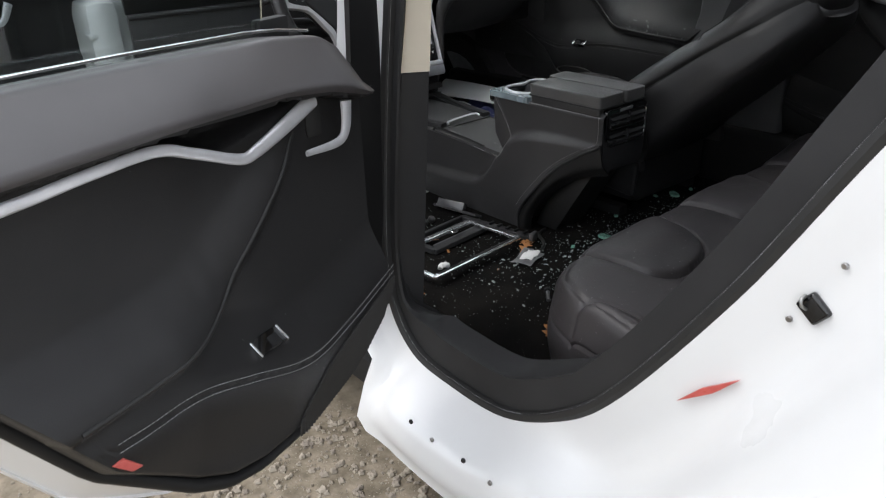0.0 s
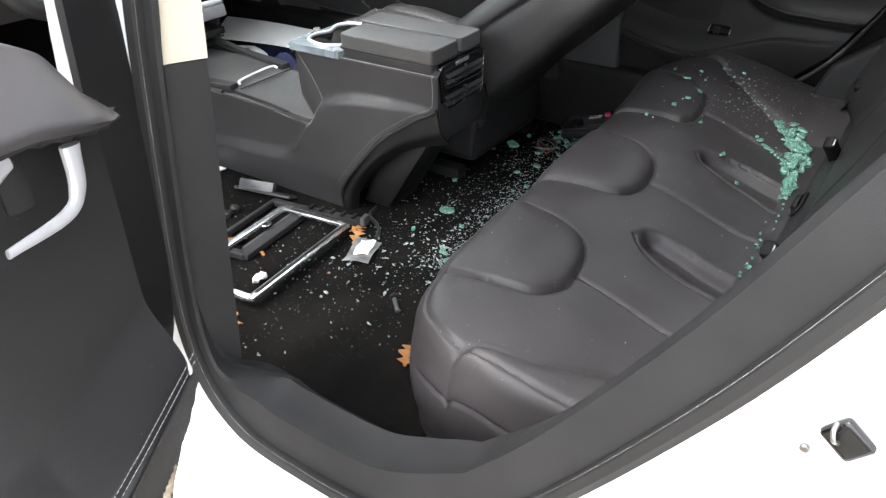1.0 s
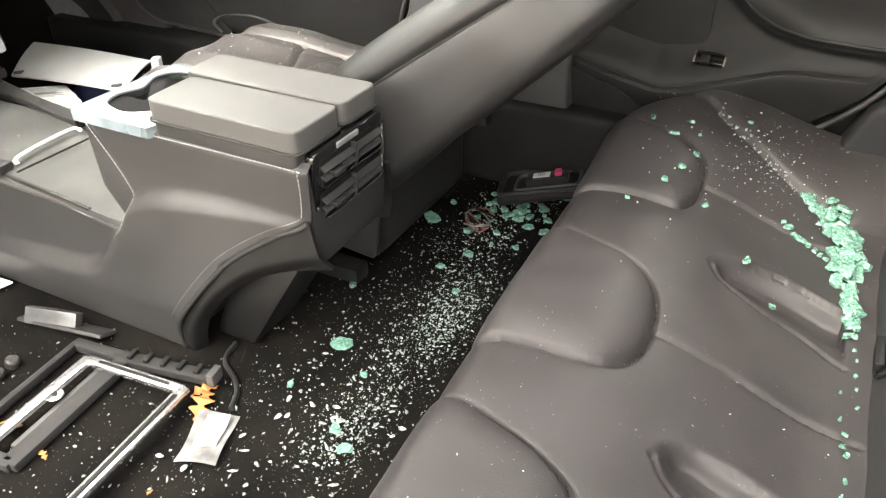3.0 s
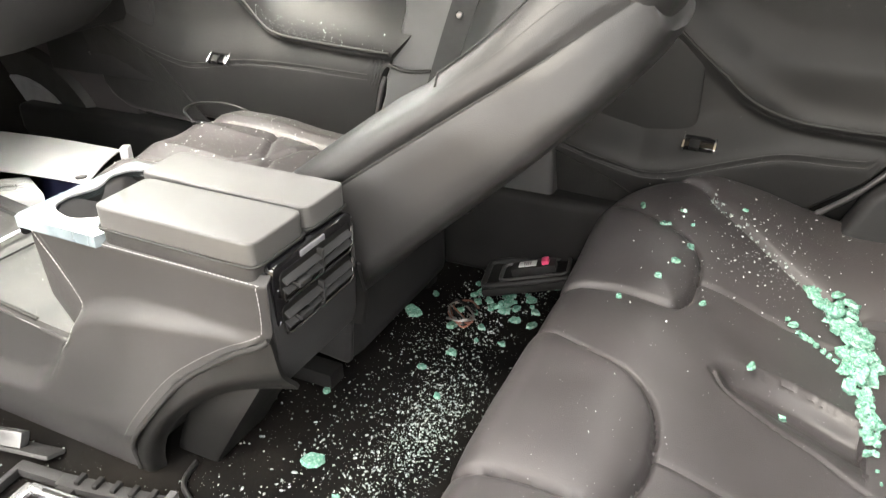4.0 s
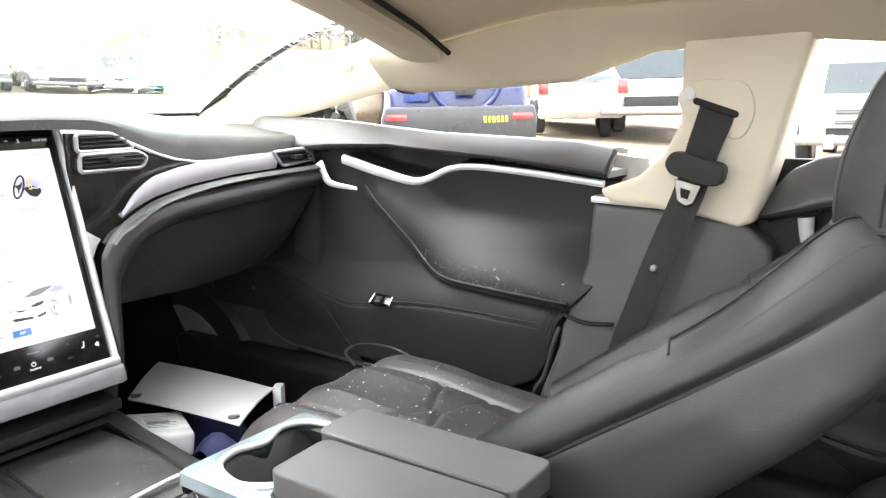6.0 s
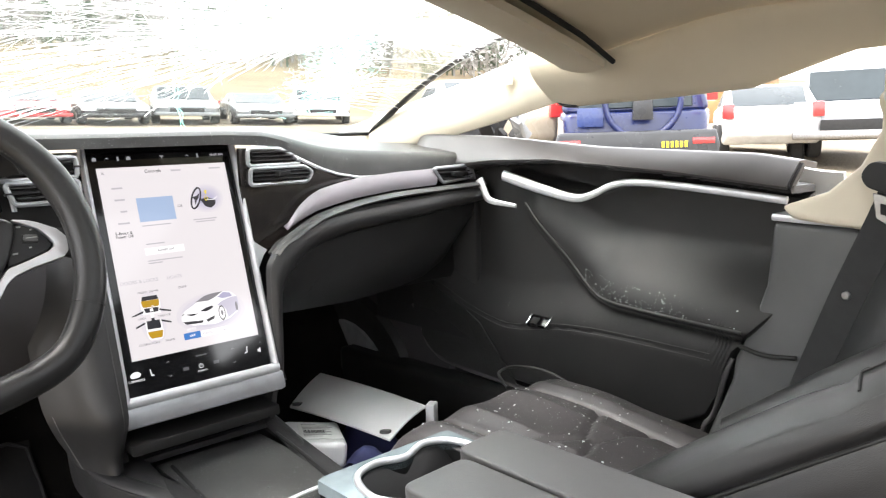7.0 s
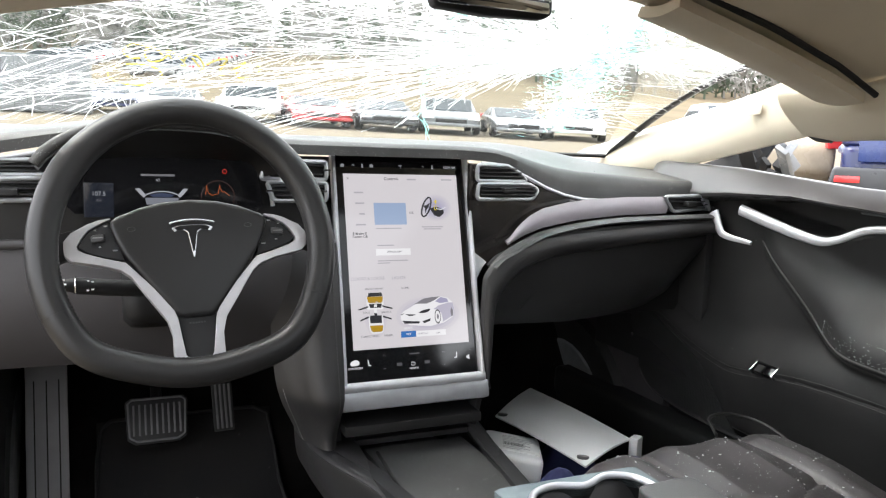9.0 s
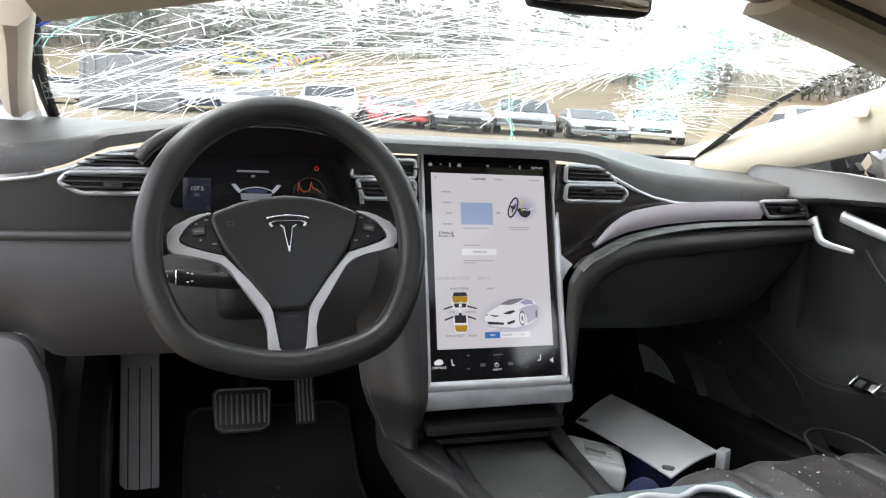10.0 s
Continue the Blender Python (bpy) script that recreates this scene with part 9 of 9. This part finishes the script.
box_ = thing("steel_container", "dark grey steel skip container at the edge of the field", "container")
cx, cy = from_here(-4.0, 24)
g = ground_height(cx, cy)
box("shell", (cx, cy, g + 0.75), (2.5, 2.2, 1.5), GREYC, box_, "", 0.04)
for k in range(9):
    box("rib", (cx - 1.16 + 0.29 * k, cy - 1.13, g + 0.75), (0.07, 0.08, 1.4), GREYC, box_, "", 0.01)
mach = thing("yellow_loader", "yellow loader machine beyond the parked wrecks", "loader")
mx, my = from_here(63.6, 22)
g = ground_height(mx, my)
box("cab", (mx, my, g + 1.5), (1.2, 1.2, 1.4), YELLOWP, mach, "", 0.08)
box("chassis", (mx + 0.6, my + 0.4, g + 0.8), (2.6, 1.4, 0.6), YELLOWP, mach, "", 0.08)
for dx in (-0.5, 1.5):
    disc("tyre", 0.6, 0.4, TYRE, mach, "", pose(mx + dx, my - 0.5, g + 0.6, 90, 0, 30), 22, 0.05)

# pile of torn parts just beyond the far door
junk = thing("junk_heap", "heap of torn black car parts beside the car", "scrap heap")
jx, jy = from_here(45.6, 7.0)
rng = random.Random(21)
for k in range(26):
    box("torn_part", (jx + rng.gauss(0, 0.22), jy + rng.gauss(0, 0.22), 0.55 + rng.uniform(0, 0.7)), (rng.uniform(0.05, 0.5), rng.uniform(0.04, 0.12), rng.uniform(0.04, 0.2)), (DARKC, TYRE, GREYC, DARK)[k % 4], junk, "", 0.01,
        (rng.uniform(-60, 60), rng.uniform(-60, 60), rng.uniform(0, 180)))
box("base", (jx, jy, 0.35), (0.9, 0.8, 0.6), DARKC, junk, "", 0.08)

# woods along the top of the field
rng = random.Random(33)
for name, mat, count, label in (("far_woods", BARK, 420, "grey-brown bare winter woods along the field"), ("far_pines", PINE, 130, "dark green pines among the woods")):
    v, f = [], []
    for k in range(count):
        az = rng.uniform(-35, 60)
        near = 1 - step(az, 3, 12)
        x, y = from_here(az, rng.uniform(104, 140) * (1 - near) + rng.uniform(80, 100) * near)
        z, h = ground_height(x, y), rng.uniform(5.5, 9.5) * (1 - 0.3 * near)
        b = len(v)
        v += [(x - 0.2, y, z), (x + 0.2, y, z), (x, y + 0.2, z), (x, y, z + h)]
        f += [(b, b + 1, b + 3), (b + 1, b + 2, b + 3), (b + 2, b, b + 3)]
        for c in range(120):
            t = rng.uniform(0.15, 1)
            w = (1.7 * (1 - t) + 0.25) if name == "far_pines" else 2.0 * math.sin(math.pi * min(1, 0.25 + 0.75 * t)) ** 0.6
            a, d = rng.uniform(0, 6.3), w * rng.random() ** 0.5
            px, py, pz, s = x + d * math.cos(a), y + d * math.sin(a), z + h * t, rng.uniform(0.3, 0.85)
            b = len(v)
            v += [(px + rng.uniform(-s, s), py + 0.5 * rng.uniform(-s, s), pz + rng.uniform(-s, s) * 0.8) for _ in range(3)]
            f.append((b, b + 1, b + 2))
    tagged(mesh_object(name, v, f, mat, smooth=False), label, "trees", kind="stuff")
